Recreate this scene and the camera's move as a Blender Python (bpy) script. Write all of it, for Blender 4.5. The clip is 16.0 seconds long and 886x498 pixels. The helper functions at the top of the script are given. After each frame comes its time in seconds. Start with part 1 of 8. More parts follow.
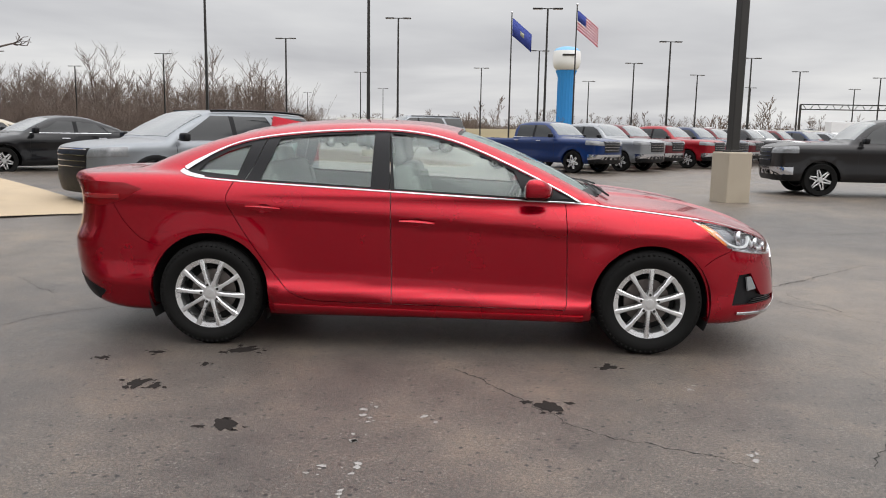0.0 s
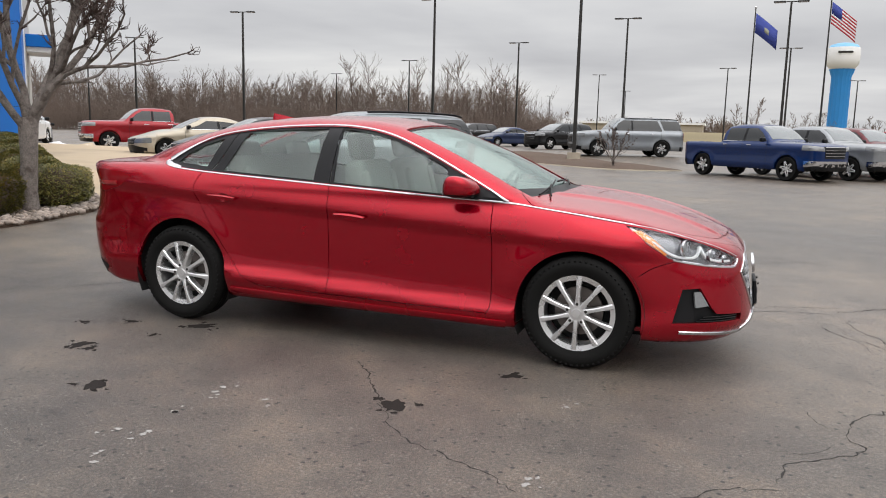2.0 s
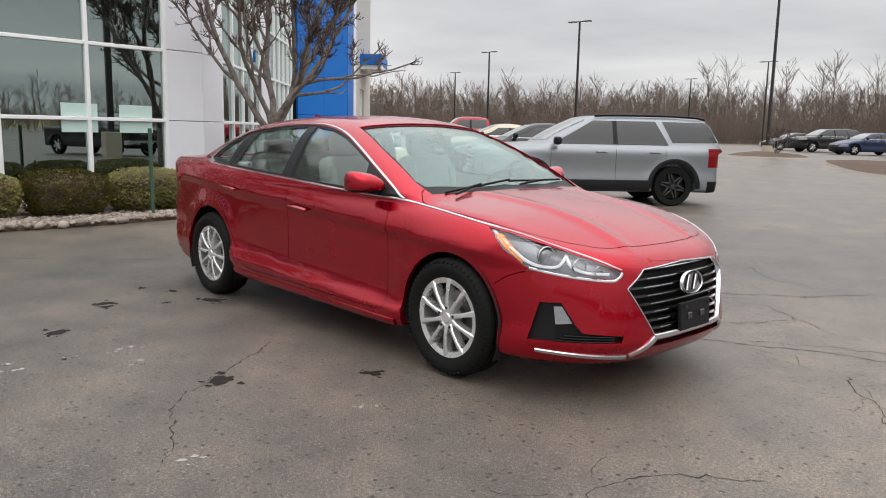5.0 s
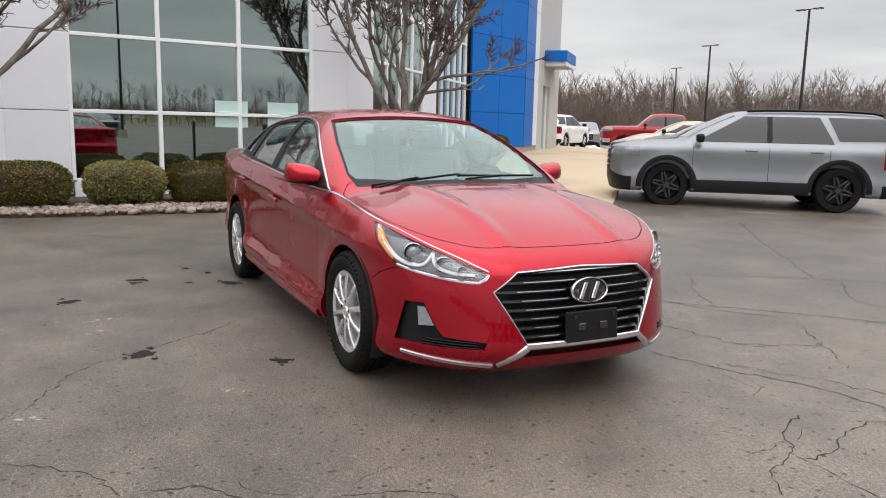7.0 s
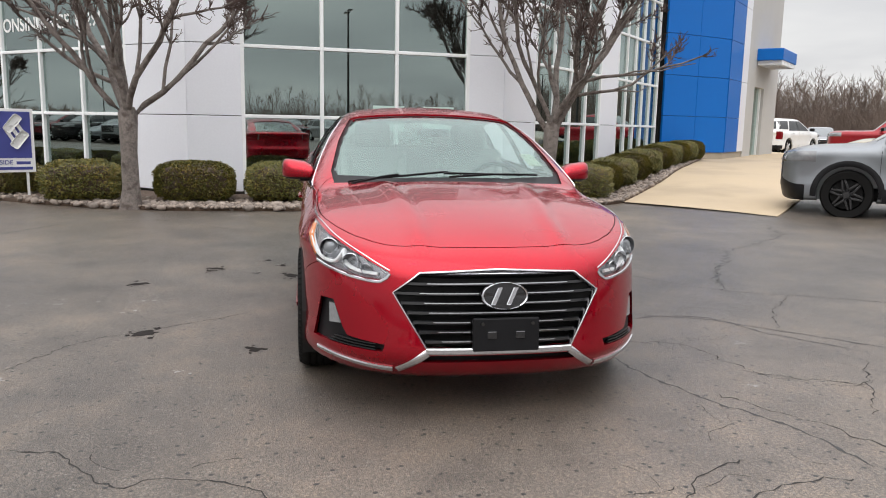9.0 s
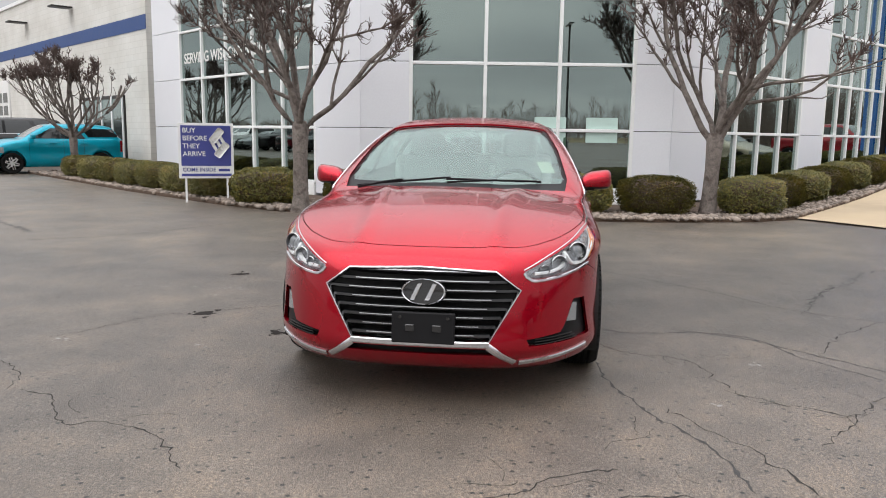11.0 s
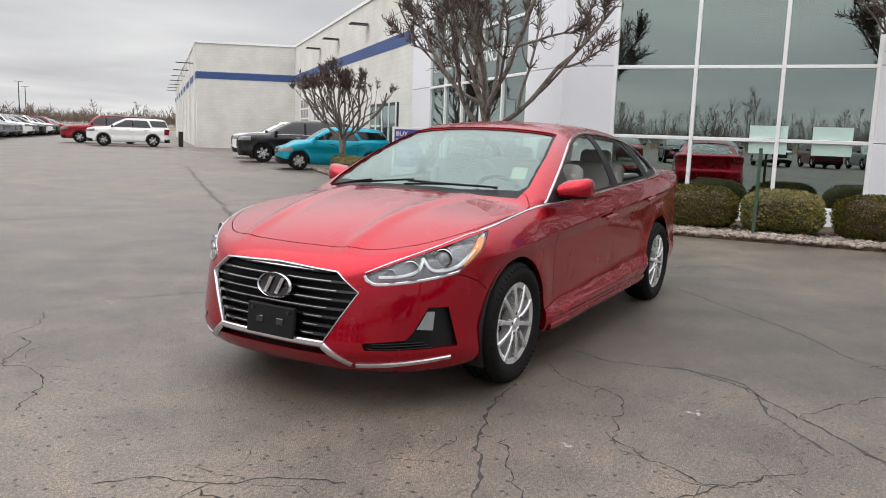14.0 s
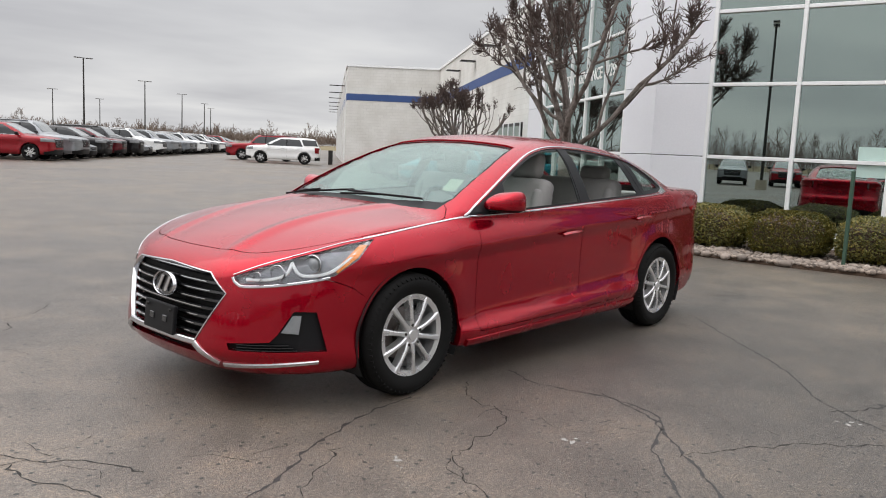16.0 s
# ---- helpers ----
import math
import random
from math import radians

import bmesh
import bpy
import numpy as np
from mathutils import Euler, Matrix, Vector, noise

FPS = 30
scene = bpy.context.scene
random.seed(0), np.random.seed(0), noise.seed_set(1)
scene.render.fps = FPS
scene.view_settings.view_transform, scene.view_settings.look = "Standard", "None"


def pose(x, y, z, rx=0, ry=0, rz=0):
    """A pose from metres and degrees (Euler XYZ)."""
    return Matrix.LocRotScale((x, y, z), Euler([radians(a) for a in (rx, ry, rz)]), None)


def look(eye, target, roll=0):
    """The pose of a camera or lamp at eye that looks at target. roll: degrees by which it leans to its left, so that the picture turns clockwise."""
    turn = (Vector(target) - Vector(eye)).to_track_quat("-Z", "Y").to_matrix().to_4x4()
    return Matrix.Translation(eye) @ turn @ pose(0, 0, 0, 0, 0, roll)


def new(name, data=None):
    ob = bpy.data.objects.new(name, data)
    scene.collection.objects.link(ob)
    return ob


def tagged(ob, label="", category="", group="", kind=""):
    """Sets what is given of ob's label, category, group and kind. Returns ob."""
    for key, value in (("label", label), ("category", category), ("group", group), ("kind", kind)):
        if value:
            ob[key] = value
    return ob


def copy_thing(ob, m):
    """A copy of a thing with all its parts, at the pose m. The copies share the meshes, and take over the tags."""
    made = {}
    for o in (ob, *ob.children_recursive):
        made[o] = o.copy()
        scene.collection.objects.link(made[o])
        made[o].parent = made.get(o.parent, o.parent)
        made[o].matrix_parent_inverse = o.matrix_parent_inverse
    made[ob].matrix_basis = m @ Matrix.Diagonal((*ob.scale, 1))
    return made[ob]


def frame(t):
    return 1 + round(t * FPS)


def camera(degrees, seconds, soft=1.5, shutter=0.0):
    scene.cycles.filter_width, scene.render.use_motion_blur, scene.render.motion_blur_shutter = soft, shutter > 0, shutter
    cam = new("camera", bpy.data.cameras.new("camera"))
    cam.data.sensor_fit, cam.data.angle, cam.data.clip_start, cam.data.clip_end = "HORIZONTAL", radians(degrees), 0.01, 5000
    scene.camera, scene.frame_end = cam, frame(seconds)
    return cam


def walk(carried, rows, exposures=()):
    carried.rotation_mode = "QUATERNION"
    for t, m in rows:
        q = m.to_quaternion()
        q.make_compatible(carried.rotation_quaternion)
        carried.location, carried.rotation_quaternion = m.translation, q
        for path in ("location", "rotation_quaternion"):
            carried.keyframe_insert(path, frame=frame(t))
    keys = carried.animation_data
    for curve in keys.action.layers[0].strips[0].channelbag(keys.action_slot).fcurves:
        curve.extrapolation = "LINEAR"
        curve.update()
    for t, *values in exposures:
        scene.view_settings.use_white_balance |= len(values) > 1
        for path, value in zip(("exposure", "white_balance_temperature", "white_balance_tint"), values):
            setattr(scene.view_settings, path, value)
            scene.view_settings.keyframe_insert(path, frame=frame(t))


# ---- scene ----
cam = camera(60.0, 16.0, soft=1.0)
METRES, EYE, TILT, LEAN, TURN = 12.4, 1.42, 0.0, 0.0, 0.0
PATH = [
    (0, (0.239, -5.673, 1.381), (0.178, -3.696, 1.082), 1.0),
    (0.5, (0.743, -5.652, 1.372), (0.513, -3.688, 1.071), 1.1),
    (1, (1.21, -5.552, 1.372), (0.821, -3.613, 1.069), 1.2),
    (1.5, (1.677, -5.419, 1.366), (1.138, -3.517, 1.063), 1.2),
    (2, (2.159, -5.284, 1.372), (1.484, -3.426, 1.069), 1.4),
    (2.5, (2.559, -5.073, 1.384), (1.754, -3.268, 1.078), 1.5),
    (3, (2.985, -4.921, 1.376), (2.047, -3.181, 1.068), 1.5),
    (3.5, (3.356, -4.689, 1.356), (2.287, -3.027, 1.049), 1.4),
    (4, (3.703, -4.408, 1.358), (2.502, -2.838, 1.054), 1.4),
    (4.2, (3.864, -4.294, 1.36), (2.61, -2.766, 1.057), 1.3),
    (6.3, (5.002, -2.789, 1.362), (3.34, -1.722, 1.046), 1.4),
    (6.5, (5.08, -2.641, 1.356), (3.388, -1.623, 1.038), 1.4),
    (7, (5.309, -2.28, 1.362), (3.549, -1.387, 1.042), 1.3),
    (7.5, (5.4, -1.913, 1.348), (3.579, -1.149, 1.027), 1.2),
    (8, (5.489, -1.571, 1.336), (3.619, -0.938, 1.018), 1.1),
    (8.5, (5.616, -1.207, 1.341), (3.702, -0.721, 1.025), 1.1),
    (9, (5.64, -0.84, 1.329), (3.694, -0.5, 1.014), 1.1),
    (9.2, (5.659, -0.712, 1.333), (3.704, -0.431, 1.018), 1.0),
    (11.3, (5.932, 0.808, 1.32), (3.983, 0.462, 1.028), 0.6),
    (11.5, (5.904, 0.957, 1.318), (3.967, 0.555, 1.026), 0.4),
    (12, (5.776, 1.297, 1.328), (3.873, 0.758, 1.034), 0.7),
    (12.5, (5.66, 1.69, 1.321), (3.8, 1.017, 1.021), 1.1),
    (13, (5.476, 2.005, 1.317), (3.664, 1.212, 1.013), 1.4),
    (13.5, (5.277, 2.266, 1.324), (3.517, 1.365, 1.022), 1.8),
    (14, (5.154, 2.616, 1.34), (3.449, 1.613, 1.048), 2.0),
    (14.5, (4.942, 2.884, 1.325), (3.289, 1.794, 1.044), 2.2),
    (15, (4.735, 3.17, 1.322), (3.141, 1.992, 1.052), 2.3),
    (15.5, (4.547, 3.504, 1.341), (3.02, 2.24, 1.08), 2.5),
    (16, (4.307, 3.719, 1.329), (2.838, 2.385, 1.076), 2.7),
]
walk(cam, [(t, look(eye, target, roll)) for t, eye, target, roll in PATH], [(0.0, 0.03), (4.0, 0.06), (7.0, 0.15), (11.5, 0.16), (14.0, 0.12), (16.0, 0.06)])

# ---- light ----
world = bpy.data.worlds.new("overcast")
scene.world = world
world.use_nodes = True
wn, wl = world.node_tree.nodes, world.node_tree.links
wn.clear()
SUN_EL, SUN_AZ = radians(52), radians(125)


def sky_world():
    out = wn.new("ShaderNodeOutputWorld")
    bg = wn.new("ShaderNodeBackground")
    sky = wn.new("ShaderNodeTexSky")
    sky.sky_type, sky.sun_disc = "NISHITA", False
    sky.sun_elevation, sky.sun_rotation = SUN_EL, SUN_AZ
    sky.air_density, sky.dust_density = 1.0, 4.0
    tc = wn.new("ShaderNodeTexCoord")
    sep = wn.new("ShaderNodeSeparateXYZ")
    wl.new(tc.outputs["Generated"], sep.inputs[0])
    # cloud layers seen flat from below: divide the direction by its height
    up = wn.new("ShaderNodeMath"); up.operation = "ADD"; up.inputs[1].default_value = 0.09
    wl.new(sep.outputs["Z"], up.inputs[0])
    mx = wn.new("ShaderNodeMath"); mx.operation = "MAXIMUM"; mx.inputs[1].default_value = 0.05
    wl.new(up.outputs[0], mx.inputs[0])
    div = wn.new("ShaderNodeVectorMath"); div.operation = "DIVIDE"
    wl.new(tc.outputs["Generated"], div.inputs[0])
    comb = wn.new("ShaderNodeCombineXYZ")
    for k in range(3):
        wl.new(mx.outputs[0], comb.inputs[k])
    wl.new(comb.outputs[0], div.inputs[1])
    n1 = wn.new("ShaderNodeTexNoise"); n1.inputs["Scale"].default_value = 0.42; n1.inputs["Detail"].default_value = 5; n1.inputs["Roughness"].default_value = 0.5; n1.inputs["Distortion"].default_value = 0.2
    wl.new(div.outputs[0], n1.inputs["Vector"])
    ramp = wn.new("ShaderNodeValToRGB")
    e = ramp.color_ramp.elements
    e[0].position, e[0].color = 0.30, (0.45, 0.45, 0.47, 1)
    e[1].position, e[1].color = 0.70, (0.76, 0.755, 0.745, 1)
    m = ramp.color_ramp.elements.new(0.5); m.color = (0.60, 0.60, 0.61, 1)
    wl.new(n1.outputs["Fac"], ramp.inputs[0])
    # overcast: the zenith is about three times as bright as the horizon
    grad = wn.new("ShaderNodeValToRGB")
    g = grad.color_ramp.elements
    g[0].position, g[0].color = 0.0, (1.0, 1.0, 1.0, 1)
    g[1].position, g[1].color = 1.0, (4.3, 4.3, 4.35, 1)
    a = g.new(0.25); a.color = (1.0, 1.0, 1.0, 1)
    wl.new(sep.outputs["Z"], grad.inputs[0])
    mul = wn.new("ShaderNodeMix"); mul.data_type = "RGBA"; mul.blend_type = "MULTIPLY"; mul.inputs[0].default_value = 1.0
    wl.new(ramp.outputs[0], mul.inputs[6]); wl.new(grad.outputs[0], mul.inputs[7])
    dim = wn.new("ShaderNodeMix"); dim.data_type = "RGBA"; dim.blend_type = "MULTIPLY"; dim.inputs[0].default_value = 1.0
    wl.new(sky.outputs[0], dim.inputs[6]); dim.inputs[7].default_value = (0.1, 0.1, 0.1, 1)
    mix = wn.new("ShaderNodeMix"); mix.data_type = "RGBA"; mix.inputs[0].default_value = 0.06
    wl.new(mul.outputs[2], mix.inputs[6]); wl.new(dim.outputs[2], mix.inputs[7])
    wl.new(mix.outputs[2], bg.inputs[0])
    bg.inputs[1].default_value = 1.12
    wl.new(bg.outputs[0], out.inputs[0])


sky_world()
sun_data = bpy.data.lights.new("sun", "SUN")
sun_data.energy, sun_data.angle, sun_data.color = 0.9, radians(70), (1.0, 0.97, 0.93)
sun = new("sun", sun_data)
sun.matrix_world = look((30 * math.sin(SUN_AZ), 30 * math.cos(SUN_AZ), 40), (0, 0, 0))
scene.view_settings.exposure = 0.0

# ---- materials ----
MATS = {}


def node_mat(name):
    m = bpy.data.materials.new(name)
    m.use_nodes = True
    m.node_tree.nodes.clear()
    return m, m.node_tree.nodes, m.node_tree.links


def ramp_node(nodes, stops):
    r = nodes.new("ShaderNodeValToRGB")
    el = r.color_ramp.elements
    el[0].position, el[0].color = stops[0][0], (*stops[0][1], 1)
    el[1].position, el[1].color = stops[-1][0], (*stops[-1][1], 1)
    for p, c in stops[1:-1]:
        el.new(p).color = (*c, 1)
    return r


def surface(name, colour, rough=0.5, metal=0.0, vary=0.12, scale=6.0, fine=80.0, bump=0.15, depth=0.003, coat=0.0, spec=0.5, piece=0.0, stain=None, stain_scale=0.6, rough_vary=0.1):
    """A surface with two scales of variation, fine relief and, for pieces, a change of shade from one to the next."""
    m, N, L = node_mat(name)
    out, b = N.new("ShaderNodeOutputMaterial"), N.new("ShaderNodeBsdfPrincipled")
    L.new(b.outputs[0], out.inputs[0])
    tc = N.new("ShaderNodeTexCoord")
    big, small = N.new("ShaderNodeTexNoise"), N.new("ShaderNodeTexNoise")
    for n, s in ((big, scale), (small, fine)):
        n.inputs["Scale"].default_value, n.inputs["Detail"].default_value = s, 4
        L.new(tc.outputs["Object"], n.inputs["Vector"])
    lo = tuple(max(0.0, c * (1 - vary)) for c in colour)
    hi = tuple(min(1.0, c * (1 + vary)) for c in colour)
    r = ramp_node(N, [(0.25, lo), (0.75, hi)])
    addm = N.new("ShaderNodeMath"); addm.operation = "MULTIPLY_ADD"; addm.inputs[1].default_value = 0.5
    L.new(small.outputs["Fac"], addm.inputs[0])
    half = N.new("ShaderNodeMath"); half.operation = "MULTIPLY"; half.inputs[1].default_value = 0.5
    L.new(big.outputs["Fac"], half.inputs[0]); L.new(half.outputs[0], addm.inputs[2])
    L.new(addm.outputs[0], r.inputs[0])
    col = r.outputs[0]
    if stain:
        sn = N.new("ShaderNodeTexNoise"); sn.inputs["Scale"].default_value, sn.inputs["Detail"].default_value = stain_scale, 6
        L.new(tc.outputs["Object"], sn.inputs["Vector"])
        sr = ramp_node(N, [(0.52, (0, 0, 0)), (0.68, (1, 1, 1))])
        L.new(sn.outputs["Fac"], sr.inputs[0])
        mx = N.new("ShaderNodeMix"); mx.data_type = "RGBA"
        L.new(sr.outputs[0], mx.inputs[0]); L.new(col, mx.inputs[6]); mx.inputs[7].default_value = (*stain, 1)
        col = mx.outputs[2]
    if piece:
        oi = N.new("ShaderNodeObjectInfo")
        hs = N.new("ShaderNodeHueSaturation")
        v = N.new("ShaderNodeMapRange"); v.inputs[3].default_value, v.inputs[4].default_value = 1 - piece, 1 + piece
        L.new(oi.outputs["Random"], v.inputs[0]); L.new(v.outputs[0], hs.inputs["Value"]); L.new(col, hs.inputs["Color"])
        col = hs.outputs[0]
    L.new(col, b.inputs["Base Color"])
    rr = N.new("ShaderNodeMapRange"); rr.inputs[3].default_value, rr.inputs[4].default_value = max(0.0, rough - rough_vary), min(1.0, rough + rough_vary)
    L.new(big.outputs["Fac"], rr.inputs[0]); L.new(rr.outputs[0], b.inputs["Roughness"])
    b.inputs["Metallic"].default_value = metal
    b.inputs["Coat Weight"].default_value, b.inputs["Coat Roughness"].default_value = coat, 0.03
    b.inputs["Specular IOR Level"].default_value = spec
    if bump:
        bp = N.new("ShaderNodeBump"); bp.inputs["Strength"].default_value, bp.inputs["Distance"].default_value = bump, depth
        L.new(small.outputs["Fac"], bp.inputs["Height"]); L.new(bp.outputs[0], b.inputs["Normal"])
    MATS[name] = m
    return m


def glass(name, tint, f0=0.04, rough=0.0, film=0.0, sheen=(1, 1, 1)):
    """Tinted glass, f0: what each face reflects head on; film: how much of it a thin mist of water and dust covers."""
    m, N, L = node_mat(name)
    out, mix = N.new("ShaderNodeOutputMaterial"), N.new("ShaderNodeMixShader")
    tr, gl, lw = N.new("ShaderNodeBsdfTransparent"), N.new("ShaderNodeBsdfGlossy"), N.new("ShaderNodeLayerWeight")
    tr.inputs[0].default_value = (*tint, 1)
    gl.inputs["Color"].default_value = (*sheen, 1)
    gl.inputs["Roughness"].default_value = rough
    lw.inputs[0].default_value = 0.5
    pw, ma = N.new("ShaderNodeMath"), N.new("ShaderNodeMath")
    pw.operation, pw.inputs[1].default_value = "POWER", 5.0
    ma.operation, ma.inputs[1].default_value, ma.inputs[2].default_value = "MULTIPLY_ADD", 1 - f0, f0
    L.new(lw.outputs["Facing"], pw.inputs[0]); L.new(pw.outputs[0], ma.inputs[0])
    L.new(ma.outputs[0], mix.inputs[0]); L.new(tr.outputs[0], mix.inputs[1]); L.new(gl.outputs[0], mix.inputs[2])
    last = mix.outputs[0]
    if film:
        df, m2, tc, nz = N.new("ShaderNodeBsdfDiffuse"), N.new("ShaderNodeMixShader"), N.new("ShaderNodeTexCoord"), N.new("ShaderNodeTexNoise")
        nz.inputs["Scale"].default_value, nz.inputs["Detail"].default_value = 5.0, 6
        L.new(tc.outputs["Object"], nz.inputs["Vector"])
        mr = N.new("ShaderNodeMapRange"); mr.inputs[3].default_value, mr.inputs[4].default_value = film * 0.5, film * 1.5
        L.new(nz.outputs["Fac"], mr.inputs[0])
        df.inputs[0].default_value = (0.72, 0.80, 0.77, 1)
        L.new(mr.outputs[0], m2.inputs[0]); L.new(last, m2.inputs[1]); L.new(df.outputs[0], m2.inputs[2])
        last = m2.outputs[0]
    L.new(last, out.inputs[0])
    MATS[name] = m
    return m


def lamp_mat(name, colour, power):
    m, N, L = node_mat(name)
    out, em = N.new("ShaderNodeOutputMaterial"), N.new("ShaderNodeEmission")
    em.inputs[0].default_value, em.inputs[1].default_value = (*colour, 1), power
    L.new(em.outputs[0], out.inputs[0])
    return m


def car_paint(name, colour, flake=0.25, rough=0.32, metal=0.35):
    """Pearl paint under clear lacquer, with fine flakes and a film of dust and water spots."""
    m, N, L = node_mat(name)
    out, b = N.new("ShaderNodeOutputMaterial"), N.new("ShaderNodeBsdfPrincipled")
    L.new(b.outputs[0], out.inputs[0])
    tc = N.new("ShaderNodeTexCoord")
    fl = N.new("ShaderNodeTexNoise"); fl.inputs["Scale"].default_value, fl.inputs["Detail"].default_value = 900, 2
    du = N.new("ShaderNodeTexNoise"); du.inputs["Scale"].default_value, du.inputs["Detail"].default_value = 3.0, 6
    for n in (fl, du):
        L.new(tc.outputs["Object"], n.inputs["Vector"])
    r = ramp_node(N, [(0.3, tuple(c * (1 - flake) for c in colour)), (0.7, tuple(min(1, c * (1 + flake)) for c in colour))])
    L.new(fl.outputs["Fac"], r.inputs[0])
    L.new(r.outputs[0], b.inputs["Base Color"])
    rr = N.new("ShaderNodeMapRange"); rr.inputs[3].default_value, rr.inputs[4].default_value = rough - 0.06, rough + 0.08
    L.new(du.outputs["Fac"], rr.inputs[0]); L.new(rr.outputs[0], b.inputs["Roughness"])
    b.inputs["Metallic"].default_value = metal
    b.inputs["Specular IOR Level"].default_value = 0.08
    b.inputs["Coat Weight"].default_value, b.inputs["Coat Roughness"].default_value = 0.65, 0.015
    MATS[name] = m
    return m


def asphalt_mat():
    m, N, L = node_mat("asphalt")
    out, b = N.new("ShaderNodeOutputMaterial"), N.new("ShaderNodeBsdfPrincipled")
    L.new(b.outputs[0], out.inputs[0])
    tc = N.new("ShaderNodeTexCoord")

    def noise_tex(scale, detail=5.0, rough=0.6):
        n = N.new("ShaderNodeTexNoise")
        n.inputs["Scale"].default_value, n.inputs["Detail"].default_value, n.inputs["Roughness"].default_value = scale, detail, rough
        L.new(tc.outputs["Object"], n.inputs["Vector"])
        return n
    damp, patch, grit, agg = noise_tex(0.22, 7, 0.65), noise_tex(1.6, 8, 0.7), noise_tex(62, 4, 0.75), noise_tex(170, 2)
    base = ramp_node(N, [(0.34, (0.058, 0.050, 0.044)), (0.5, (0.074, 0.063, 0.054)), (0.64, (0.098, 0.083, 0.069))])
    L.new(damp.outputs["Fac"], base.inputs[0])
    pr = ramp_node(N, [(0.32, (0.60, 0.60, 0.61)), (0.5, (1.0, 1.0, 1.0)), (0.68, (1.50, 1.42, 1.30))])
    L.new(patch.outputs["Fac"], pr.inputs[0])
    gr = ramp_node(N, [(0.36, (0.50, 0.50, 0.51)), (0.5, (0.96, 0.96, 0.96)), (0.64, (1.60, 1.56, 1.50))])
    L.new(grit.outputs["Fac"], gr.inputs[0])
    ag = ramp_node(N, [(0.36, (0.50, 0.50, 0.50)), (0.66, (1.6, 1.58, 1.55))])
    L.new(agg.outputs["Fac"], ag.inputs[0])
    col = base.outputs[0]
    # worn, drier, pale patch before the car's nose; sky sheen is coloured in too
    sub_ = N.new("ShaderNodeVectorMath"); sub_.operation = "SUBTRACT"; sub_.inputs[1].default_value = (3.4, 1.3, 0)
    L.new(tc.outputs["Object"], sub_.inputs[0])
    far = N.new("ShaderNodeVectorMath"); far.operation = "LENGTH"
    L.new(sub_.outputs[0], far.inputs[0])
    wob = N.new("ShaderNodeMath"); wob.operation = "MULTIPLY_ADD"; wob.inputs[1].default_value = 2.4
    L.new(noise_tex(0.8, 6).outputs["Fac"], wob.inputs[0]); L.new(far.outputs["Value"], wob.inputs[2])
    dry = ramp_node(N, [(0.18, (1.85, 1.79, 1.70)), (0.46, (0.98, 0.98, 0.98)), (0.75, (0.98, 0.98, 0.98)), (1.0, (1.30, 1.26, 1.18))])
    sc = N.new("ShaderNodeMath"); sc.operation = "MULTIPLY"; sc.inputs[1].default_value = 0.1
    L.new(wob.outputs[0], sc.inputs[0]); L.new(sc.outputs[0], dry.inputs[0])
    for other in (pr, gr, ag, dry):
        mu = N.new("ShaderNodeMix"); mu.data_type, mu.blend_type = "RGBA", "MULTIPLY"; mu.inputs[0].default_value = 1.0
        L.new(col, mu.inputs[6]); L.new(other.outputs[0], mu.inputs[7])
        col = mu.outputs[2]
    # small pits where stones have come out
    vo = N.new("ShaderNodeTexVoronoi"); vo.voronoi_dimensions = "2D"; vo.inputs["Scale"].default_value = 11
    L.new(tc.outputs["Object"], vo.inputs["Vector"])
    vr = ramp_node(N, [(0.09, (1, 1, 1)), (0.13, (0, 0, 0))])
    L.new(vo.outputs["Distance"], vr.inputs[0])
    gate = ramp_node(N, [(0.49, (0, 0, 0)), (0.53, (1, 1, 1))])
    L.new(noise_tex(7.0, 2).outputs["Fac"], gate.inputs[0])
    pm = N.new("ShaderNodeMix"); pm.data_type, pm.blend_type = "RGBA", "MULTIPLY"; pm.inputs[0].default_value = 1.0
    L.new(vr.outputs[0], pm.inputs[6]); L.new(gate.outputs[0], pm.inputs[7])
    dk = N.new("ShaderNodeMix"); dk.data_type = "RGBA"
    L.new(pm.outputs[2], dk.inputs[0]); L.new(col, dk.inputs[6]); dk.inputs[7].default_value = (0.010, 0.009, 0.008, 1)
    # pale stones worn clean of tar, here and there
    vs = N.new("ShaderNodeTexVoronoi"); vs.voronoi_dimensions = "2D"; vs.inputs["Scale"].default_value = 34
    L.new(tc.outputs["Object"], vs.inputs["Vector"])
    vw = ramp_node(N, [(0.12, (1, 1, 1)), (0.22, (0, 0, 0))])
    L.new(vs.outputs["Distance"], vw.inputs[0])
    gate2 = ramp_node(N, [(0.50, (0, 0, 0)), (0.60, (0.8, 0.8, 0.8))])
    L.new(noise_tex(11.0, 3).outputs["Fac"], gate2.inputs[0])
    wm = N.new("ShaderNodeMix"); wm.data_type, wm.blend_type = "RGBA", "MULTIPLY"; wm.inputs[0].default_value = 1.0
    L.new(vw.outputs[0], wm.inputs[6]); L.new(gate2.outputs[0], wm.inputs[7])
    lt = N.new("ShaderNodeMix"); lt.data_type = "RGBA"
    L.new(wm.outputs[2], lt.inputs[0]); L.new(dk.outputs[2], lt.inputs[6]); lt.inputs[7].default_value = (0.20, 0.18, 0.155, 1)
    L.new(lt.outputs[2], b.inputs["Base Color"])
    rg = ramp_node(N, [(0.32, (0.30, 0.30, 0.30)), (0.64, (0.50, 0.50, 0.50))])
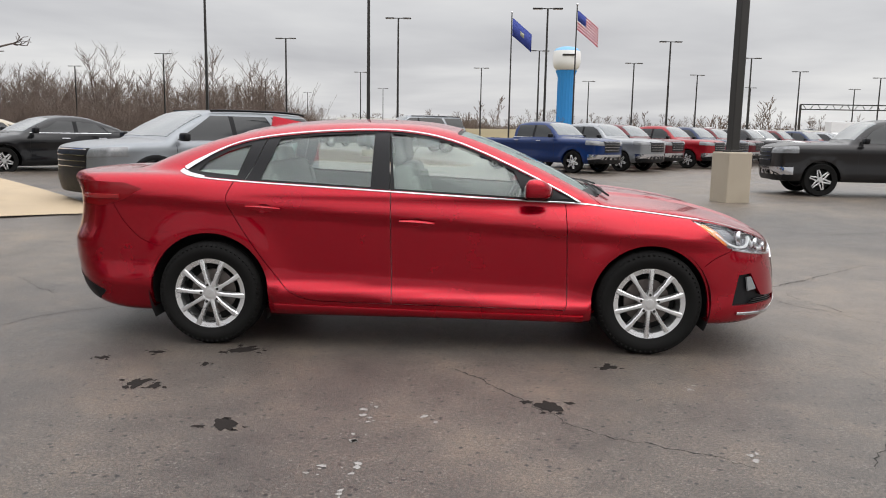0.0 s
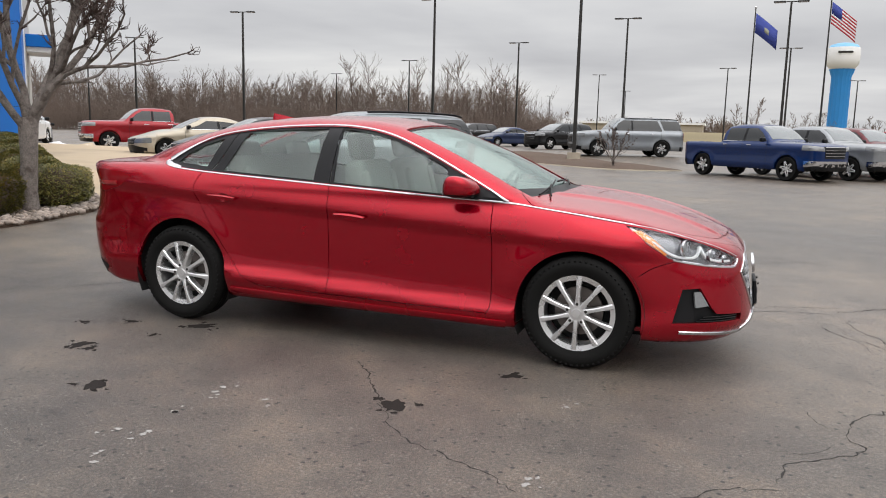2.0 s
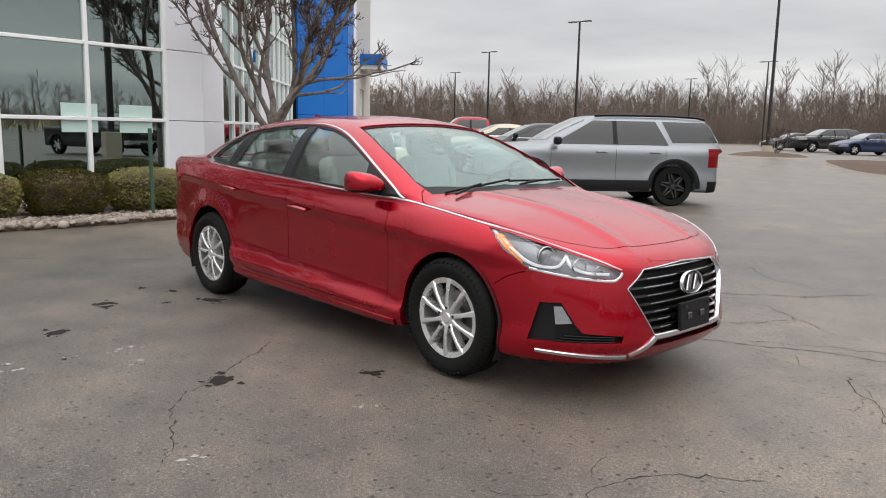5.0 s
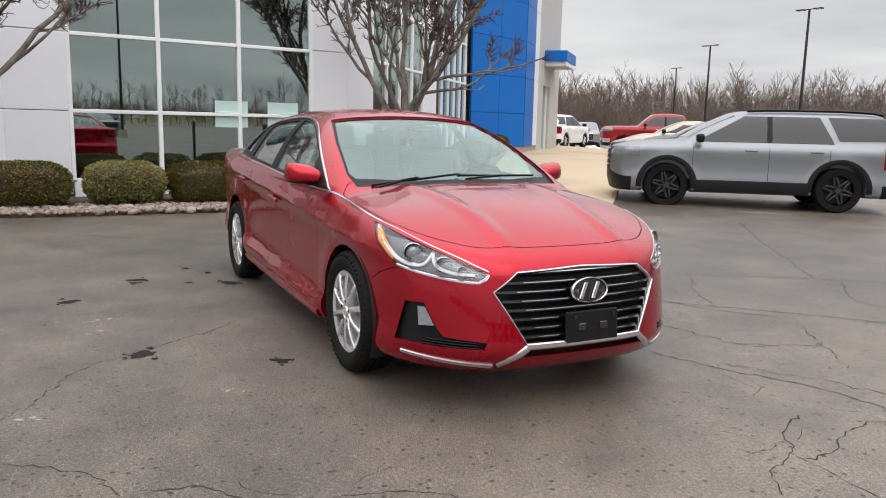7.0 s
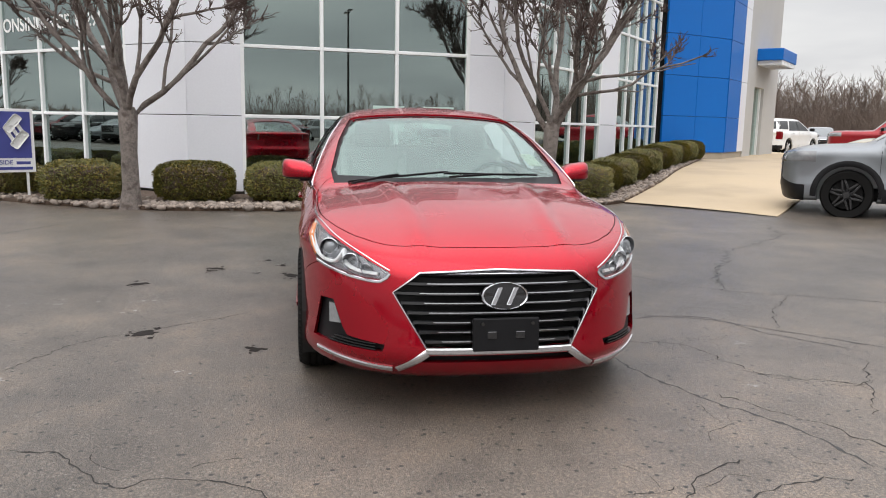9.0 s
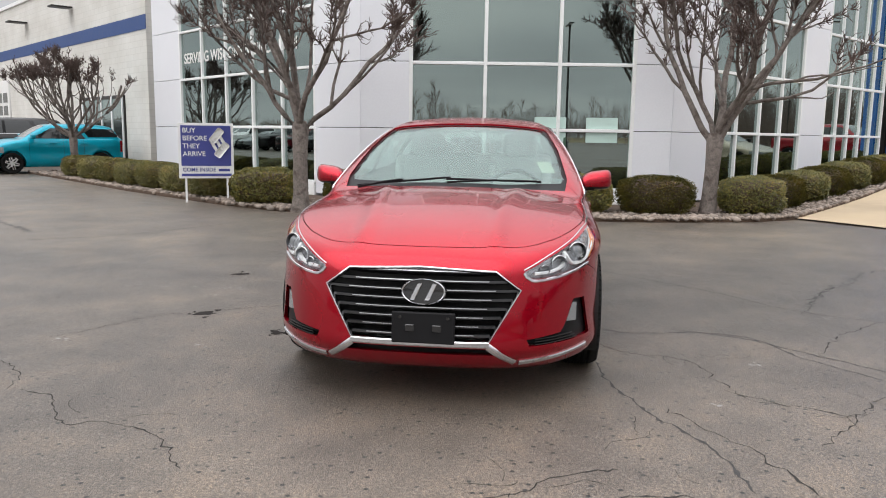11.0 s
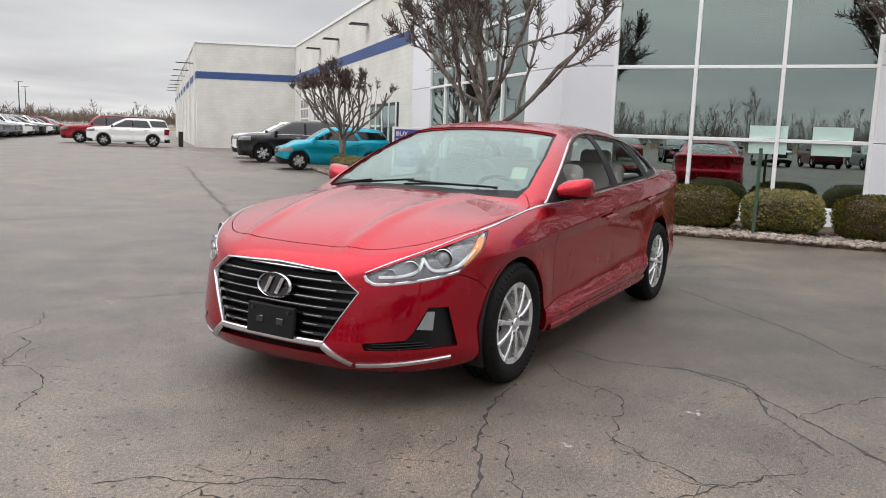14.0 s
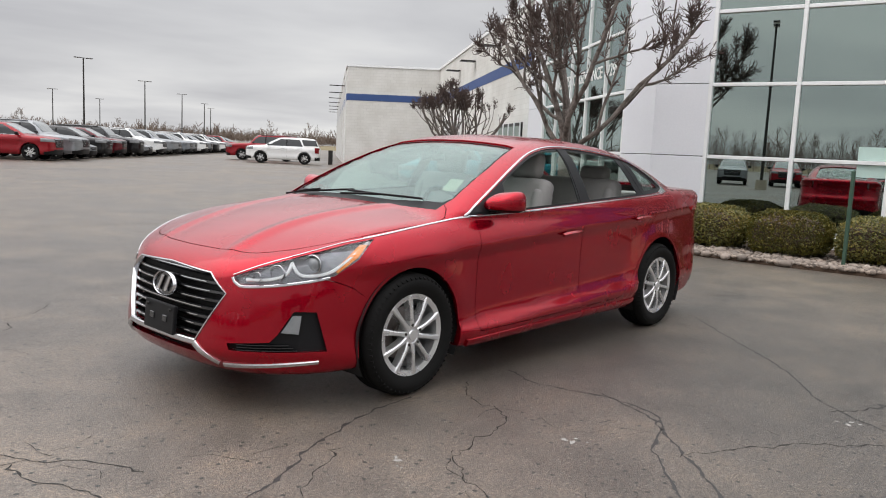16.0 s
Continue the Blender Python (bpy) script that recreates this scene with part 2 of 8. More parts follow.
    L.new(damp.outputs["Fac"], rg.inputs[0]); L.new(rg.outputs[0], b.inputs["Roughness"])
    b.inputs["Specular IOR Level"].default_value = 0.62
    bp = N.new("ShaderNodeBump"); bp.inputs["Strength"].default_value, bp.inputs["Distance"].default_value = 0.7, 0.006
    ad = N.new("ShaderNodeMath"); ad.operation = "ADD"
    L.new(grit.outputs["Fac"], ad.inputs[0]); L.new(agg.outputs["Fac"], ad.inputs[1])
    L.new(ad.outputs[0], bp.inputs["Height"]); L.new(bp.outputs[0], b.inputs["Normal"])
    return m


ASPHALT = asphalt_mat()
RED = car_paint("red_pearl_paint", (0.345, 0.001, 0.012), 0.04, 0.25, 0.78)
CHROME = surface("chrome", (0.60, 0.60, 0.62), 0.14, 1.0, 0.03, bump=0.0, rough_vary=0.04)
ALLOY = surface("painted_alloy", (0.70, 0.70, 0.70), 0.28, 0.75, 0.05, bump=0.02, rough_vary=0.06)
BLACK_PLASTIC = surface("black_plastic", (0.007, 0.007, 0.008), 0.45, 0, 0.2, bump=0.1, depth=0.0008, spec=0.2)
GLOSS_BLACK = surface("gloss_black", (0.010, 0.010, 0.011), 0.12, 0, 0.1, bump=0.0, coat=0.6)
RUBBER = surface("tyre_rubber", (0.008, 0.0078, 0.0075), 0.72, 0, 0.25, 12, 120, 0.25, 0.001, spec=0.12)
DARK = surface("dark_cavity", (0.004, 0.004, 0.004), 0.8, 0, 0.2, bump=0.0)
CAR_GLASS = glass("car_glass", (0.70, 0.80, 0.78), 0.085, 0.0, 0.0, (0.90, 1.0, 0.97))
SIDE_GLASS = glass("side_glass", (0.80, 0.87, 0.84), 0.05)
SMOKED_GLASS = glass("smoked_glass", (0.30, 0.32, 0.33), 0.05)
CLEAR_LENS = glass("clear_lens", (0.96, 0.97, 0.98), 0.035)
AMBER = surface("amber_reflector", (0.85, 0.25, 0.02), 0.25, 0, 0.15, 20, 300, 0.3, 0.001, coat=0.5)
TAIL_RED = surface("red_lens", (0.17, 0.003, 0.006), 0.12, 0, 0.2, 8, 200, 0.0, 0.001, spec=0.25)
LAMP_LINE = surface("lamp_red_line", (0.34, 0.012, 0.016), 0.2, 0, 0.2, 8, 200, 0.1, 0.001, coat=0.8)
SEAT_CLOTH = surface("grey_cloth", (0.29, 0.28, 0.27), 0.85, 0, 0.08, 4, 20, 0.0)
TRIM_GREY = surface("grey_trim", (0.30, 0.295, 0.285), 0.7, 0, 0.05, 3, 12, 0.0)
WHITE_PANEL = surface("white_metal_panel", (0.74, 0.75, 0.79), 0.38, 0.0, 0.04, 0.8, 30, 0.03, 0.002)
BLUE_PANEL = surface("blue_metal_panel", (0.001, 0.125, 0.47), 0.42, 0.0, 0.06, 0.7, 30, 0.03, 0.002, spec=0.25)
WHITE_FRAME = surface("white_window_frame", (0.80, 0.81, 0.81), 0.4, 0, 0.04, bump=0.03)
WALL_GLASS = glass("wall_glass", (0.30, 0.36, 0.34), 0.32, 0.0, 0.0, (0.86, 1.0, 0.97))
GREY_CONCRETE = surface("grey_concrete", (0.46, 0.45, 0.43), 0.8, 0, 0.1, 1.0, 80, 0.2, 0.003)
CONCRETE = surface("concrete", (0.36, 0.31, 0.24), 0.85, 0, 0.15, 1.2, 90, 0.3, 0.004, stain=(0.30, 0.26, 0.20))
TAN_CONCRETE = surface("tan_concrete", (0.43, 0.335, 0.222), 0.8, 0, 0.1, 0.9, 110, 0.3, 0.003, stain=(0.35, 0.275, 0.185), stain_scale=0.5)
WHITE_BRICK = surface("white_painted_brick", (0.66, 0.65, 0.62), 0.75, 0, 0.08, 1.0, 30, 0.2, 0.003, piece=0.05)
BLUE_BAND = surface("blue_painted_band", (0.030, 0.070, 0.21), 0.6, 0, 0.1, bump=0.1)
POLE_PAINT = surface("dark_bronze_pole", (0.022, 0.020, 0.018), 0.5, 0.2, 0.2, bump=0.05)
BARK = surface("grey_bark", (0.165, 0.140, 0.125), 0.9, 0, 0.6, 14, 50, 1.0, 0.02, stain=(0.075, 0.058, 0.048), stain_scale=9)
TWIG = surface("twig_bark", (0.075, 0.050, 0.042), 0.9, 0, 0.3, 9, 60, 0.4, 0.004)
WOODS = surface("woods_bark", (0.150, 0.112, 0.090), 0.95, 0, 0.35, 0.05, 3, 0.0)
SOIL = surface("bed_soil", (0.085, 0.055, 0.037), 0.95, 0, 0.3, 4, 60, 0.8, 0.02)
STONE = surface("river_stone", (0.235, 0.195, 0.165), 0.75, 0, 0.22, 3, 50, 0.3, 0.004, piece=0.42)
GRASS = surface("dry_grass", (0.17, 0.135, 0.065), 0.95, 0, 0.3, 0.05, 2, 0.2, 0.02)
WHITE_PAINT = surface("white_paint", (0.75, 0.75, 0.74), 0.6, 0, 0.06, bump=0.05)
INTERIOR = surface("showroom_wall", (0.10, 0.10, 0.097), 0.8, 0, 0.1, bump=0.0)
LINE_PAINT = surface("worn_line_paint", (0.30, 0.29, 0.275), 0.8, 0, 0.4, 6, 80, 0.3, 0.002)


# ---- building blocks ----
def link_mesh(name, verts, faces, mat, parent=None, smooth=False, label=""):
    me = bpy.data.meshes.new(name)
    me.from_pydata([tuple(v) for v in verts], [], [tuple(f) for f in faces])
    me.materials.append(mat)
    if smooth:
        me.shade_smooth()
    ob = new(name, me)
    ob.parent = parent
    return tagged(ob, label) if label else ob


def part(name, bm, mat, parent=None, label="", smooth=False):
    me = bpy.data.meshes.new(name)
    bmesh.ops.recalc_face_normals(bm, faces=bm.faces)
    bm.to_mesh(me)
    bm.free()
    me.materials.append(mat)
    if smooth:
        me.shade_smooth()
        me.set_sharp_from_angle(angle=radians(38))
    ob = new(name, me)
    ob.parent = parent
    return tagged(ob, label) if label else ob


def thing(name, m, label, category, group="", kind=""):
    e = new(name)
    e.empty_display_size = 0.2
    e.matrix_world = m
    return tagged(e, label, category, group, kind)


def box(bm, size, m=Matrix(), bevel=0.0, seg=1):
    r = bmesh.ops.create_cube(bm, size=1.0, matrix=m @ Matrix.Diagonal((*size, 1)))
    if bevel:
        edges = {e for v in r["verts"] for e in v.link_edges}
        bmesh.ops.bevel(bm, geom=list(edges), offset=bevel, segments=seg, affect="EDGES", profile=0.5)
    return r["verts"]


def cyl(bm, r1, r2, depth, m=Matrix(), seg=16):
    return bmesh.ops.create_cone(bm, cap_ends=True, segments=seg, radius1=r1, radius2=r2, depth=depth, matrix=m)["verts"]


def lathe(bm, prof, seg=48, m=Matrix()):
    """Turn (radius, height) about z."""
    rings = []
    for r, h in prof:
        rings.append([bm.verts.new(m @ Vector((r * math.cos(2 * math.pi * k / seg), r * math.sin(2 * math.pi * k / seg), h))) for k in range(seg)])
    for a, b in zip(rings, rings[1:]):
        for k in range(seg):
            bm.faces.new((a[k], a[(k + 1) % seg], b[(k + 1) % seg], b[k]))
    return rings


def tube(verts, faces, pts, radii, sides=6):
    """Add a tapered tube along pts to lists."""
    base = len(verts)
    n = len(pts)
    for i, (p, r) in enumerate(zip(pts, radii)):
        d = (pts[min(i + 1, n - 1)] - pts[max(i - 1, 0)])
        d = d.normalized() if d.length > 1e-9 else Vector((0, 0, 1))
        a = d.orthogonal().normalized()
        b = d.cross(a)
        for k in range(sides):
            t = 2 * math.pi * k / sides
            verts.append(p + a * (r * math.cos(t)) + b * (r * math.sin(t)))
    for i in range(n - 1):
        for k in range(sides):
            j = (k + 1) % sides
            faces.append((base + i * sides + k, base + i * sides + j, base + (i + 1) * sides + j, base + (i + 1) * sides + k))


def prism(pts, z0, z1):
    """A bmesh prism over a plan outline."""
    bm = bmesh.new()
    lo = [bm.verts.new((x, y, z0)) for x, y in pts]
    hi = [bm.verts.new((x, y, z1)) for x, y in pts]
    bm.faces.new(lo[::-1]); bm.faces.new(hi)
    n = len(pts)
    for i in range(n):
        bm.faces.new((lo[i], lo[(i + 1) % n], hi[(i + 1) % n], hi[i]))
    return bm


def curve1(pairs):
    """A smooth curve through (position, value) pairs, for arrays."""
    xs = np.array([p[0] for p in pairs], float)
    ys = np.array([p[1] for p in pairs], float)
    d = np.diff(ys) / np.diff(xs)
    m = np.r_[d[0], (d[1:] + d[:-1]) / 2, d[-1]]
    m[1:-1][d[1:] * d[:-1] <= 0] = 0
    for i in range(len(d)):
        lim = 3 * abs(d[i])
        m[i] = math.copysign(min(abs(m[i]), lim), m[i]) if m[i] else 0
        m[i + 1] = math.copysign(min(abs(m[i + 1]), lim), m[i + 1]) if m[i + 1] else 0

    def f(x):
        x = np.clip(np.asarray(x, float), xs[0], xs[-1])
        i = np.clip(np.searchsorted(xs, x) - 1, 0, len(d) - 1)
        h = xs[i + 1] - xs[i]
        t = (x - xs[i]) / h
        return ys[i] * (2 * t**3 - 3 * t**2 + 1) + h * m[i] * (t**3 - 2 * t**2 + t) + ys[i + 1] * (3 * t**2 - 2 * t**3) + h * m[i + 1] * (t**3 - t**2)
    return f


def step(a, b, v):
    t = np.clip((np.asarray(v, float) - a) / (b - a), 0, 1)
    return t * t * (3 - 2 * t)


def lie(x, y):
    """The height of the lot, which rises towards the entrance and behind the planted island."""
    return float(0.5 * (1 - math.exp(-max(0.0, -x - 5) / 7)) * step(3, 9, y) * step(26, 19, y) + 0.36 * step(29.5, 33.5, y) * step(3.5, -0.5, x))


# ---- ground and setting ----
def steps_out(near, far):
    a = np.arange(-near, near + 0.01, 2.0)
    b = near * np.exp(np.linspace(0.1, math.log(far / near), 14))
    return np.r_[-b[::-1], a, b]


def build_ground():
    gx, gy = steps_out(44, 2600), steps_out(44, 2600)
    verts = [(x, y, lie(x, y)) for x in gx for y in gy]
    n = len(gy)
    faces = [(i * n + j, (i + 1) * n + j, (i + 1) * n + j + 1, i * n + j + 1) for i in range(len(gx) - 1) for j in range(n - 1)]
    ob = link_mesh("ground", verts, faces, ASPHALT, smooth=True)
    ob.data.materials.append(GRASS)
    for p in ob.data.polygons:
        c = p.center
        if abs(c.x) > 150 or c.y > 150 or c.y < -190:
            p.material_index = 1
    tagged(ob, "worn damp asphalt lot with grass beyond it", "ground", kind="structure")


build_ground()


def ribbon(name, left, right, rise, mat, label, category, seg=0.5, drop=0.12):
    """A sheet between two lines that follows the lot, with an edge that goes down into it."""
    def dense(a, b, n):
        return [a + (b - a) * (i / n) for i in range(n)]
    A, B = [Vector(p) for p in left], [Vector(p) for p in right]
    pa, pb = [], []
    for i in range(len(A) - 1):
        n = max(1, int(max((A[i + 1] - A[i]).length, (B[i + 1] - B[i]).length) / seg))
        pa += dense(A[i], A[i + 1], n); pb += dense(B[i], B[i + 1], n)
    pa.append(A[-1]); pb.append(B[-1])
    cols = 6
    verts, faces = [], []
    for a, b in zip(pa, pb):
        row = [a + (b - a) * (k / cols) for k in range(cols + 1)]
        verts.append((row[0].x, row[0].y, lie(row[0].x, row[0].y) - drop))
        verts += [(p.x, p.y, lie(p.x, p.y) + rise) for p in row]
        verts.append((row[-1].x, row[-1].y, lie(row[-1].x, row[-1].y) - drop))
    w = cols + 3
    for i in range(len(pa) - 1):
        for k in range(w - 1):
            faces.append((i * w + k, (i + 1) * w + k, (i + 1) * w + k + 1, i * w + k + 1))
    return tagged(link_mesh(name, verts, faces, mat), label, category, kind="structure")


BED_OUT = [(-15.6, -15.0), (-10.0, -8.6), (-7.4, -5.2), (-6.7, -4.0), (-6.35, -2.8), (-6.3, 0.0), (-6.6, 2.5), (-7.0, 4.0), (-7.45, 4.75), (-10.5, 6.95), (-19.9, 13.2)]
BED_IN = [(-16.5, -13.0), (-12.5, -7.6), (-10.0, -4.7), (-9.0, -3.5), (-8.5, -2.9), (-8.85, 0.0), (-9.1, 2.2), (-9.2, 2.9), (-9.9, 3.5), (-12.0, 5.4), (-19.0, 11.4)]
ribbon("planting_bed", BED_OUT, BED_IN, 0.06, SOIL, "brown soil planting bed along the showroom", "planting bed")
ribbon("pavement", [(-7.45, 4.70), (-10.5, 6.95), (-19.9, 13.2), (-34, 23.0)], [(-5.3, 6.4), (-9.7, 10.4), (-19.5, 18.9), (-34, 31.5)], 0.02, TAN_CONCRETE, "tan concrete walk to the entrance", "walkway", 1.0)


# ---- showroom ----
def face_frame(p, d, z=0.0):
    """Local x along the wall, y into the building, z up."""
    x = Vector((d[0], d[1], 0)).normalized()
    zv = Vector((0, 0, 1))
    y = zv.cross(x)
    m = Matrix((x, y, zv)).transposed().to_4x4()
    m.translation = (p[0], p[1], z)
    return m


PANEL_Z = [0.1, 1.45, 2.69, 3.95, 5.2, 6.6]
TRANSOM_Z = [0.33, 1.45, 2.67, 3.88, 5.1, 6.3]


def boxed(name, size, m, mat, parent=None, bevel=0.0, label=""):
    bm = bmesh.new()
    box(bm, size, Matrix(), bevel)
    ob = part(name, bm, mat, parent, label)
    ob.matrix_local = m
    return ob


def wall_bay(root, s0, s1, mat=None, zs=PANEL_Z, cols=1):
    mat = mat or WHITE_PANEL
    w = (s1 - s0) / cols
    boxed("wall_backing", (s1 - s0, 0.06, zs[-1] - zs[0]), pose((s0 + s1) / 2, 0.11, (zs[0] + zs[-1]) / 2), DARK, root)
    for c in range(cols):
        for a, b in zip(zs, zs[1:]):
            boxed("wall_panel", (w - 0.012, 0.08, b - a - 0.012), pose(s0 + (c + 0.5) * w, 0.04, (a + b) / 2), mat, root, 0.006)


def glass_bay(root, s0, s1, cols, bar=0.065):
    zs = TRANSOM_Z
    win = new("window")
    win.parent = root
    w = (s1 - s0) / cols
    for c in range(cols + 1):
        boxed("mullion", (bar, 0.085, zs[-1] - zs[0]), pose(s0 + c * w, 0.035, (zs[0] + zs[-1]) / 2), WHITE_FRAME, win, 0.006)
    for c in range(cols):
        for z in zs:
            boxed("transom", (w - 0.067, 0.07, 0.06), pose(s0 + (c + 0.5) * w, 0.035, z), WHITE_FRAME, win, 0.006)
        for a, b in zip(zs, zs[1:]):
            g = boxed("pane", (w - 0.06, 0.012, b - a - 0.055), pose(s0 + (c + 0.5) * w, 0.06, (a + b) / 2), WALL_GLASS, win)
            g.visible_shadow = False
    boxed("sill", (s1 - s0, 0.24, zs[0] - 0.035), pose((s0 + s1) / 2, 0.1, (zs[0] - 0.035) / 2), WHITE_FRAME, root)


FOLD_L, FOLD_R = (-8.48, -2.94), (-9.21, 2.91)
DC, DL, DR = (-0.123, 0.992), (-0.65, -0.76), (-0.75, 0.66)

# walls run left to right as seen from outside, so that local y goes inwards
fc = face_frame(FOLD_L, DC)
w_c = thing("wall_east", fc, "white metal panel wall with tall showroom windows", "wall", kind="structure")
wall_bay(w_c, 0.0, 0.93)
glass_bay(w_c, 0.95, 5.14, 3)
wall_bay(w_c, 5.16, 5.89)
pl = (FOLD_L[0] + DL[0] * 9.95, FOLD_L[1] + DL[1] * 9.95)
w_l = thing("wall_south", face_frame(pl, (-DL[0], -DL[1])), "white metal panel wall with tall showroom windows", "wall", kind="structure")
wall_bay(w_l, 0.0, 1.78)
glass_bay(w_l, 1.8, 8.35, 5)
wall_bay(w_l, 8.37, 9.95)
w_r = thing("wall_north", face_frame(FOLD_R, DR), "white metal panel wall with tall showroom windows", "wall", kind="structure")
wall_bay(w_r, 0.0, 1.43)
glass_bay(w_r, 1.45, 5.33, 4, 0.05)
wall_bay(w_r, 5.35, 6.58)
glass_bay(w_r, 6.6, 10.25, 5, 0.045)

# inside of the showroom
ROOM = [(-8.75, -2.9), (-9.35, 2.85), (-17.6, 10.2), (-24, 3), (-22, -6), (-15.2, -10.2)]
bm = prism(ROOM, -0.05, 0.28)
tagged(part("floor", bm, surface("showroom_tile", (0.30, 0.29, 0.27), 0.25, bump=0.0)), "polished grey showroom floor", "floor", kind="structure")
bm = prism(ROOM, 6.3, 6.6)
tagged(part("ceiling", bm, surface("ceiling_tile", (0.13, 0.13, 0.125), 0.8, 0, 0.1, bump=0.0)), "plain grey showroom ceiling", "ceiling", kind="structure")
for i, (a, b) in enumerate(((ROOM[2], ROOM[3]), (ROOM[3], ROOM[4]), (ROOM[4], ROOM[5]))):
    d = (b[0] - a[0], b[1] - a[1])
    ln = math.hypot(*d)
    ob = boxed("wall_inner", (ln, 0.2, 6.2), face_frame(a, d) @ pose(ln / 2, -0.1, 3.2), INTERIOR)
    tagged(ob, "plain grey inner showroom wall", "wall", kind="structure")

# blue entrance tower, grey side wing and canopy
def tower():
    p, q = Vector((-17.0, 9.95)), Vector((-18.1, 12.7))
    d = q - p
    root = thing("wall_tower", face_frame(p, d, 0.3), "blue metal panel entrance tower", "wall", kind="structure")
    wall_bay(root, 0, d.length, BLUE_PANEL, [0.35, 1.5, 2.75, 4.0, 5.25, 6.5, 7.6], 2)
    boxed("plinth", (d.length, 0.3, 0.5), pose(d.length / 2, 0.2, 0.1), CONCRETE, root)
    d2 = Vector((-0.72, 0.69))
    root = thing("wall_tower", face_frame(q, d2, 0.3), "blue metal panel entrance tower", "wall", kind="structure")
    wall_bay(root, 0.09, 1.75, BLUE_PANEL, [0.35, 1.5, 2.75, 4.0, 5.25, 6.5, 7.6])
    wall_bay(root, 1.77, 2.6, WHITE_PANEL, [0.35, 2.75, 5.25, 7.6])
    boxed("plinth", (2.6, 0.3, 0.5), pose(1.35, 0.2, 0.1), CONCRETE, root)
    r = Vector((-20.0, 14.5)) 
    wing = thing("wall_wing", face_frame(r, d2, 0.3), "grey concrete wing with a glazed entrance door", "wall", kind="structure")
    boxed("wall_panel", (1.2, 0.3, 7.3), pose(0.6, 0.15, 3.6), GREY_CONCRETE, wing)
    boxed("wall_panel", (1.6, 0.3, 4.6), pose(2.0, 0.15, 5.0), GREY_CONCRETE, wing)
    boxed("wall_panel", (2.4, 0.3, 7.3), pose(4.0, 0.15, 3.6), GREY_CONCRETE, wing)
    boxed("door", (1.4, 0.05, 2.6), pose(2.0, 0.2, 1.4), WALL_GLASS, wing)
    boxed("door_frame", (0.08, 0.12, 2.7), pose(1.26, 0.16, 1.35), WHITE_FRAME, wing)
    boxed("door_frame", (0.08, 0.12, 2.7), pose(2.74, 0.16, 1.35), WHITE_FRAME, wing)
    can = thing("canopy", face_frame(r, d2, 4.0), "blue metal canopy over the entrance", "canopy", kind="structure")
    boxed("fascia", (2.6, 0.9, 0.42), pose(2.5, -0.45, 0.15), BLUE_PANEL, can, 0.02)
    for k in range(9):
        boxed("soffit_bar", (0.05, 0.86, 0.16), pose(1.4 + k * 0.275, -0.44, -0.14), WHITE_FRAME, can)
    boxed("soffit", (2.4, 0.05, 0.16), pose(2.5, -0.84, -0.14), WHITE_FRAME, can)


tower()


# ---- white brick workshop behind ----
def brick_mat():
    m, N, L = node_mat("painted_brick")
    out, b = N.new("ShaderNodeOutputMaterial"), N.new("ShaderNodeBsdfPrincipled")
    L.new(b.outputs[0], out.inputs[0])
    tc, sp, cb = N.new("ShaderNodeTexCoord"), N.new("ShaderNodeSeparateXYZ"), N.new("ShaderNodeCombineXYZ")
    L.new(tc.outputs["Object"], sp.inputs[0]); L.new(sp.outputs["X"], cb.inputs[0]); L.new(sp.outputs["Z"], cb.inputs[1])
    br = N.new("ShaderNodeTexBrick")
    br.inputs["Scale"].default_value = 1.0
    br.inputs["Brick Width"].default_value, br.inputs["Row Height"].default_value, br.inputs["Mortar Size"].default_value = 0.40, 0.20, 0.012
    br.inputs["Color1"].default_value, br.inputs["Color2"].default_value, br.inputs["Mortar"].default_value = (0.67, 0.66, 0.63, 1), (0.64, 0.63, 0.60, 1), (0.60, 0.59, 0.56, 1)
    L.new(cb.outputs[0], br.inputs["Vector"])
    n = N.new("ShaderNodeTexNoise"); n.inputs["Scale"].default_value = 0.7; n.inputs["Detail"].default_value = 6
    L.new(tc.outputs["Object"], n.inputs["Vector"])
    st = ramp_node(N, [(0.3, (0.88, 0.87, 0.85)), (0.7, (1.05, 1.05, 1.05))])
    L.new(n.outputs["Fac"], st.inputs[0])
    mu = N.new("ShaderNodeMix"); mu.data_type, mu.blend_type = "RGBA", "MULTIPLY"; mu.inputs[0].default_value = 1
    L.new(br.outputs["Color"], mu.inputs[6]); L.new(st.outputs[0], mu.inputs[7]); L.new(mu.outputs[2], b.inputs["Base Color"])
    b.inputs["Roughness"].default_value = 0.7
    bp = N.new("ShaderNodeBump"); bp.inputs["Strength"].default_value, bp.inputs["Distance"].default_value = 0.35, 0.008
    L.new(br.outputs["Fac"], bp.inputs["Height"]); bp.invert = True
    L.new(bp.outputs[0], b.inputs["Normal"])
    return m


BRICK = brick_mat()


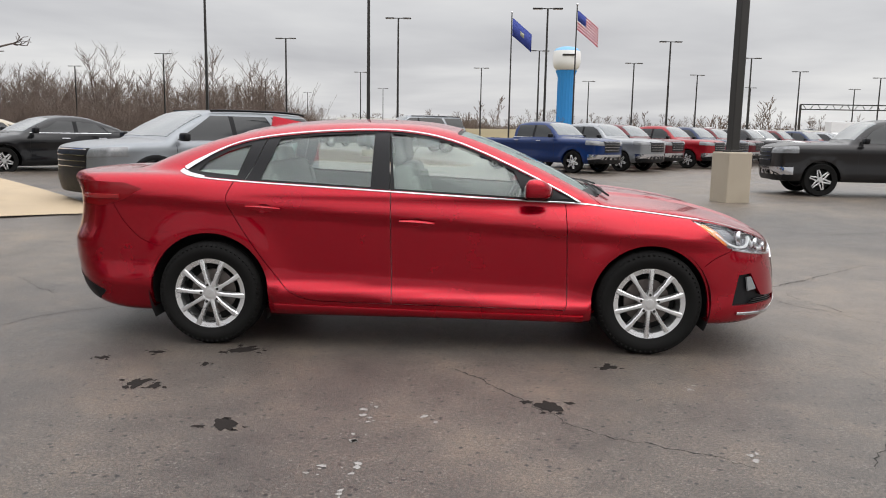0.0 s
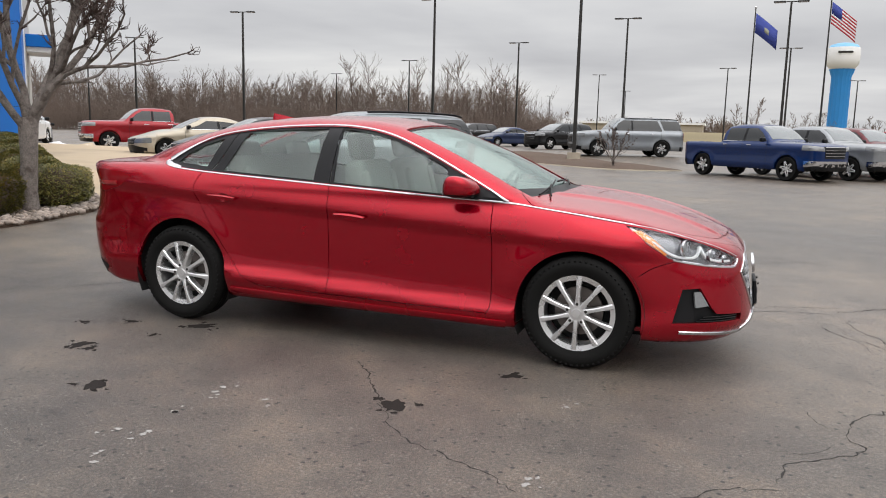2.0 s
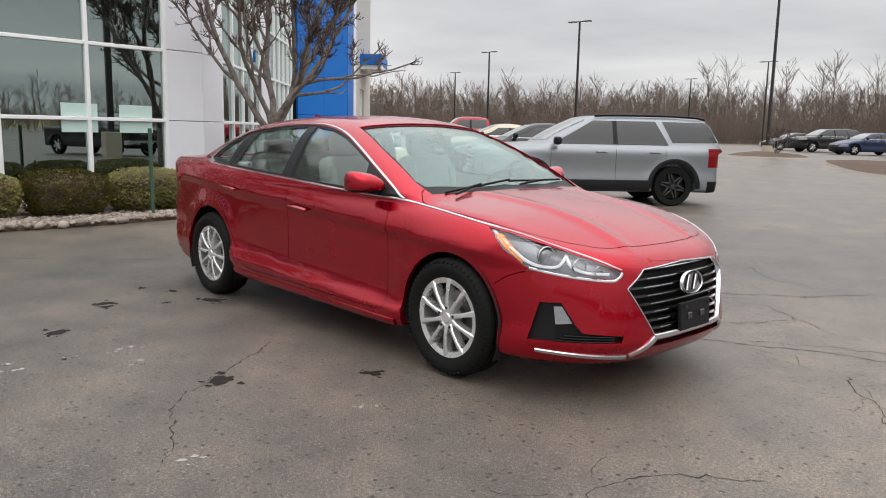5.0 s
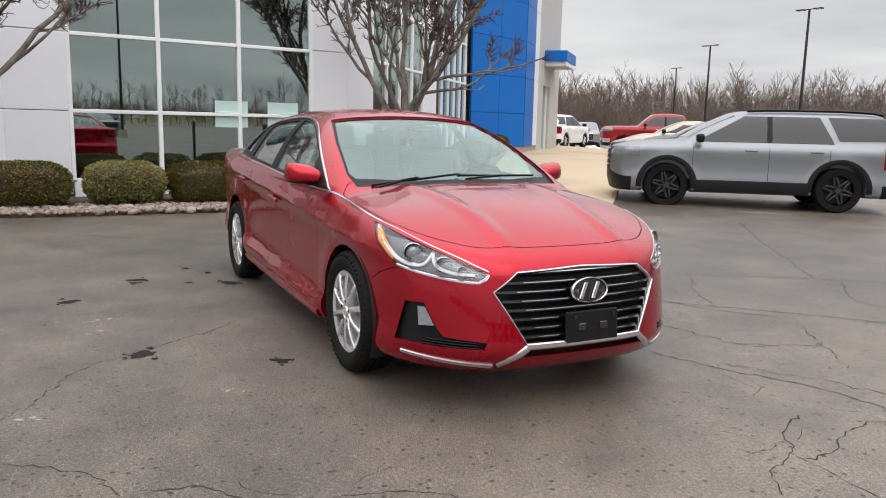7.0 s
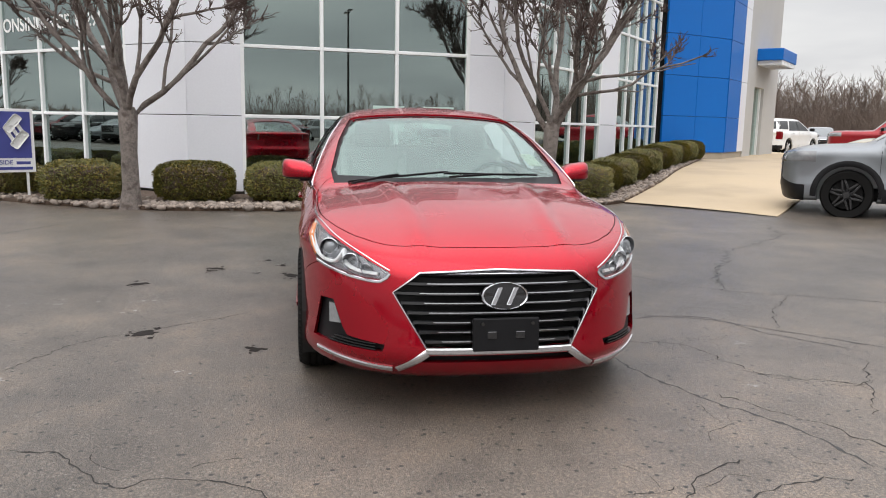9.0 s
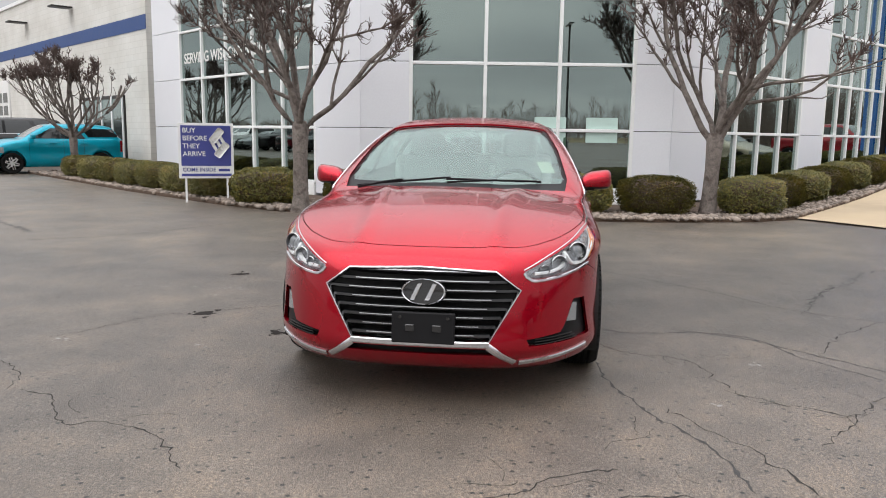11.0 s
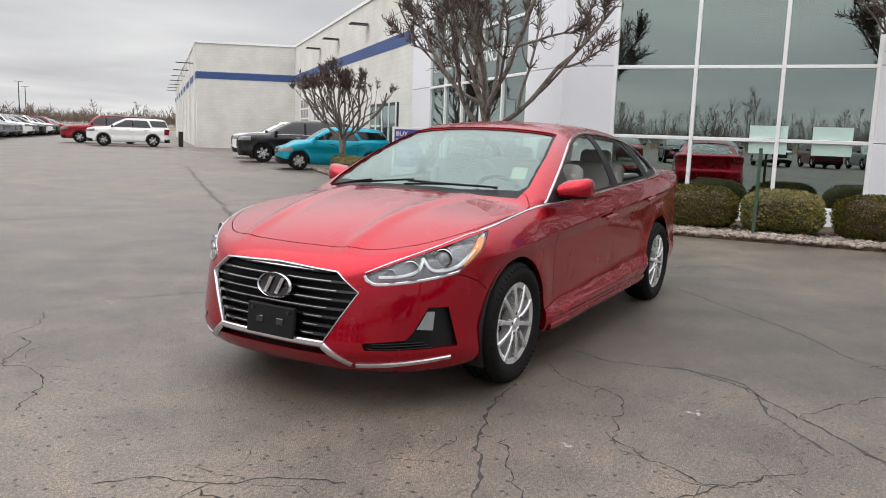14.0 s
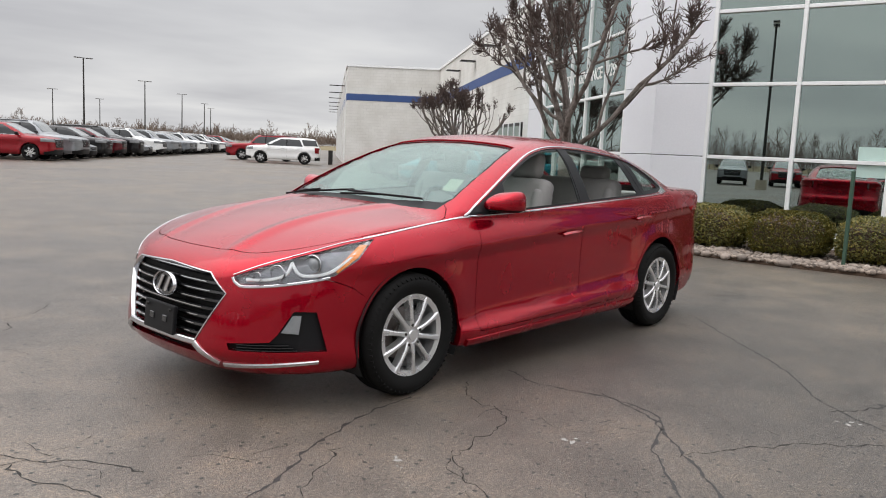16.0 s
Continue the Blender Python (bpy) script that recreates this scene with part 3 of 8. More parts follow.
def workshop():
    A, B, C = Vector((-30.8, -37.8)), Vector((-34.9, -32.9)), Vector((-17.6, -12.1))
    far = A + Vector((-0.628, -0.778)) * 57
    H = 6.8

    def run(name, a, b, label):
        d = b - a
        root = thing(name, face_frame(a, d), label, "wall", kind="structure")
        ln = d.length
        boxed("masonry", (ln, 0.3, H), pose(ln / 2, 0.15, H / 2), BRICK, root)
        boxed("band", (ln + 0.02, 0.02, 0.45), pose(ln / 2, -0.01, 4.75), BLUE_BAND, root)
        boxed("coping", (ln + 0.1, 0.4, 0.14), pose(ln / 2, 0.13, H + 0.07), WHITE_FRAME, root)
        return root, ln
    side, ls = run("wall_workshop", far, A, "white painted brick workshop wall with a blue band")
    for k in range(7):
        s = ls - 1.6 - k * 7.5
        boxed("downpipe", (0.12, 0.1, H - 0.3), pose(s, -0.07, H / 2), WHITE_PAINT, side)
        boxed("lamp_arm", (0.1, 1.2, 0.06), pose(s - 1.5, -0.6, 5.7), POLE_PAINT, side)
    boxed("door", (1.0, 0.08, 2.1), pose(ls - 2.5, -0.04, 1.05), WHITE_PAINT, side)
    boxed("bollard", (0.3, 0.3, 1.0), pose(ls - 0.8, -1.0, 0.5), POLE_PAINT, side)
    end, le = run("wall_workshop", A, B, "white painted brick workshop wall with a blue band")
    frnt, lf = run("wall_workshop", B, C, "white painted brick workshop wall with a blue band")
    # roller door with small panes near the inner corner, steel-framed windows near the showroom
    door = boxed("roller_door", (3.2, 0.08, 3.6), pose(4.4, -0.04, 1.8), WHITE_PAINT, frnt, 0.01)
    for r in range(4):
        for c in range(3):
            boxed("pane", (0.7, 0.02, 0.5), pose(-1.0 + c * 1.0, -0.045, -0.3 + r * 0.6 - 0.9 + 0.6), SMOKED_GLASS, door)
    door = boxed("roller_door", (3.2, 0.08, 3.6), pose(9.0, -0.04, 1.8), WHITE_PAINT, frnt, 0.01)
    for r in range(3):
        for c in range(3):
            boxed("pane", (0.7, 0.02, 0.45), pose(-1.0 + c * 1.0, -0.045, -0.2 + r * 0.6), SMOKED_GLASS, door)
    s0 = lf - 6.2
    win = boxed("window", (4.2, 0.06, 2.45), pose(s0 + 2.1, -0.03, 1.3), POLE_PAINT, frnt)
    for c in range(5):
        boxed("window_frame", (0.08, 0.05, 2.45), pose(-2.0 + c * 1.0, -0.045, 0), WHITE_FRAME, win)
    for c in range(4):
        boxed("pane", (0.9, 0.02, 2.2), pose(-1.5 + c * 1.0, -0.032, 0), WALL_GLASS, win)
    for s in (3.0, 8.0, 14.0):
        boxed("wall_lamp", (0.5, 0.75, 0.06), pose(s + 6, -0.4, 5.9), POLE_PAINT, frnt, 0.01)


workshop()


# ---- smooth bodies as solids between a few curves ----
def smax(a, b, k):
    h = np.maximum(k - np.abs(a - b), 0) / k
    return np.maximum(a, b) + h * h * k / 4


def smin(a, b, k):
    return -smax(-a, -b, k)


def shell_points(solid, level, xa, xb, zc, caps, mids, around, reach=1.9):
    """Points of the surface solid = level, on rays from an axis; the ends are closed like caps."""
    th = np.linspace(0, 2 * np.pi, around, endpoint=False)
    ring = np.c_[np.zeros(around), np.cos(th), np.sin(th)]
    org, way = [], []
    ends = [(xa, 1.0, np.pi / 2 * i / caps[0]) for i in range(caps[0])]
    ends += [(xa + (xb - xa) * i / (mids - 1), 0.0, np.pi / 2) for i in range(mids)]
    ends += [(xb, -1.0, np.pi / 2 * i / caps[1]) for i in range(caps[1] - 1, -1, -1)]
    for x, s, a in ends:
        w = ring * np.sin(a)
        w[:, 0] = s * np.cos(a)
        org.append(np.tile((x, 0.0, zc), (around, 1))); way.append(w)
    org, way = np.concatenate(org), np.concatenate(way)
    lo, hi = np.zeros(len(org)), np.full(len(org), reach)
    for _ in range(21):
        mid = (lo + hi) / 2
        p = org + way * mid[:, None]
        inside = solid(p[:, 0], p[:, 1], p[:, 2]) < level
        lo, hi = np.where(inside, mid, lo), np.where(inside, hi, mid)
    return org + way * ((lo + hi) / 2)[:, None]


def shell_faces(rows, around, base=0, flip=False):
    f = []
    for i in range(rows - 1):
        for k in range(around):
            j = (k + 1) % around
            q = (base + i * around + k, base + (i + 1) * around + k, base + (i + 1) * around + j, base + i * around + j)
            f.append(q[::-1] if flip else q)
    return f


def solid_mesh(name, solid, levels, xa=1.5, xb=-1.5, zc=0.68, caps=(30, 30), mids=90, around=120, coarse=1.0):
    """A closed mesh: the outer surface alone, or a skin between two levels (the inner one may be coarser)."""
    verts, faces = [], []
    for n, level in enumerate(levels):
        k = coarse if n else 1.0
        cp, md, ar = tuple(max(4, int(c * k)) for c in caps), max(3, int(mids * k)), int(around * k)
        pts = shell_points(solid, level, xa, xb, zc, cp, md, ar, 1.9 - 0.05 * n)
        base = len(verts)
        verts += pts.tolist()
        faces += shell_faces(sum(cp) + md, ar, base, n == 1)
    me = bpy.data.meshes.new(name)
    me.from_pydata(verts, [], faces)
    bm = bmesh.new()
    bm.from_mesh(me)
    bmesh.ops.remove_doubles(bm, verts=bm.verts, dist=1e-6)
    bmesh.ops.dissolve_degenerate(bm, edges=bm.edges, dist=1e-6)
    bm.to_mesh(me)
    bm.free()
    me.shade_smooth()
    return me


def nose_skin(levels, around=96):
    return solid_mesh("skin", saloon, levels, 1.5, 1.3, 0.68, (26, 5), 6, around)


def tail_skin(levels, around=90):
    return solid_mesh("skin", saloon, levels, -1.3, -1.5, 0.68, (5, 24), 6, around)


# ---- the red saloon ----
S_EDGE = curve1([(-2.52, 1.02), (-2.3, 1.075), (-1.6, 1.095), (-1.2, 1.07), (-0.25, 1.015), (0.8, 0.95), (1.2, 0.915), (1.67, 0.865), (1.9, 0.795), (2.1, 0.715), (2.3, 0.64), (2.42, 0.60)])
S_MID = curve1([(-2.52, 1.055), (-2.42, 1.10), (-2.2, 1.115), (-1.6, 1.12), (0.8, 1.03), (1.15, 1.015), (1.45, 0.985), (1.75, 0.935), (2.0, 0.865), (2.15, 0.805), (2.26, 0.745), (2.36, 0.66), (2.42, 0.60)])
S_WIDE = curve1([(-2.55, 0.80), (-2.2, 0.872), (-1.8, 0.912), (-1.4, 0.928), (-0.5, 0.930), (0.5, 0.930), (1.4, 0.922), (1.75, 0.905), (2.0, 0.87), (2.2, 0.83), (2.4, 0.80)])
S_NOSE = curve1([(0.15, 2.28), (0.24, 2.358), (0.31, 2.396), (0.40, 2.385), (0.50, 2.37), (0.60, 2.352), (0.70, 2.325), (0.80, 2.29), (1.0, 2.24)])
S_TAIL = curve1([(0.2, -2.36), (0.32, -2.44), (0.5, -2.49), (0.64, -2.50), (0.75, -2.46), (0.95, -2.44), (1.06, -2.49), (1.12, -2.50)])
S_ROOF = curve1([(-3.2, 0.0), (-2.5, 0.62), (-2.3, 0.90), (-2.1, 1.075), (-1.85, 1.195), (-1.6, 1.295), (-1.35, 1.372), (-1.1, 1.425), (-0.8, 1.457), (-0.5, 1.470), (-0.2, 1.467), (0.05, 1.445), (0.30, 1.385), (0.55, 1.295), (0.8, 1.185), (1.05, 1.06), (1.3, 0.925), (2.0, 0.50)])
S_CREASE = curve1([(-2.4, 0.99), (-1.9, 0.975), (-1.04, 0.915), (-0.07, 0.862), (0.9, 0.80), (1.4, 0.77), (2.4, 0.70)])
S_LOW = curve1([(-2.4, 0.42), (-0.95, 0.375), (0.0, 0.335), (1.0, 0.295), (2.4, 0.28)])


def saloon(x, y, z):
    ay = np.abs(y)
    # side
    w = S_WIDE(x)
    cr, lo = S_CREASE(x), S_LOW(x)
    mid_in = 0.024 * step(0, 0.085, cr - z) * step(-0.02, 0.14, z - lo)
    over = smax(z - cr, 0.0 * z, 0.06) * 0.44
    flare = 0.027 * np.maximum(step(-0.008, 0.07, z - lo), step(0.92, 1.12, np.abs(x)))
    under = np.maximum(lo - 0.03 - z, 0) * 0.32
    arch = 0
    for xc in (-1.4025, 1.4025):
        r = np.hypot(x - xc, z - 0.335)
        arch = arch + 0.018 * np.exp(-((r - 0.39) / 0.12) ** 2) * step(0.25, 0.5, z)
    side = ay - (w - mid_in - over - flare - under + arch)
    # bonnet, boot and shoulder
    e, c = S_EDGE(x), S_MID(x)
    t = np.clip(ay / 0.90, 0, 1.2)
    ridge = 0.014 * np.exp(-((ay - (0.34 + 0.10 * np.clip(1.9 - x, 0, 1))) / 0.05) ** 2) * step(1.0, 1.25, x) * step(2.3, 2.05, x)
    top = z - (e + (c - e) * (1 - t ** 2.2) + ridge)
    front = x - (S_NOSE(z) - 0.10 * ay**2 - 0.80 * ay**4 - 0.35 * np.maximum(ay - 0.72, 0) ** 2)
    rear = S_TAIL(z) + 0.10 * ay**2 + 0.45 * ay**4 - x
    floor_ = 0.20 + 0.06 * step(1.9, 2.4, -x) - 0.015 * step(1.7, 2.2, x) - z
    f = smax(side, top, 0.075)
    f = smax(f, front * 0.9, 0.05)
    f = smax(f, rear * 0.9, 0.07)
    f = smax(f, floor_, 0.05)
    # cabin
    narrow = 0.10 * step(-0.9, -2.2, x) + 0.03 * step(0.2, 1.2, x)
    up = np.maximum(z - 0.98, 0)
    g_side = (ay - (0.868 - narrow - 0.42 * up - 0.42 * up**2 - 0.5 * np.maximum(0.98 - z, 0))) * 0.86
    g_top = (z - (S_ROOF(x) - 0.13 * ay**2)) * 0.85
    g = smax(g_side, g_top, 0.11)
    g = smax(g, 0.93 - z, 0.02)
    return smin(f, g, 0.035)


def pane_skin(x, y, z):
    """The middle of the glazing, a little inside the body."""
    return saloon(x, y, z) + 0.014


# ---- cutting and fitting ----
def side_frame(sgn):
    """Outline (x, z), pushed along y on one side."""
    return Matrix(((1, 0, 0, 0), (0, 0, sgn, 0), (0, 1, 0, 0), (0, 0, 0, 1)))


def front_frame(sgn=1):
    """Outline (y, z), pushed along x towards one end."""
    return Matrix(((0, 0, sgn, 0), (1, 0, 0, 0), (0, 1, 0, 0), (0, 0, 0, 1)))


def top_frame():
    return Matrix()


def corner_frame(sgn, c=0.75, s=0.66):
    """Outline (a, z) on the slanting corner; sgn 1 is the car's left."""
    return Matrix(((s, 0, c, 0), (-sgn * c, 0, sgn * s, 0), (0, 1, 0, 0), (0, 0, 0, 1)))


def push(bm, pts, m, d0, d1):
    """A prism over an outline in the plane of m, between two depths, with its faces turned outwards."""
    n = len(pts)
    area = sum(pts[i][0] * pts[(i + 1) % n][1] - pts[(i + 1) % n][0] * pts[i][1] for i in range(n))
    lo = [bm.verts.new(m @ Vector((a, b, d0))) for a, b in pts]
    hi = [bm.verts.new(m @ Vector((a, b, d1))) for a, b in pts]
    faces = [bm.faces.new(lo[::-1]), bm.faces.new(hi)]
    for i in range(n):
        faces.append(bm.faces.new((lo[i], lo[(i + 1) % n], hi[(i + 1) % n], hi[i])))
    if area * m.to_3x3().determinant() * (d1 - d0) < 0:
        for f in faces:
            f.normal_flip()


def smooth_line(pts, step_len=0.03, closed=False):
    """A dense smooth line through points (Catmull-Rom)."""
    P = [Vector(p) for p in pts]
    n = len(P)
    out = []
    for i in range(n if closed else n - 1):
        if closed:
            a, b, c, d = P[i - 1], P[i], P[(i + 1) % n], P[(i + 2) % n]
        else:
            a, b, c, d = P[max(i - 1, 0)], P[i], P[i + 1], P[min(i + 2, n - 1)]
        k = max(1, int((c - b).length / step_len))
        for j in range(k):
            t = j / k
            out.append(0.5 * ((2 * b) + (c - a) * t + (2 * a - 5 * b + 4 * c - d) * t * t + (3 * b - a - 3 * c + d) * t**3))
    if not closed:
        out.append(P[-1])
    return out


def slot(bm, pts, m, d0, d1, w=0.005):
    """A thin wall along a line, to cut a shut line."""
    L = [Vector((p[0], p[1])) for p in pts]
    n = len(L)
    offs = []
    for i in range(n):
        t = (L[min(i + 1, n - 1)] - L[max(i - 1, 0)]).normalized()
        offs.append(Vector((-t.y, t.x)) * (w / 2))
    outline = [tuple(p + o) for p, o in zip(L, offs)] + [tuple(p - o) for p, o in zip(L[::-1], offs[::-1])]
    push(bm, outline, m, d0, d1)


def mesh_of(bm, name="cutter", mat=None):
    me = bpy.data.meshes.new(name)
    bm.to_mesh(me)
    bm.free()
    if mat:
        me.materials.append(mat)
    return me


BENCH = bpy.data.scenes.new("bench")


def cut(me, cutter, how):
    """The mesh after a boolean with a closed cutter mesh, worked out in a scene of its own."""
    a, b = bpy.data.objects.new("work", me), bpy.data.objects.new("work_tool", cutter)
    BENCH.collection.objects.link(a); BENCH.collection.objects.link(b)
    mod = a.modifiers.new("cut", "BOOLEAN")
    mod.operation, mod.object = how, b
    res = None
    for solver in ("MANIFOLD", "EXACT"):
        mod.solver = solver
        layer = BENCH.view_layers[0]
        layer.update()
        res = bpy.data.meshes.new_from_object(a.evaluated_get(layer.depsgraph))
        if len(res.polygons) and len(res.polygons) != len(me.polygons):
            break
    bpy.data.objects.remove(a); bpy.data.objects.remove(b)
    return res


def loose_parts(me):
    """Split a mesh into its islands: a list of (bmesh, low corner, high corner)."""
    bm = bmesh.new()
    bm.from_mesh(me)
    bm.verts.ensure_lookup_table()
    seen, groups = set(), []
    for v in bm.verts:
        if v.index in seen:
            continue
        stack, grp = [v], []
        seen.add(v.index)
        while stack:
            u = stack.pop()
            grp.append(u.index)
            for e in u.link_edges:
                w = e.other_vert(u)
                if w.index not in seen:
                    seen.add(w.index); stack.append(w)
        groups.append(set(grp))
    out = []
    for grp in groups:
        c = bm.copy()
        c.verts.ensure_lookup_table()
        bmesh.ops.delete(c, geom=[v for v in c.verts if v.index not in grp], context="VERTS")
        co = np.array([v.co[:] for v in c.verts])
        if len(co) < 8:
            c.free(); continue
        out.append((c, co.min(0), co.max(0)))
    bm.free()
    return out


def true_normals(me, solid, tol=0.003):
    """Shade the outer skin with the body's own curvature."""
    n = len(me.vertices)
    co = np.empty(n * 3, np.float32)
    me.vertices.foreach_get("co", co)
    co = co.reshape(-1, 3).astype(float)
    h = 1e-3
    g = np.stack([solid(*(co + h * e).T) - solid(*(co - h * e).T) for e in np.eye(3)], 1)
    g /= np.maximum(np.linalg.norm(g, axis=1), 1e-9)[:, None]
    skin = np.abs(solid(*co.T)) < tol
    k = len(me.loops)
    vi, cn, pn, tot = np.empty(k, np.int32), np.empty(k * 3, np.float32), np.empty(len(me.polygons) * 3, np.float32), np.empty(len(me.polygons), np.int32)
    me.loops.foreach_get("vertex_index", vi)
    me.corner_normals.foreach_get("vector", cn)
    me.polygons.foreach_get("normal", pn)
    me.polygons.foreach_get("loop_total", tot)
    pl = np.repeat(pn.reshape(-1, 3), tot, 0)
    side = (pl * g[vi]).sum(1)
    ok = skin[vi] & (np.abs(side) > 0.8)
    me.normals_split_custom_set(np.where(ok[:, None], g[vi] * np.sign(side)[:, None], cn.reshape(-1, 3)).tolist())


def keep(name, bm, mats, parent, label="", angle=32, solid=None):
    me = bpy.data.meshes.new(name)
    bm.to_mesh(me)
    bm.free()
    for m in mats:
        me.materials.append(m)
    me.shade_smooth()
    me.set_sharp_from_angle(angle=radians(angle))
    if solid:
        true_normals(me, solid, 0.003 if solid is not pane_skin else 0.006)
    ob = new(name, me)
    ob.parent = parent
    return tagged(ob, label) if label else ob


def on_surface_many(solid, m, line, start=3.0):
    """The first points of the body on the lines into the plane of m, and their normals."""
    M = np.array(m)
    L = np.array([(q[0], q[1], start, 1.0) for q in line], float)
    o = (M @ L.T).T[:, :3]
    d = -M[:3, 2] / np.linalg.norm(M[:3, 2])
    ts = np.linspace(0, start, 500)
    P = o[:, None, :] + d * ts[None, :, None]
    inside = solid(P[..., 0], P[..., 1], P[..., 2]) < 0
    i = np.where(inside.any(1), inside.argmax(1), len(ts) - 1)
    t0, t1 = ts[np.maximum(i - 1, 0)], ts[i]
    for _ in range(14):
        tm = (t0 + t1) / 2
        q = o + d * tm[:, None]
        ins = solid(q[:, 0], q[:, 1], q[:, 2]) < 0
        t0, t1 = np.where(ins, t0, tm), np.where(ins, tm, t1)
    p = o + d * t1[:, None]
    h = 1e-3
    g = np.stack([solid(*(p + h * e).T) - solid(*(p - h * e).T) for e in np.eye(3)], 1)
    g /= np.linalg.norm(g, axis=1)[:, None]
    return [(Vector(a), Vector(b)) for a, b in zip(p, g)]


def on_surface(solid, m, a, b):
    return on_surface_many(solid, m, [(a, b)])[0]


def strip(solid, line, m, width, lift, sink=0.006, closed=False):
    """A moulding along a line in the plane of m, laid on the body. width: a number, or a function of the part of the way."""
    pts = on_surface_many(solid, m, line)
    bm = bmesh.new()
    n = len(pts)
    rings = []
    for i, (p, nrm) in enumerate(pts):
        if closed:
            t = pts[(i + 1) % n][0] - pts[i - 1][0]
        else:
            t = pts[min(i + 1, n - 1)][0] - pts[max(i - 1, 0)][0]
        t = t.normalized()
        b = nrm.cross(t).normalized()
        w = width(i / (n - 1)) if callable(width) else width
        prof = ((-0.5 * w, -sink), (-0.5 * w, lift * 0.5), (-0.3 * w, lift), (0.3 * w, lift), (0.5 * w, lift * 0.5), (0.5 * w, -sink))
        rings.append([bm.verts.new(p + b * u + nrm * v) for u, v in prof])
    k = 6
    for i in range(n if closed else n - 1):
        r, q = rings[i], rings[(i + 1) % n]
        for j in range(k):
            bm.faces.new((r[j], r[(j + 1) % k], q[(j + 1) % k], q[j]))
    if not closed:
        bm.faces.new(rings[0][::-1]); bm.faces.new(rings[-1])
    bmesh.ops.recalc_face_normals(bm, faces=bm.faces)
    return bm


# ---- wheels ----
def tyre_mesh(r=0.336, rim=0.226, w=0.215):
    bm = bmesh.new()
    h = w / 2
    prof = [(rim - 0.012, -h * 0.80), (rim, -h * 0.86), (rim + 0.03, -h * 0.98), ((r + rim) / 2, -h * 1.06), (r - 0.035, -h * 1.0), (r - 0.014, -h * 0.88), (r - 0.004, -h * 0.70)]
    for g in (-0.48, -0.16, 0.16, 0.48):
        prof += [(r, h * (g - 0.10) * 1.0), (r - 0.001, h * (g - 0.045)), (r - 0.009, h * (g - 0.04)), (r - 0.009, h * (g + 0.04)), (r - 0.001, h * (g + 0.045)), (r, h * (g + 0.10))]
    prof += [(a, -b) for a, b in prof[:7][::-1]]
    lathe(bm, prof, 72, pose(0, 0, 0, 90))
    # shoulder blocks and raised sidewall ring
    for k in range(60):
        a = 2 * math.pi * k / 60
        for s in (-1, 1):
            box(bm, (0.016, 0.030, 0.012), Matrix.Rotation(a, 4, "Y") @ Matrix.Translation((r - 0.0225, s * h * 0.87, 0)) @ pose(0, 0, 0, 0, 0, s * 30))
    bmesh.ops.recalc_face_normals(bm, faces=bm.faces)
    return bm


def rim_barrel(rim=0.226, w=0.215):
    bm = bmesh.new()
    h = w / 2
    lathe(bm, [(rim - 0.010, -h * 0.92), (rim + 0.004, -h * 0.94), (rim + 0.006, -h * 0.88), (rim - 0.006, -h * 0.82), (rim - 0.020, -h * 0.72), (rim - 0.026, -h * 0.2), (rim - 0.03, h * 0.8), (rim, h * 0.86)], 60, pose(0, 0, 0, 90))
    bmesh.ops.recalc_face_normals(bm, faces=bm.faces)
    return bm


def spoke_mesh(k, n, rim=0.226, h=0.1):
    """One tapered spoke with a raised spine; outer side towards +y after turning."""
    bm = bmesh.new()
    secs = [(0.045, 0.0165, 0.012), (0.09, 0.0115, 0.018), (0.15, 0.0120, 0.017), (rim - 0.006, 0.0185, 0.010)]
    rings = []
    for r, hw, y in secs:
        y0 = h * 0.78
        rings.append([bm.verts.new(v) for v in ((r, -(y0 - 0.035), -hw), (r, -(y0 + y - 0.006), -hw), (r, -(y0 + y), -hw * 0.55), (r, -(y0 + y), hw * 0.55), (r, -(y0 + y - 0.006), hw), (r, -(y0 - 0.035), hw))])
    for a, b in zip(rings, rings[1:]):
        for j in range(6):
            bm.faces.new((a[j], a[(j + 1) % 6], b[(j + 1) % 6], b[j]))
    bm.faces.new(rings[0]); bm.faces.new(rings[-1][::-1])
    bmesh.ops.transform(bm, matrix=Matrix.Rotation(2 * math.pi * k / n, 4, "Y"), verts=bm.verts)
    bmesh.ops.recalc_face_normals(bm, faces=bm.faces)
    return bm


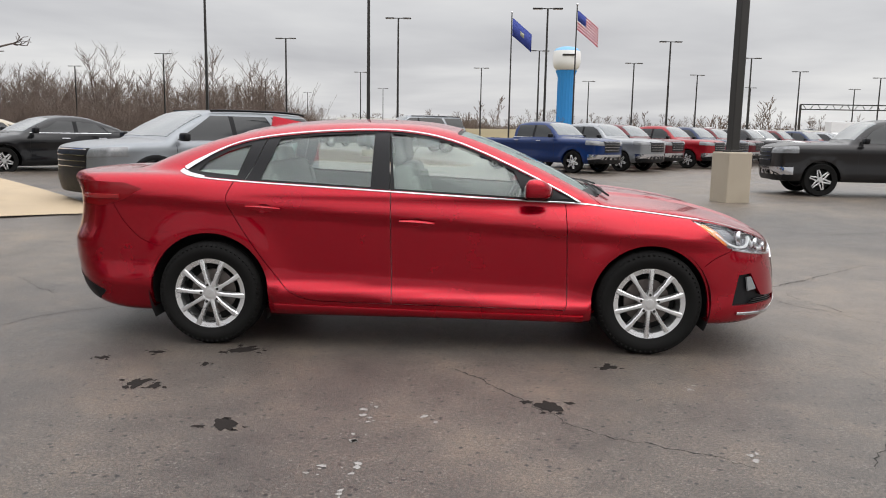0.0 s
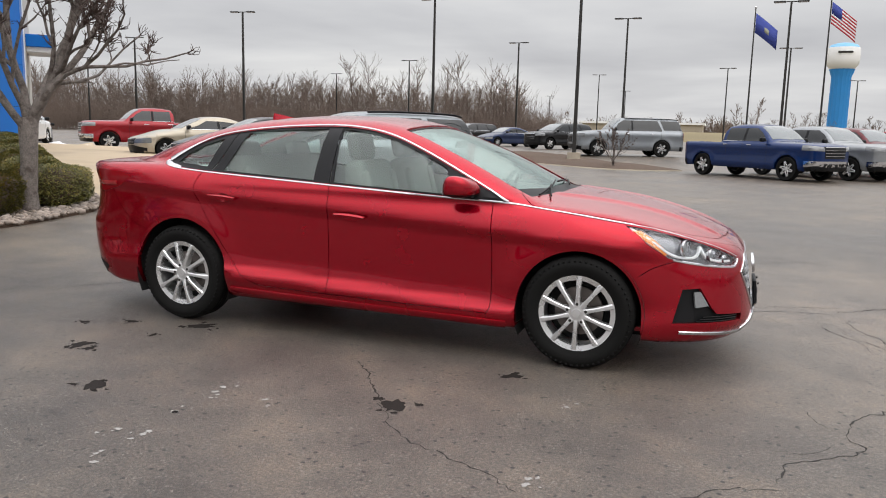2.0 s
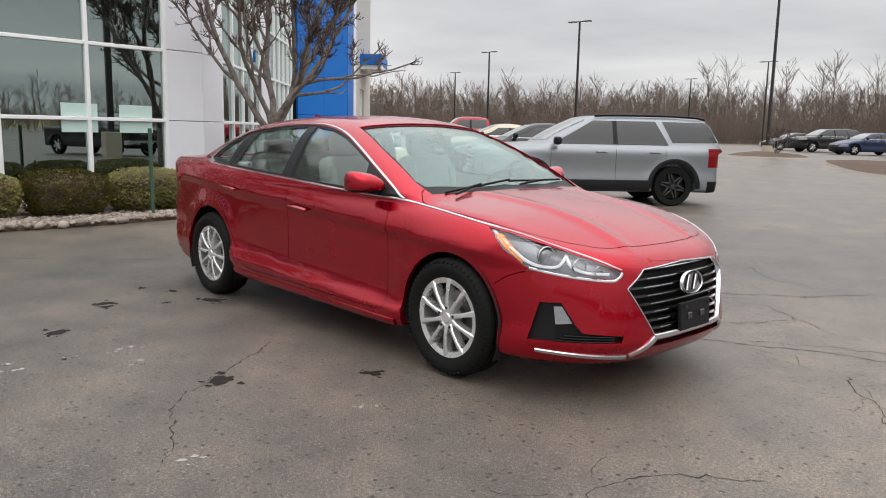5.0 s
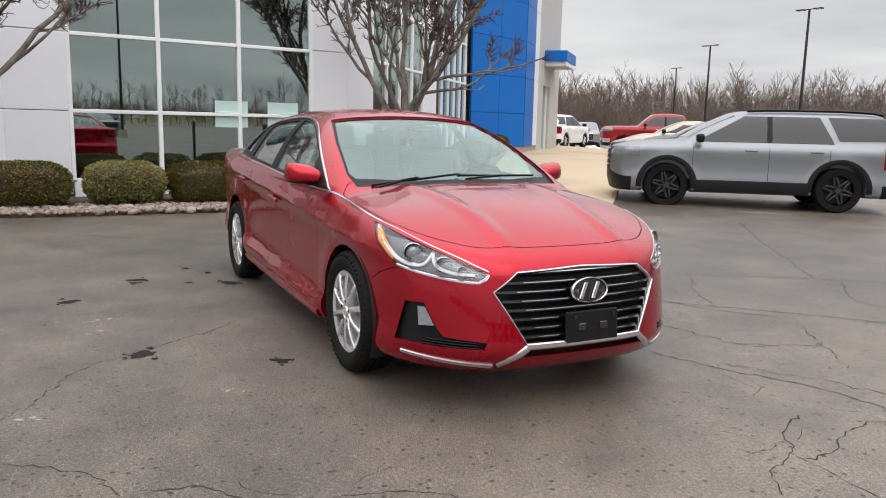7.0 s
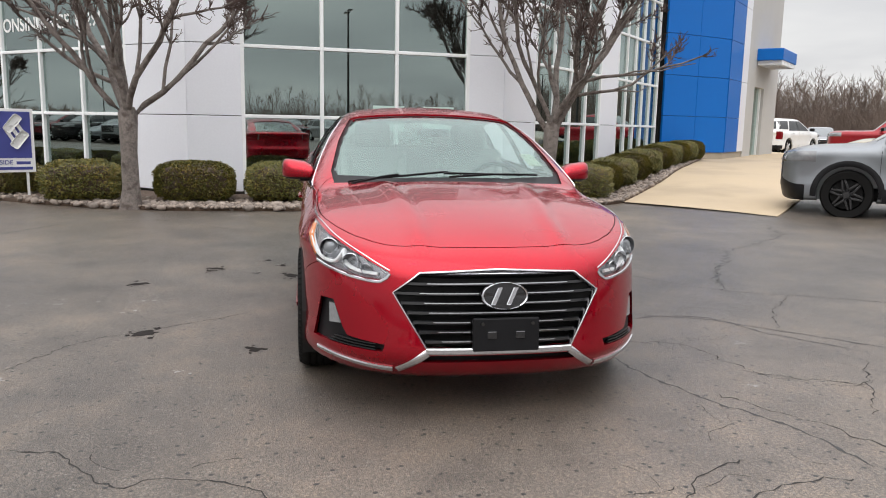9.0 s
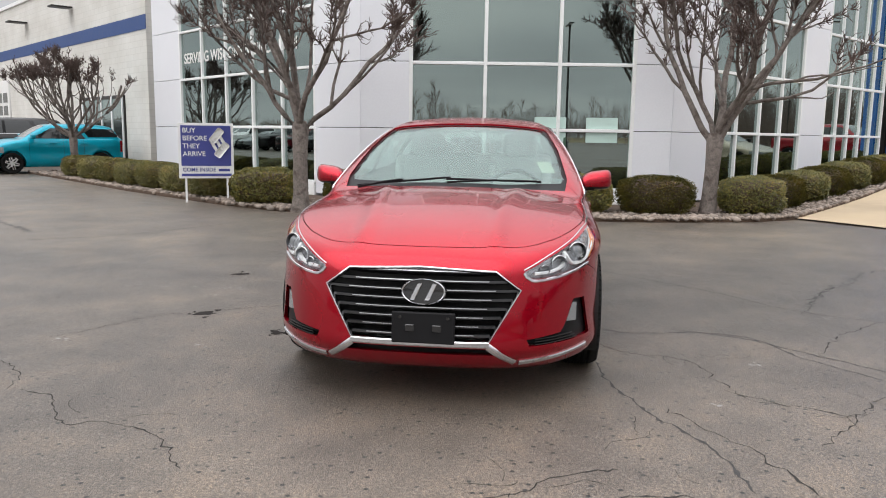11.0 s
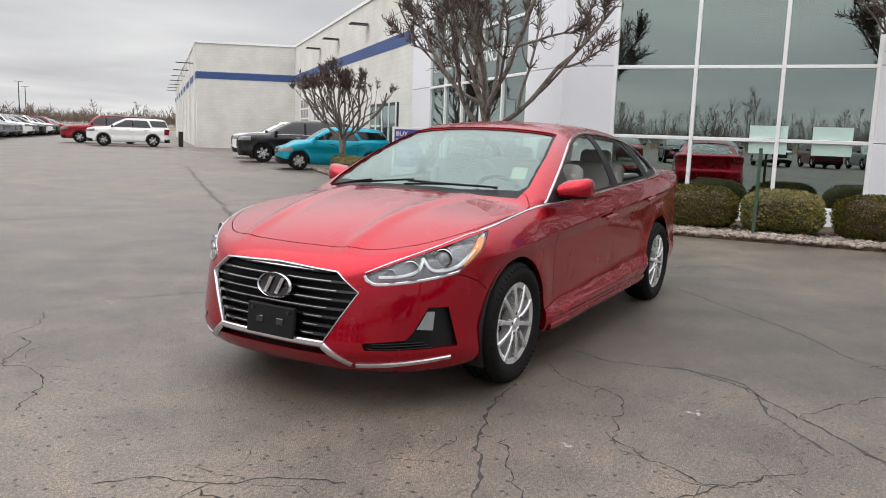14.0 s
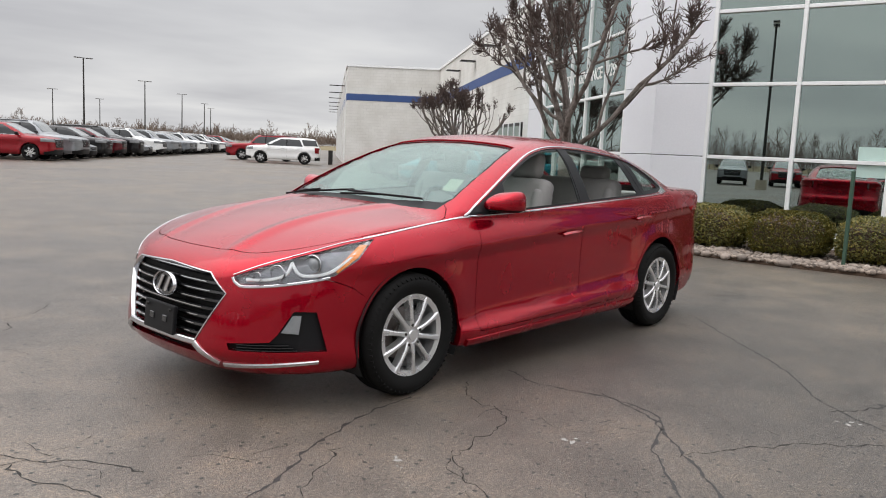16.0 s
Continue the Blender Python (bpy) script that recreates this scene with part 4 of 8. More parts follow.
def alloy_wheel(parent, m, spokes=10, r=0.336, rim=0.226, w=0.215, paint=None, nuts=5):
    """A wheel whose outer face looks along local -y."""
    paint = paint or ALLOY
    wh = new("wheel")
    wh.parent = parent
    wh.matrix_local = m
    part("tyre", tyre_mesh(r, rim, w), RUBBER, wh, "black rubber tyre", True)
    part("rim", rim_barrel(rim, w), paint, wh, "", True)
    for k in range(spokes):
        part("spoke", spoke_mesh(k, spokes, rim, w / 2), paint, wh, "", True)
    bm = bmesh.new()
    y = w / 2 * 0.78
    lathe(bm, [(0.001, -(y + 0.016)), (0.026, -(y + 0.015)), (0.030, -(y + 0.008)), (0.052, -(y + 0.006)), (0.058, -(y - 0.01)), (0.062, -(y - 0.05))], 30, pose(0, 0, 0, 90) @ Matrix.Diagonal((1, 1, -1, 1)) @ pose(0, 0, 0))
    bmesh.ops.recalc_face_normals(bm, faces=bm.faces)
    hub = part("hub_cap", bm, paint, wh, "", True)
    for k in range(nuts):
        bm = bmesh.new()
        a = 2 * math.pi * (k + 0.5) / nuts
        cyl(bm, 0.0105, 0.009, 0.03, Matrix.Rotation(a, 4, "Y") @ Matrix.Translation((0.057, -(y + 0.002), 0)) @ pose(0, 0, 0, 90), 6)
        part("wheel_nut", bm, POLE_PAINT, wh)
    bm = bmesh.new()
    cyl(bm, 0.145, 0.145, 0.022, pose(0, 0.0, 0, 90), 36)
    cyl(bm, 0.075, 0.075, 0.06, pose(0, 0.0, 0, 90), 24)
    part("brake_disc", bm, surface("disc_iron", (0.16, 0.14, 0.13), 0.45, 0.8) if "disc_iron" not in MATS else MATS["disc_iron"], wh, "", True)
    # near-black disc, added for the shade seen through the spoke gaps
    bm = bmesh.new()
    cyl(bm, rim - 0.03, rim - 0.03, 0.01, pose(0, 0.05, 0, 90), 30)
    part("backplate", bm, DARK, wh)
    return wh


def seat(parent, x, y, width, back_top=1.12, head=True, lean=0.22):
    """A car seat: cushion, leaning back and headrest."""
    s = new("seat")
    s.parent = parent
    for nm, size, m in (("cushion", (0.50, width, 0.16), pose(x, y, 0.56, 0, -8, 0)), ("backrest", (0.16, width, 0.62), pose(x - 0.30, y, 0.86, 0, -14, 0))):
        bm = bmesh.new()
        box(bm, size, m, 0.055, 3)
        part(nm, bm, SEAT_CLOTH, s, "", True)
        if nm == "backrest":
            for e in (-1, 1):
                bm = bmesh.new()
                box(bm, (0.19, 0.07, 0.50), pose(x - 0.285, y + e * (width / 2 - 0.045), 0.84, 0, -14, 0), 0.03, 3)
                part("bolster", bm, SEAT_CLOTH, s, "", True)
    if head:
        bm = bmesh.new()
        box(bm, (0.105, 0.27, 0.185), pose(x - 0.415, y, 1.255, 0, -12, 0), 0.045, 4)
        part("headrest", bm, SEAT_CLOTH, s, "", True)
        for e in (-1, 1):
            bm = bmesh.new()
            cyl(bm, 0.006, 0.006, 0.12, pose(x - 0.395, y + e * 0.06, 1.165, 0, -12, 0), 8)
            part("headrest_post", bm, CHROME, s)
    return s


LENS_GREY = surface("projector_glass", (0.20, 0.21, 0.22), 0.08, 0.3, 0.15, 30, 100, 0.0, coat=1.0)
hero = thing("car", Matrix(), "clean dark red four-door saloon with silver alloy wheels, driver's windows down", "car")

WINDOW = [(0.935, 0.962), (0.514, 0.982), (-0.254, 1.018), (-1.218, 1.064), (-1.52, 1.088), (-1.605, 1.112), (-1.54, 1.152), (-1.338, 1.258), (-1.124, 1.322), (-0.757, 1.368), (-0.351, 1.387), (-0.091, 1.372), (0.131, 1.326), (0.351, 1.245), (0.568, 1.148), (0.816, 1.027)]
FRONT_PANE = [(0.60, 0.990), (-0.225, 1.028), (-0.262, 1.372), (-0.05, 1.354), (0.131, 1.311), (0.345, 1.232), (0.53, 1.150)]
REAR_PANE = [(-0.375, 1.036), (-1.085, 1.070), (-1.03, 1.20), (-0.985, 1.328), (-0.757, 1.353), (-0.372, 1.373)]
QUARTER_PANE = [(-1.235, 1.090), (-1.50, 1.112), (-1.44, 1.175), (-1.31, 1.245), (-1.17, 1.285)]
LAMP = [(0.470, 0.866), (0.60, 0.842), (0.80, 0.788), (0.98, 0.733), (1.125, 0.678), (1.10, 0.640), (0.95, 0.646), (0.76, 0.668), (0.64, 0.690), (0.53, 0.770)]
FOG = [(0.715, 0.516), (0.82, 0.520), (0.895, 0.405), (0.93, 0.370), (1.14, 0.356), (1.13, 0.322), (0.66, 0.320)]
TAIL = [(-1.83, 1.0), (-1.95, 1.035), (-2.40, 1.045), (-2.55, 1.03), (-2.55, 0.90), (-2.1, 0.885), (-1.95, 0.93)]
GRILLE = [(0.0, 0.694), (0.36, 0.680), (0.478, 0.592), (0.335, 0.350), (0.0, 0.343)]
GRILLE = GRILLE + [(-a, b) for a, b in GRILLE[-2:0:-1]]
INTAKE = [(-0.33, 0.318), (0.33, 0.318), (0.37, 0.285), (-0.37, 0.285)]
SCREEN = [(1.205, 0.0), (1.18, 0.35), (1.065, 0.70), (0.93, 0.715), (0.55, 0.655), (0.165, 0.560), (0.185, 0.30), (0.20, 0.0)]
SCREEN = SCREEN + [(a, -b) for a, b in SCREEN[-2:0:-1]]
SCREEN_PANE = [(1.145, 0.0), (1.12, 0.35), (1.01, 0.685), (0.93, 0.70), (0.55, 0.64), (0.18, 0.548), (0.20, 0.30), (0.215, 0.0)]
SCREEN_PANE = SCREEN_PANE + [(a, -b) for a, b in SCREEN_PANE[-2:0:-1]]
BACK = [(-1.26, 0.0), (-1.28, 0.50), (-1.98, 0.56), (-2.04, 0.0), (-1.98, -0.56), (-1.28, -0.50)]


def hero_body():
    me = solid_mesh("body", saloon, [0.0, -0.024], caps=(38, 30), mids=130, around=220, coarse=0.3)
    me.materials.append(RED); me.materials.append(TRIM_GREY)
    n = len(me.polygons)
    cen = np.empty(n * 3)
    me.polygons.foreach_get("center", cen)
    cen = cen.reshape(-1, 3)
    lev = saloon(cen[:, 0], cen[:, 1], cen[:, 2])
    me.polygons.foreach_set("material_index", (lev < -0.012).astype(np.int32))
    bm, b2, b3 = bmesh.new(), bmesh.new(), bmesh.new()
    for sg in (-1, 1):
        f = side_frame(sg)
        push(bm, smooth_line(WINDOW, 0.05, True), f, 0.45, 1.2)
        push(bm, TAIL, f, 0.56, 1.2)
        for xc, zc, r in ((-1.4025, 0.345, 0.383), (1.4025, 0.335, 0.370)):
            push(bm, [(xc + r * math.cos(math.pi * k / 32), zc + r * math.sin(math.pi * k / 32)) for k in range(33)] + [(xc - r * 1.0, 0.05), (xc + r * 1.0, 0.05)], f, 0.60, 1.2)
        push(b2, LAMP, corner_frame(sg), 1.35, 2.6)
        push(b2, FOG, corner_frame(sg), 1.40, 2.6)
        for xc, zc in ((-0.075, 0.815), (-1.045, 0.885)):
            p, nr = on_surface(saloon, f, xc, zc)
            bmesh.ops.create_icosphere(bm, subdivisions=3, radius=1.0, matrix=Matrix.Translation(p + nr * 0.004) @ Matrix.Diagonal((0.062, 0.016, 0.036, 1)))
    push(b3, GRILLE, front_frame(), 2.0, 2.7)
    push(b3, INTAKE, front_frame(), 2.0, 2.7)
    push(b3, SCREEN, top_frame(), 0.90, 1.7)
    push(b3, BACK, top_frame(), 0.95, 1.7)
    for b in (bm, b2, b3):
        me = cut(me, mesh_of(b), "DIFFERENCE")
    # shut lines
    door = smooth_line([(0.858, 1.02), (0.858, 0.94), (0.874, 0.62), (0.878, 0.32), (0.86, 0.288)], 0.05)
    below = smooth_line([(0.866, 0.289), (-0.24, 0.303), (-0.70, 0.310)], 0.1) + smooth_line([(-0.76, 0.318), (-0.885, 0.372), (-1.02, 0.52), (-1.15, 0.70), (-1.262, 0.88), (-1.285, 0.97), (-1.235, 1.07), (-1.21, 1.12)], 0.04)
    middle = [(-0.246, 1.06), (-0.243, 0.8), (-0.234, 0.45), (-0.230, 0.300)]
    fore = smooth_line([(1.74, 0.58), (1.80, 0.625), (1.90, 0.665), (2.0, 0.69)], 0.05)
    aft = smooth_line([(-1.70, 0.63), (-1.85, 0.68), (-1.97, 0.80), (-2.03, 0.91)], 0.05)
    ring = smooth_line([(-1.50, 0.94), (-1.64, 0.95), (-1.66, 0.93), (-1.665, 0.81), (-1.64, 0.79), (-1.51, 0.785), (-1.485, 0.81), (-1.48, 0.92)], 0.03, True)[:-1]
    for line, w, sides in ((door, 0.005, (-1, 1)), (below, 0.005, (-1, 1)), (middle, 0.005, (-1, 1)), (fore, 0.004, (-1, 1)), (aft, 0.004, (-1, 1)), (ring, 0.003, (1,))):
        bm = bmesh.new()
        for sg in sides:
            slot(bm, line, side_frame(sg), 0.6, 1.2, w)
        me = cut(me, mesh_of(bm), "DIFFERENCE")
    bm = bmesh.new()
    slot(bm, smooth_line([(2.02, -0.625), (2.13, -0.50), (2.185, -0.3), (2.205, 0.0), (2.185, 0.3), (2.13, 0.50), (2.02, 0.625)], 0.05), top_frame(), 0.6, 1.0)
    me = cut(me, mesh_of(bm), "DIFFERENCE")
    bm = bmesh.new()
    for sg in (-1, 1):
        slot(bm, smooth_line([(2.03, sg * 0.62), (1.9, sg * 0.71), (1.7, sg * 0.785), (1.4, sg * 0.80), (1.08, sg * 0.79), (1.0, sg * 0.70)], 0.06), top_frame(), 0.78, 1.2)
    return cut(me, mesh_of(bm), "DIFFERENCE")


def hero_car():
    hb = hero_body()
    for bm, lo, hi in loose_parts(hb):
        c = (lo + hi) / 2
        size = hi - lo
        name = "body"
        if size.max() < 0.03:
            bm.free(); continue
        if size[0] < 1.6 and c[2] < 0.75 and -0.1 < c[0] < 0.6 and size[0] > 0.7:
            name = "front_door"
        elif size[0] < 1.6 and c[2] < 0.80 and -1.1 < c[0] < -0.5 and size[0] > 0.6:
            name = "rear_door"
        elif c[0] > 1.3 and abs(c[1]) < 0.1 and c[2] > 0.7:
            name = "bonnet"
        elif c[0] > 1.6 and abs(c[1]) < 0.1:
            name = "front_bumper"
        elif c[0] > 1.0 and size[0] < 1.6:
            name = "front_wing"
        elif size.max() < 0.25:
            name = "fuel_flap"
        elif c[0] < -1.8 and size[0] < 1.2:
            name = "rear_bumper"
        keep(name, bm, [RED, TRIM_GREY], hero, solid=saloon)
    # black window surround and pillars, then the panes
    black = solid_mesh("surround", saloon, [-0.005, -0.010], caps=(5, 5), mids=64, around=90)
    for sg in (-1, 1):
        f = side_frame(sg)
        bm = bmesh.new()
        push(bm, smooth_line(WINDOW, 0.05, True), f, 0.5, 1.2)
        fill = cut(black, mesh_of(bm), "INTERSECT")
        bm = bmesh.new()
        for pn in (FRONT_PANE, REAR_PANE, QUARTER_PANE):
            push(bm, pn, f, 0.45, 1.2)
        slot(bm, [(-0.246, 0.95), (-0.272, 1.40)], f, 0.5, 1.2, 0.007)
        slot(bm, [(-1.215, 1.0), (-1.125, 1.17), (-1.06, 1.36)], f, 0.5, 1.2, 0.006)
        fill = cut(fill, mesh_of(bm), "DIFFERENCE")
        for b, lo, hi in loose_parts(fill):
            keep("window_pillar", b, [BLACK_PLASTIC], hero)
    glaze = solid_mesh("glazing", saloon, [-0.012, -0.016], caps=(5, 14), mids=56, around=76)
    for sg in (-1, 1):
        for pn in ((FRONT_PANE, REAR_PANE, QUARTER_PANE) if sg < 0 else (QUARTER_PANE,)):
            bm = bmesh.new()
            push(bm, pn, side_frame(sg), 0.5, 1.2)
            for b, lo, hi in loose_parts(cut(glaze, mesh_of(bm), "INTERSECT")):
                keep("side_window", b, [SIDE_GLASS], hero, "clear side window glass", solid=pane_skin).visible_shadow = False
    for nm, pn, z0, mt in (("windscreen", SCREEN_PANE, 0.95, CAR_GLASS), ("rear_window", BACK, 1.0, SIDE_GLASS)):
        bm = bmesh.new()
        push(bm, pn, top_frame(), z0, 1.7)
        for b, lo, hi in loose_parts(cut(glaze, mesh_of(bm), "INTERSECT")):
            keep(nm, b, [mt], hero, "clear windscreen glass" if nm == "windscreen" else "", solid=pane_skin).visible_shadow = False
    # black edge of the windscreen and the scuttle below it
    bm = bmesh.new()
    push(bm, SCREEN, top_frame(), 0.9, 1.7)
    edge = cut(solid_mesh("edge", saloon, [-0.010, -0.013], 1.5, -0.3, caps=(5, 4), mids=40, around=80), mesh_of(bm), "INTERSECT")
    bm = bmesh.new()
    push(bm, [(0.0156 + 0.947 * a, b * 0.985) for a, b in SCREEN_PANE], top_frame(), 0.85, 1.7)
    for b, lo, hi in loose_parts(cut(edge, mesh_of(bm), "DIFFERENCE")):
        keep("scuttle", b, [BLACK_PLASTIC], hero, "black plastic scuttle and screen edge")
    # wheel arch liners
    for sg in (-1, 1):
        for xc, zc, r in ((-1.4025, 0.345, 0.40), (1.4025, 0.335, 0.388)):
            bm = bmesh.new()
            n = 28
            a0 = [(xc + r * math.cos(t), zc + r * math.sin(t)) for t in np.linspace(-0.45, math.pi + 0.45, n)]
            o = [bm.verts.new((x, sg * 0.885, z)) for x, z in a0]
            i = [bm.verts.new((x, sg * 0.56, z)) for x, z in a0]
            for k in range(n - 1):
                bm.faces.new((o[k], o[k + 1], i[k + 1], i[k]))
            bm.faces.new(i)
            part("arch_liner", bm, DARK, hero)
            alloy_wheel(hero, pose(xc, sg * 0.795, 0.336, 0, 20 if xc > 0 else 4, 0) if sg < 0 else pose(xc, sg * 0.795, 0.336, 0, 12, 180))
    lens_skin, bowl_skin, marker_skin = nose_skin([0.001, -0.003]), nose_skin([-0.030, -0.034], 80), nose_skin([-0.008, -0.014])
    recess_skin, fog_skin = nose_skin([-0.035, -0.045], 70), nose_skin([-0.006, -0.02], 80)
    tail_lens, skirt = tail_skin([0.002, -0.012]), tail_skin([0.004, -0.01])
    # bright trim
    for sg in (-1, 1):
        f = side_frame(sg)
        belt = smooth_line([(1.70, 0.868), (1.40, 0.905), (1.15, 0.932), (0.93, 0.957), (0.514, 0.974), (-0.254, 1.010), (-1.218, 1.056), (-1.50, 1.078)], 0.05)
        part("belt_trim", strip(saloon, belt, f, 0.012, 0.004), CHROME, hero, "chrome strip below the windows", True)
        arc = smooth_line([(0.95, 0.962), (0.816, 1.036), (0.568, 1.157), (0.351, 1.254), (0.131, 1.335), (-0.091, 1.381), (-0.351, 1.396), (-0.757, 1.377), (-1.124, 1.331), (-1.338, 1.268), (-1.53, 1.165), (-1.585, 1.128)], 0.05)
        part("window_trim", strip(saloon, arc, f, lambda t: 0.014 + 0.05 * max(0.0, t - 0.9) * 10 * 0.5, 0.005), CHROME, hero, "chrome window arc", True)
        tip = smooth_line([(-1.44, 1.079), (-1.55, 1.096), (-1.606, 1.118)], 0.02)
        part("window_trim", strip(saloon, tip, f, lambda t: 0.02 + 0.024 * math.sin(math.pi * min(1, t * 0.8)), 0.005), CHROME, hero, "", True)
        # door handles
        for xc, zc in ((-0.075, 0.826), (-1.045, 0.896)):
            ln = [(xc - 0.11 + 0.22 * k / 12, zc + 0.006 - 0.012 * k / 12) for k in range(13)]
            part("door_handle", strip(saloon, ln, f, lambda t: 0.014 + 0.018 * math.sin(math.pi * (0.1 + 0.8 * t)), 0.030, -0.012), RED, hero, "body-coloured door handle", True)
        # sill edge
        sill = smooth_line([(-0.98, 0.262), (0.0, 0.245), (0.98, 0.232)], 0.1)
        part("sill", strip(saloon, sill, f, 0.05, 0.012), RED, hero, "", True)
        # bright lip
        c = corner_frame(sg)
        part("bumper_strip", strip(saloon, smooth_line([(0.70, 0.268), (0.85, 0.258), (1.02, 0.247), (1.16, 0.240)], 0.03), c, lambda t: 0.022 + 0.010 * t, 0.010), CHROME, hero, "satin chrome bumper strip", True)
        ff = front_frame()
        part("bumper_strip", strip(saloon, smooth_line([(sg * 0.455, 0.243), (sg * 0.40, 0.280), (sg * 0.33, 0.331)], 0.02), ff, 0.034, 0.010), CHROME, hero, "", True)
        # lamps
        bm = bmesh.new()
        push(bm, LAMP, c, 1.35, 2.6)
        lamp = new("headlamp")
        lamp.parent = hero
        tagged(lamp, "clear headlamp with amber side marker and bright rim")
        for b, lo, hi in loose_parts(cut(lens_skin, mesh_of(bm), "INTERSECT")):
            keep("lens", b, [CLEAR_LENS], lamp).visible_shadow = False
        bm = bmesh.new()
        push(bm, LAMP, c, 1.35, 2.6)
        bowl = cut(bowl_skin, mesh_of(bm), "INTERSECT")
        for b, lo, hi in loose_parts(bowl):
            keep("bowl", b, [surface("lamp_bowl", (0.20, 0.20, 0.21), 0.25, 0.6) if "lamp_bowl" not in MATS else MATS["lamp_bowl"]], lamp)

        def seat_on(a, b, deep):
            p, nr = on_surface(saloon, c, a, b)
            return p - nr * deep, nr
        for a, b, r, mt, nm in ((0.735, 0.752, 0.046, CHROME, "projector_ring"), (0.735, 0.752, 0.036, LENS_GREY, "projector_lens"), (0.90, 0.708, 0.038, CHROME, "high_beam"), (1.0, 0.685, 0.024, CHROME, "high_beam")):
            p, nr = seat_on(a, b, 0.020)
            q = Vector((0.92, sg * 0.36, 0.05)).to_track_quat("Z", "Y").to_matrix().to_4x4()
            q.translation = p
            bm = bmesh.new()
            if nm == "projector_lens":
                bmesh.ops.create_uvsphere(bm, u_segments=24, v_segments=12, radius=r, matrix=q @ Matrix.Diagonal((1, 1, 0.6, 1)))
            else:
                lathe(bm, [(r, 0.022), (r * 1.06, 0.02), (r * 1.0, 0.0), (r * 0.55, -0.025), (0.002, -0.03)], 28, q)
            part(nm, bm, mt, lamp, "", True)
        rim_line = smooth_line([(0.50, 0.845), (0.56, 0.79), (0.655, 0.712), (0.75, 0.690), (0.81, 0.70), (0.845, 0.75)], 0.02)
        bm = strip(lambda x, y, z: saloon(x, y, z) + 0.022, rim_line, c, 0.016, 0.01)
        part("light_guide", bm, WHITE_PAINT, lamp, "", True)
        rim_line = smooth_line([(0.845, 0.75), (0.87, 0.695), (0.95, 0.668), (1.06, 0.662)], 0.02)
        part("light_guide", strip(lambda x, y, z: saloon(x, y, z) + 0.022, rim_line, c, 0.016, 0.01), WHITE_PAINT, lamp, "", True)
        bm = bmesh.new()
        push(bm, [(0.500, 0.836), (0.535, 0.838), (0.575, 0.795), (0.640, 0.722), (0.628, 0.703), (0.535, 0.780)], c, 1.2, 2.6)
        for b, lo, hi in loose_parts(cut(marker_skin, mesh_of(bm), "INTERSECT")):
            keep("side_marker", b, [AMBER], lamp, "amber side marker")
        under = smooth_line([(0.66, 0.683), (0.78, 0.661), (0.95, 0.640), (1.09, 0.634), (1.128, 0.672)], 0.02)
        part("lamp_trim", strip(saloon, under, c, 0.014, 0.006), CHROME, hero, "", True)
        upper = smooth_line([(0.485, 0.872), (0.62, 0.848), (0.80, 0.797), (0.98, 0.742), (1.125, 0.686)], 0.03)
        part("lamp_trim", strip(saloon, upper, c, 0.006, 0.003), CHROME, hero, "", True)
        # fog lamp recess
        bm = bmesh.new()
        push(bm, [(0.66 + (a - 0.66) * 1.02, b) for a, b in FOG], c, 1.35, 2.6)
        for b, lo, hi in loose_parts(cut(recess_skin, mesh_of(bm), "INTERSECT")):
            keep("fog_recess", b, [BLACK_PLASTIC], hero, "black fog lamp recess")
        for k in range(3):
            ln = [(0.80 + 0.02 * k + (1.09 - 0.80 - 0.02 * k) * q / 8, 0.328 + k * 0.013 - 0.002 * q / 8) for q in range(9)]
            part("fog_louvre", strip(lambda x, y, z: saloon(x, y, z) + 0.014, ln, c, 0.006, 0.008), GLOSS_BLACK, hero, "", True)
        fl = [(0.785, 0.498), (0.825, 0.500), (0.878, 0.416), (0.795, 0.408)]
        bm = bmesh.new()
        push(bm, fl, c, 1.35, 2.6)
        for b, lo, hi in loose_parts(cut(fog_skin, mesh_of(bm), "INTERSECT")):
            keep("fog_lamp", b, [surface("fog_glass", (0.24, 0.25, 0.26), 0.12, 0.3, 0.2, 40, 300, 0.3, 0.002, coat=1.0) if "fog_glass" not in MATS else MATS["fog_glass"]], hero, "clear fog lamp")
        bm = bmesh.new()
        push(bm, TAIL, f, 0.6, 1.2)
        for b, lo, hi in loose_parts(cut(tail_lens, mesh_of(bm), "INTERSECT")):
            keep("tail_lamp", b, [TAIL_RED], hero, "dark red tail lamp")
        for zz, x0, wd, mt in ((0.948, -1.98, 0.030, LAMP_LINE),):
            ln = [(x0 - 0.36 * q / 10, zz - 0.004 * q / 10) for q in range(11)]
            part("lamp_stripe", strip(saloon, ln, f, wd, 0.004), mt, hero, "", True)
        bm = bmesh.new()
        push(bm, [(-2.10, 0.33), (-2.20, 0.37), (-2.52, 0.46), (-2.55, 0.27), (-2.2, 0.23)], f, 0.3, 1.2)
        for b, lo, hi in loose_parts(cut(skirt, mesh_of(bm), "INTERSECT")):
            keep("rear_skirt", b, [BLACK_PLASTIC], hero, "black rear skirt")
        # door mirror
        mir = new("door_mirror")
        mir.parent = hero
        bm = bmesh.new()
        bmesh.ops.create_uvsphere(bm, u_segments=32, v_segments=20, radius=1.0)
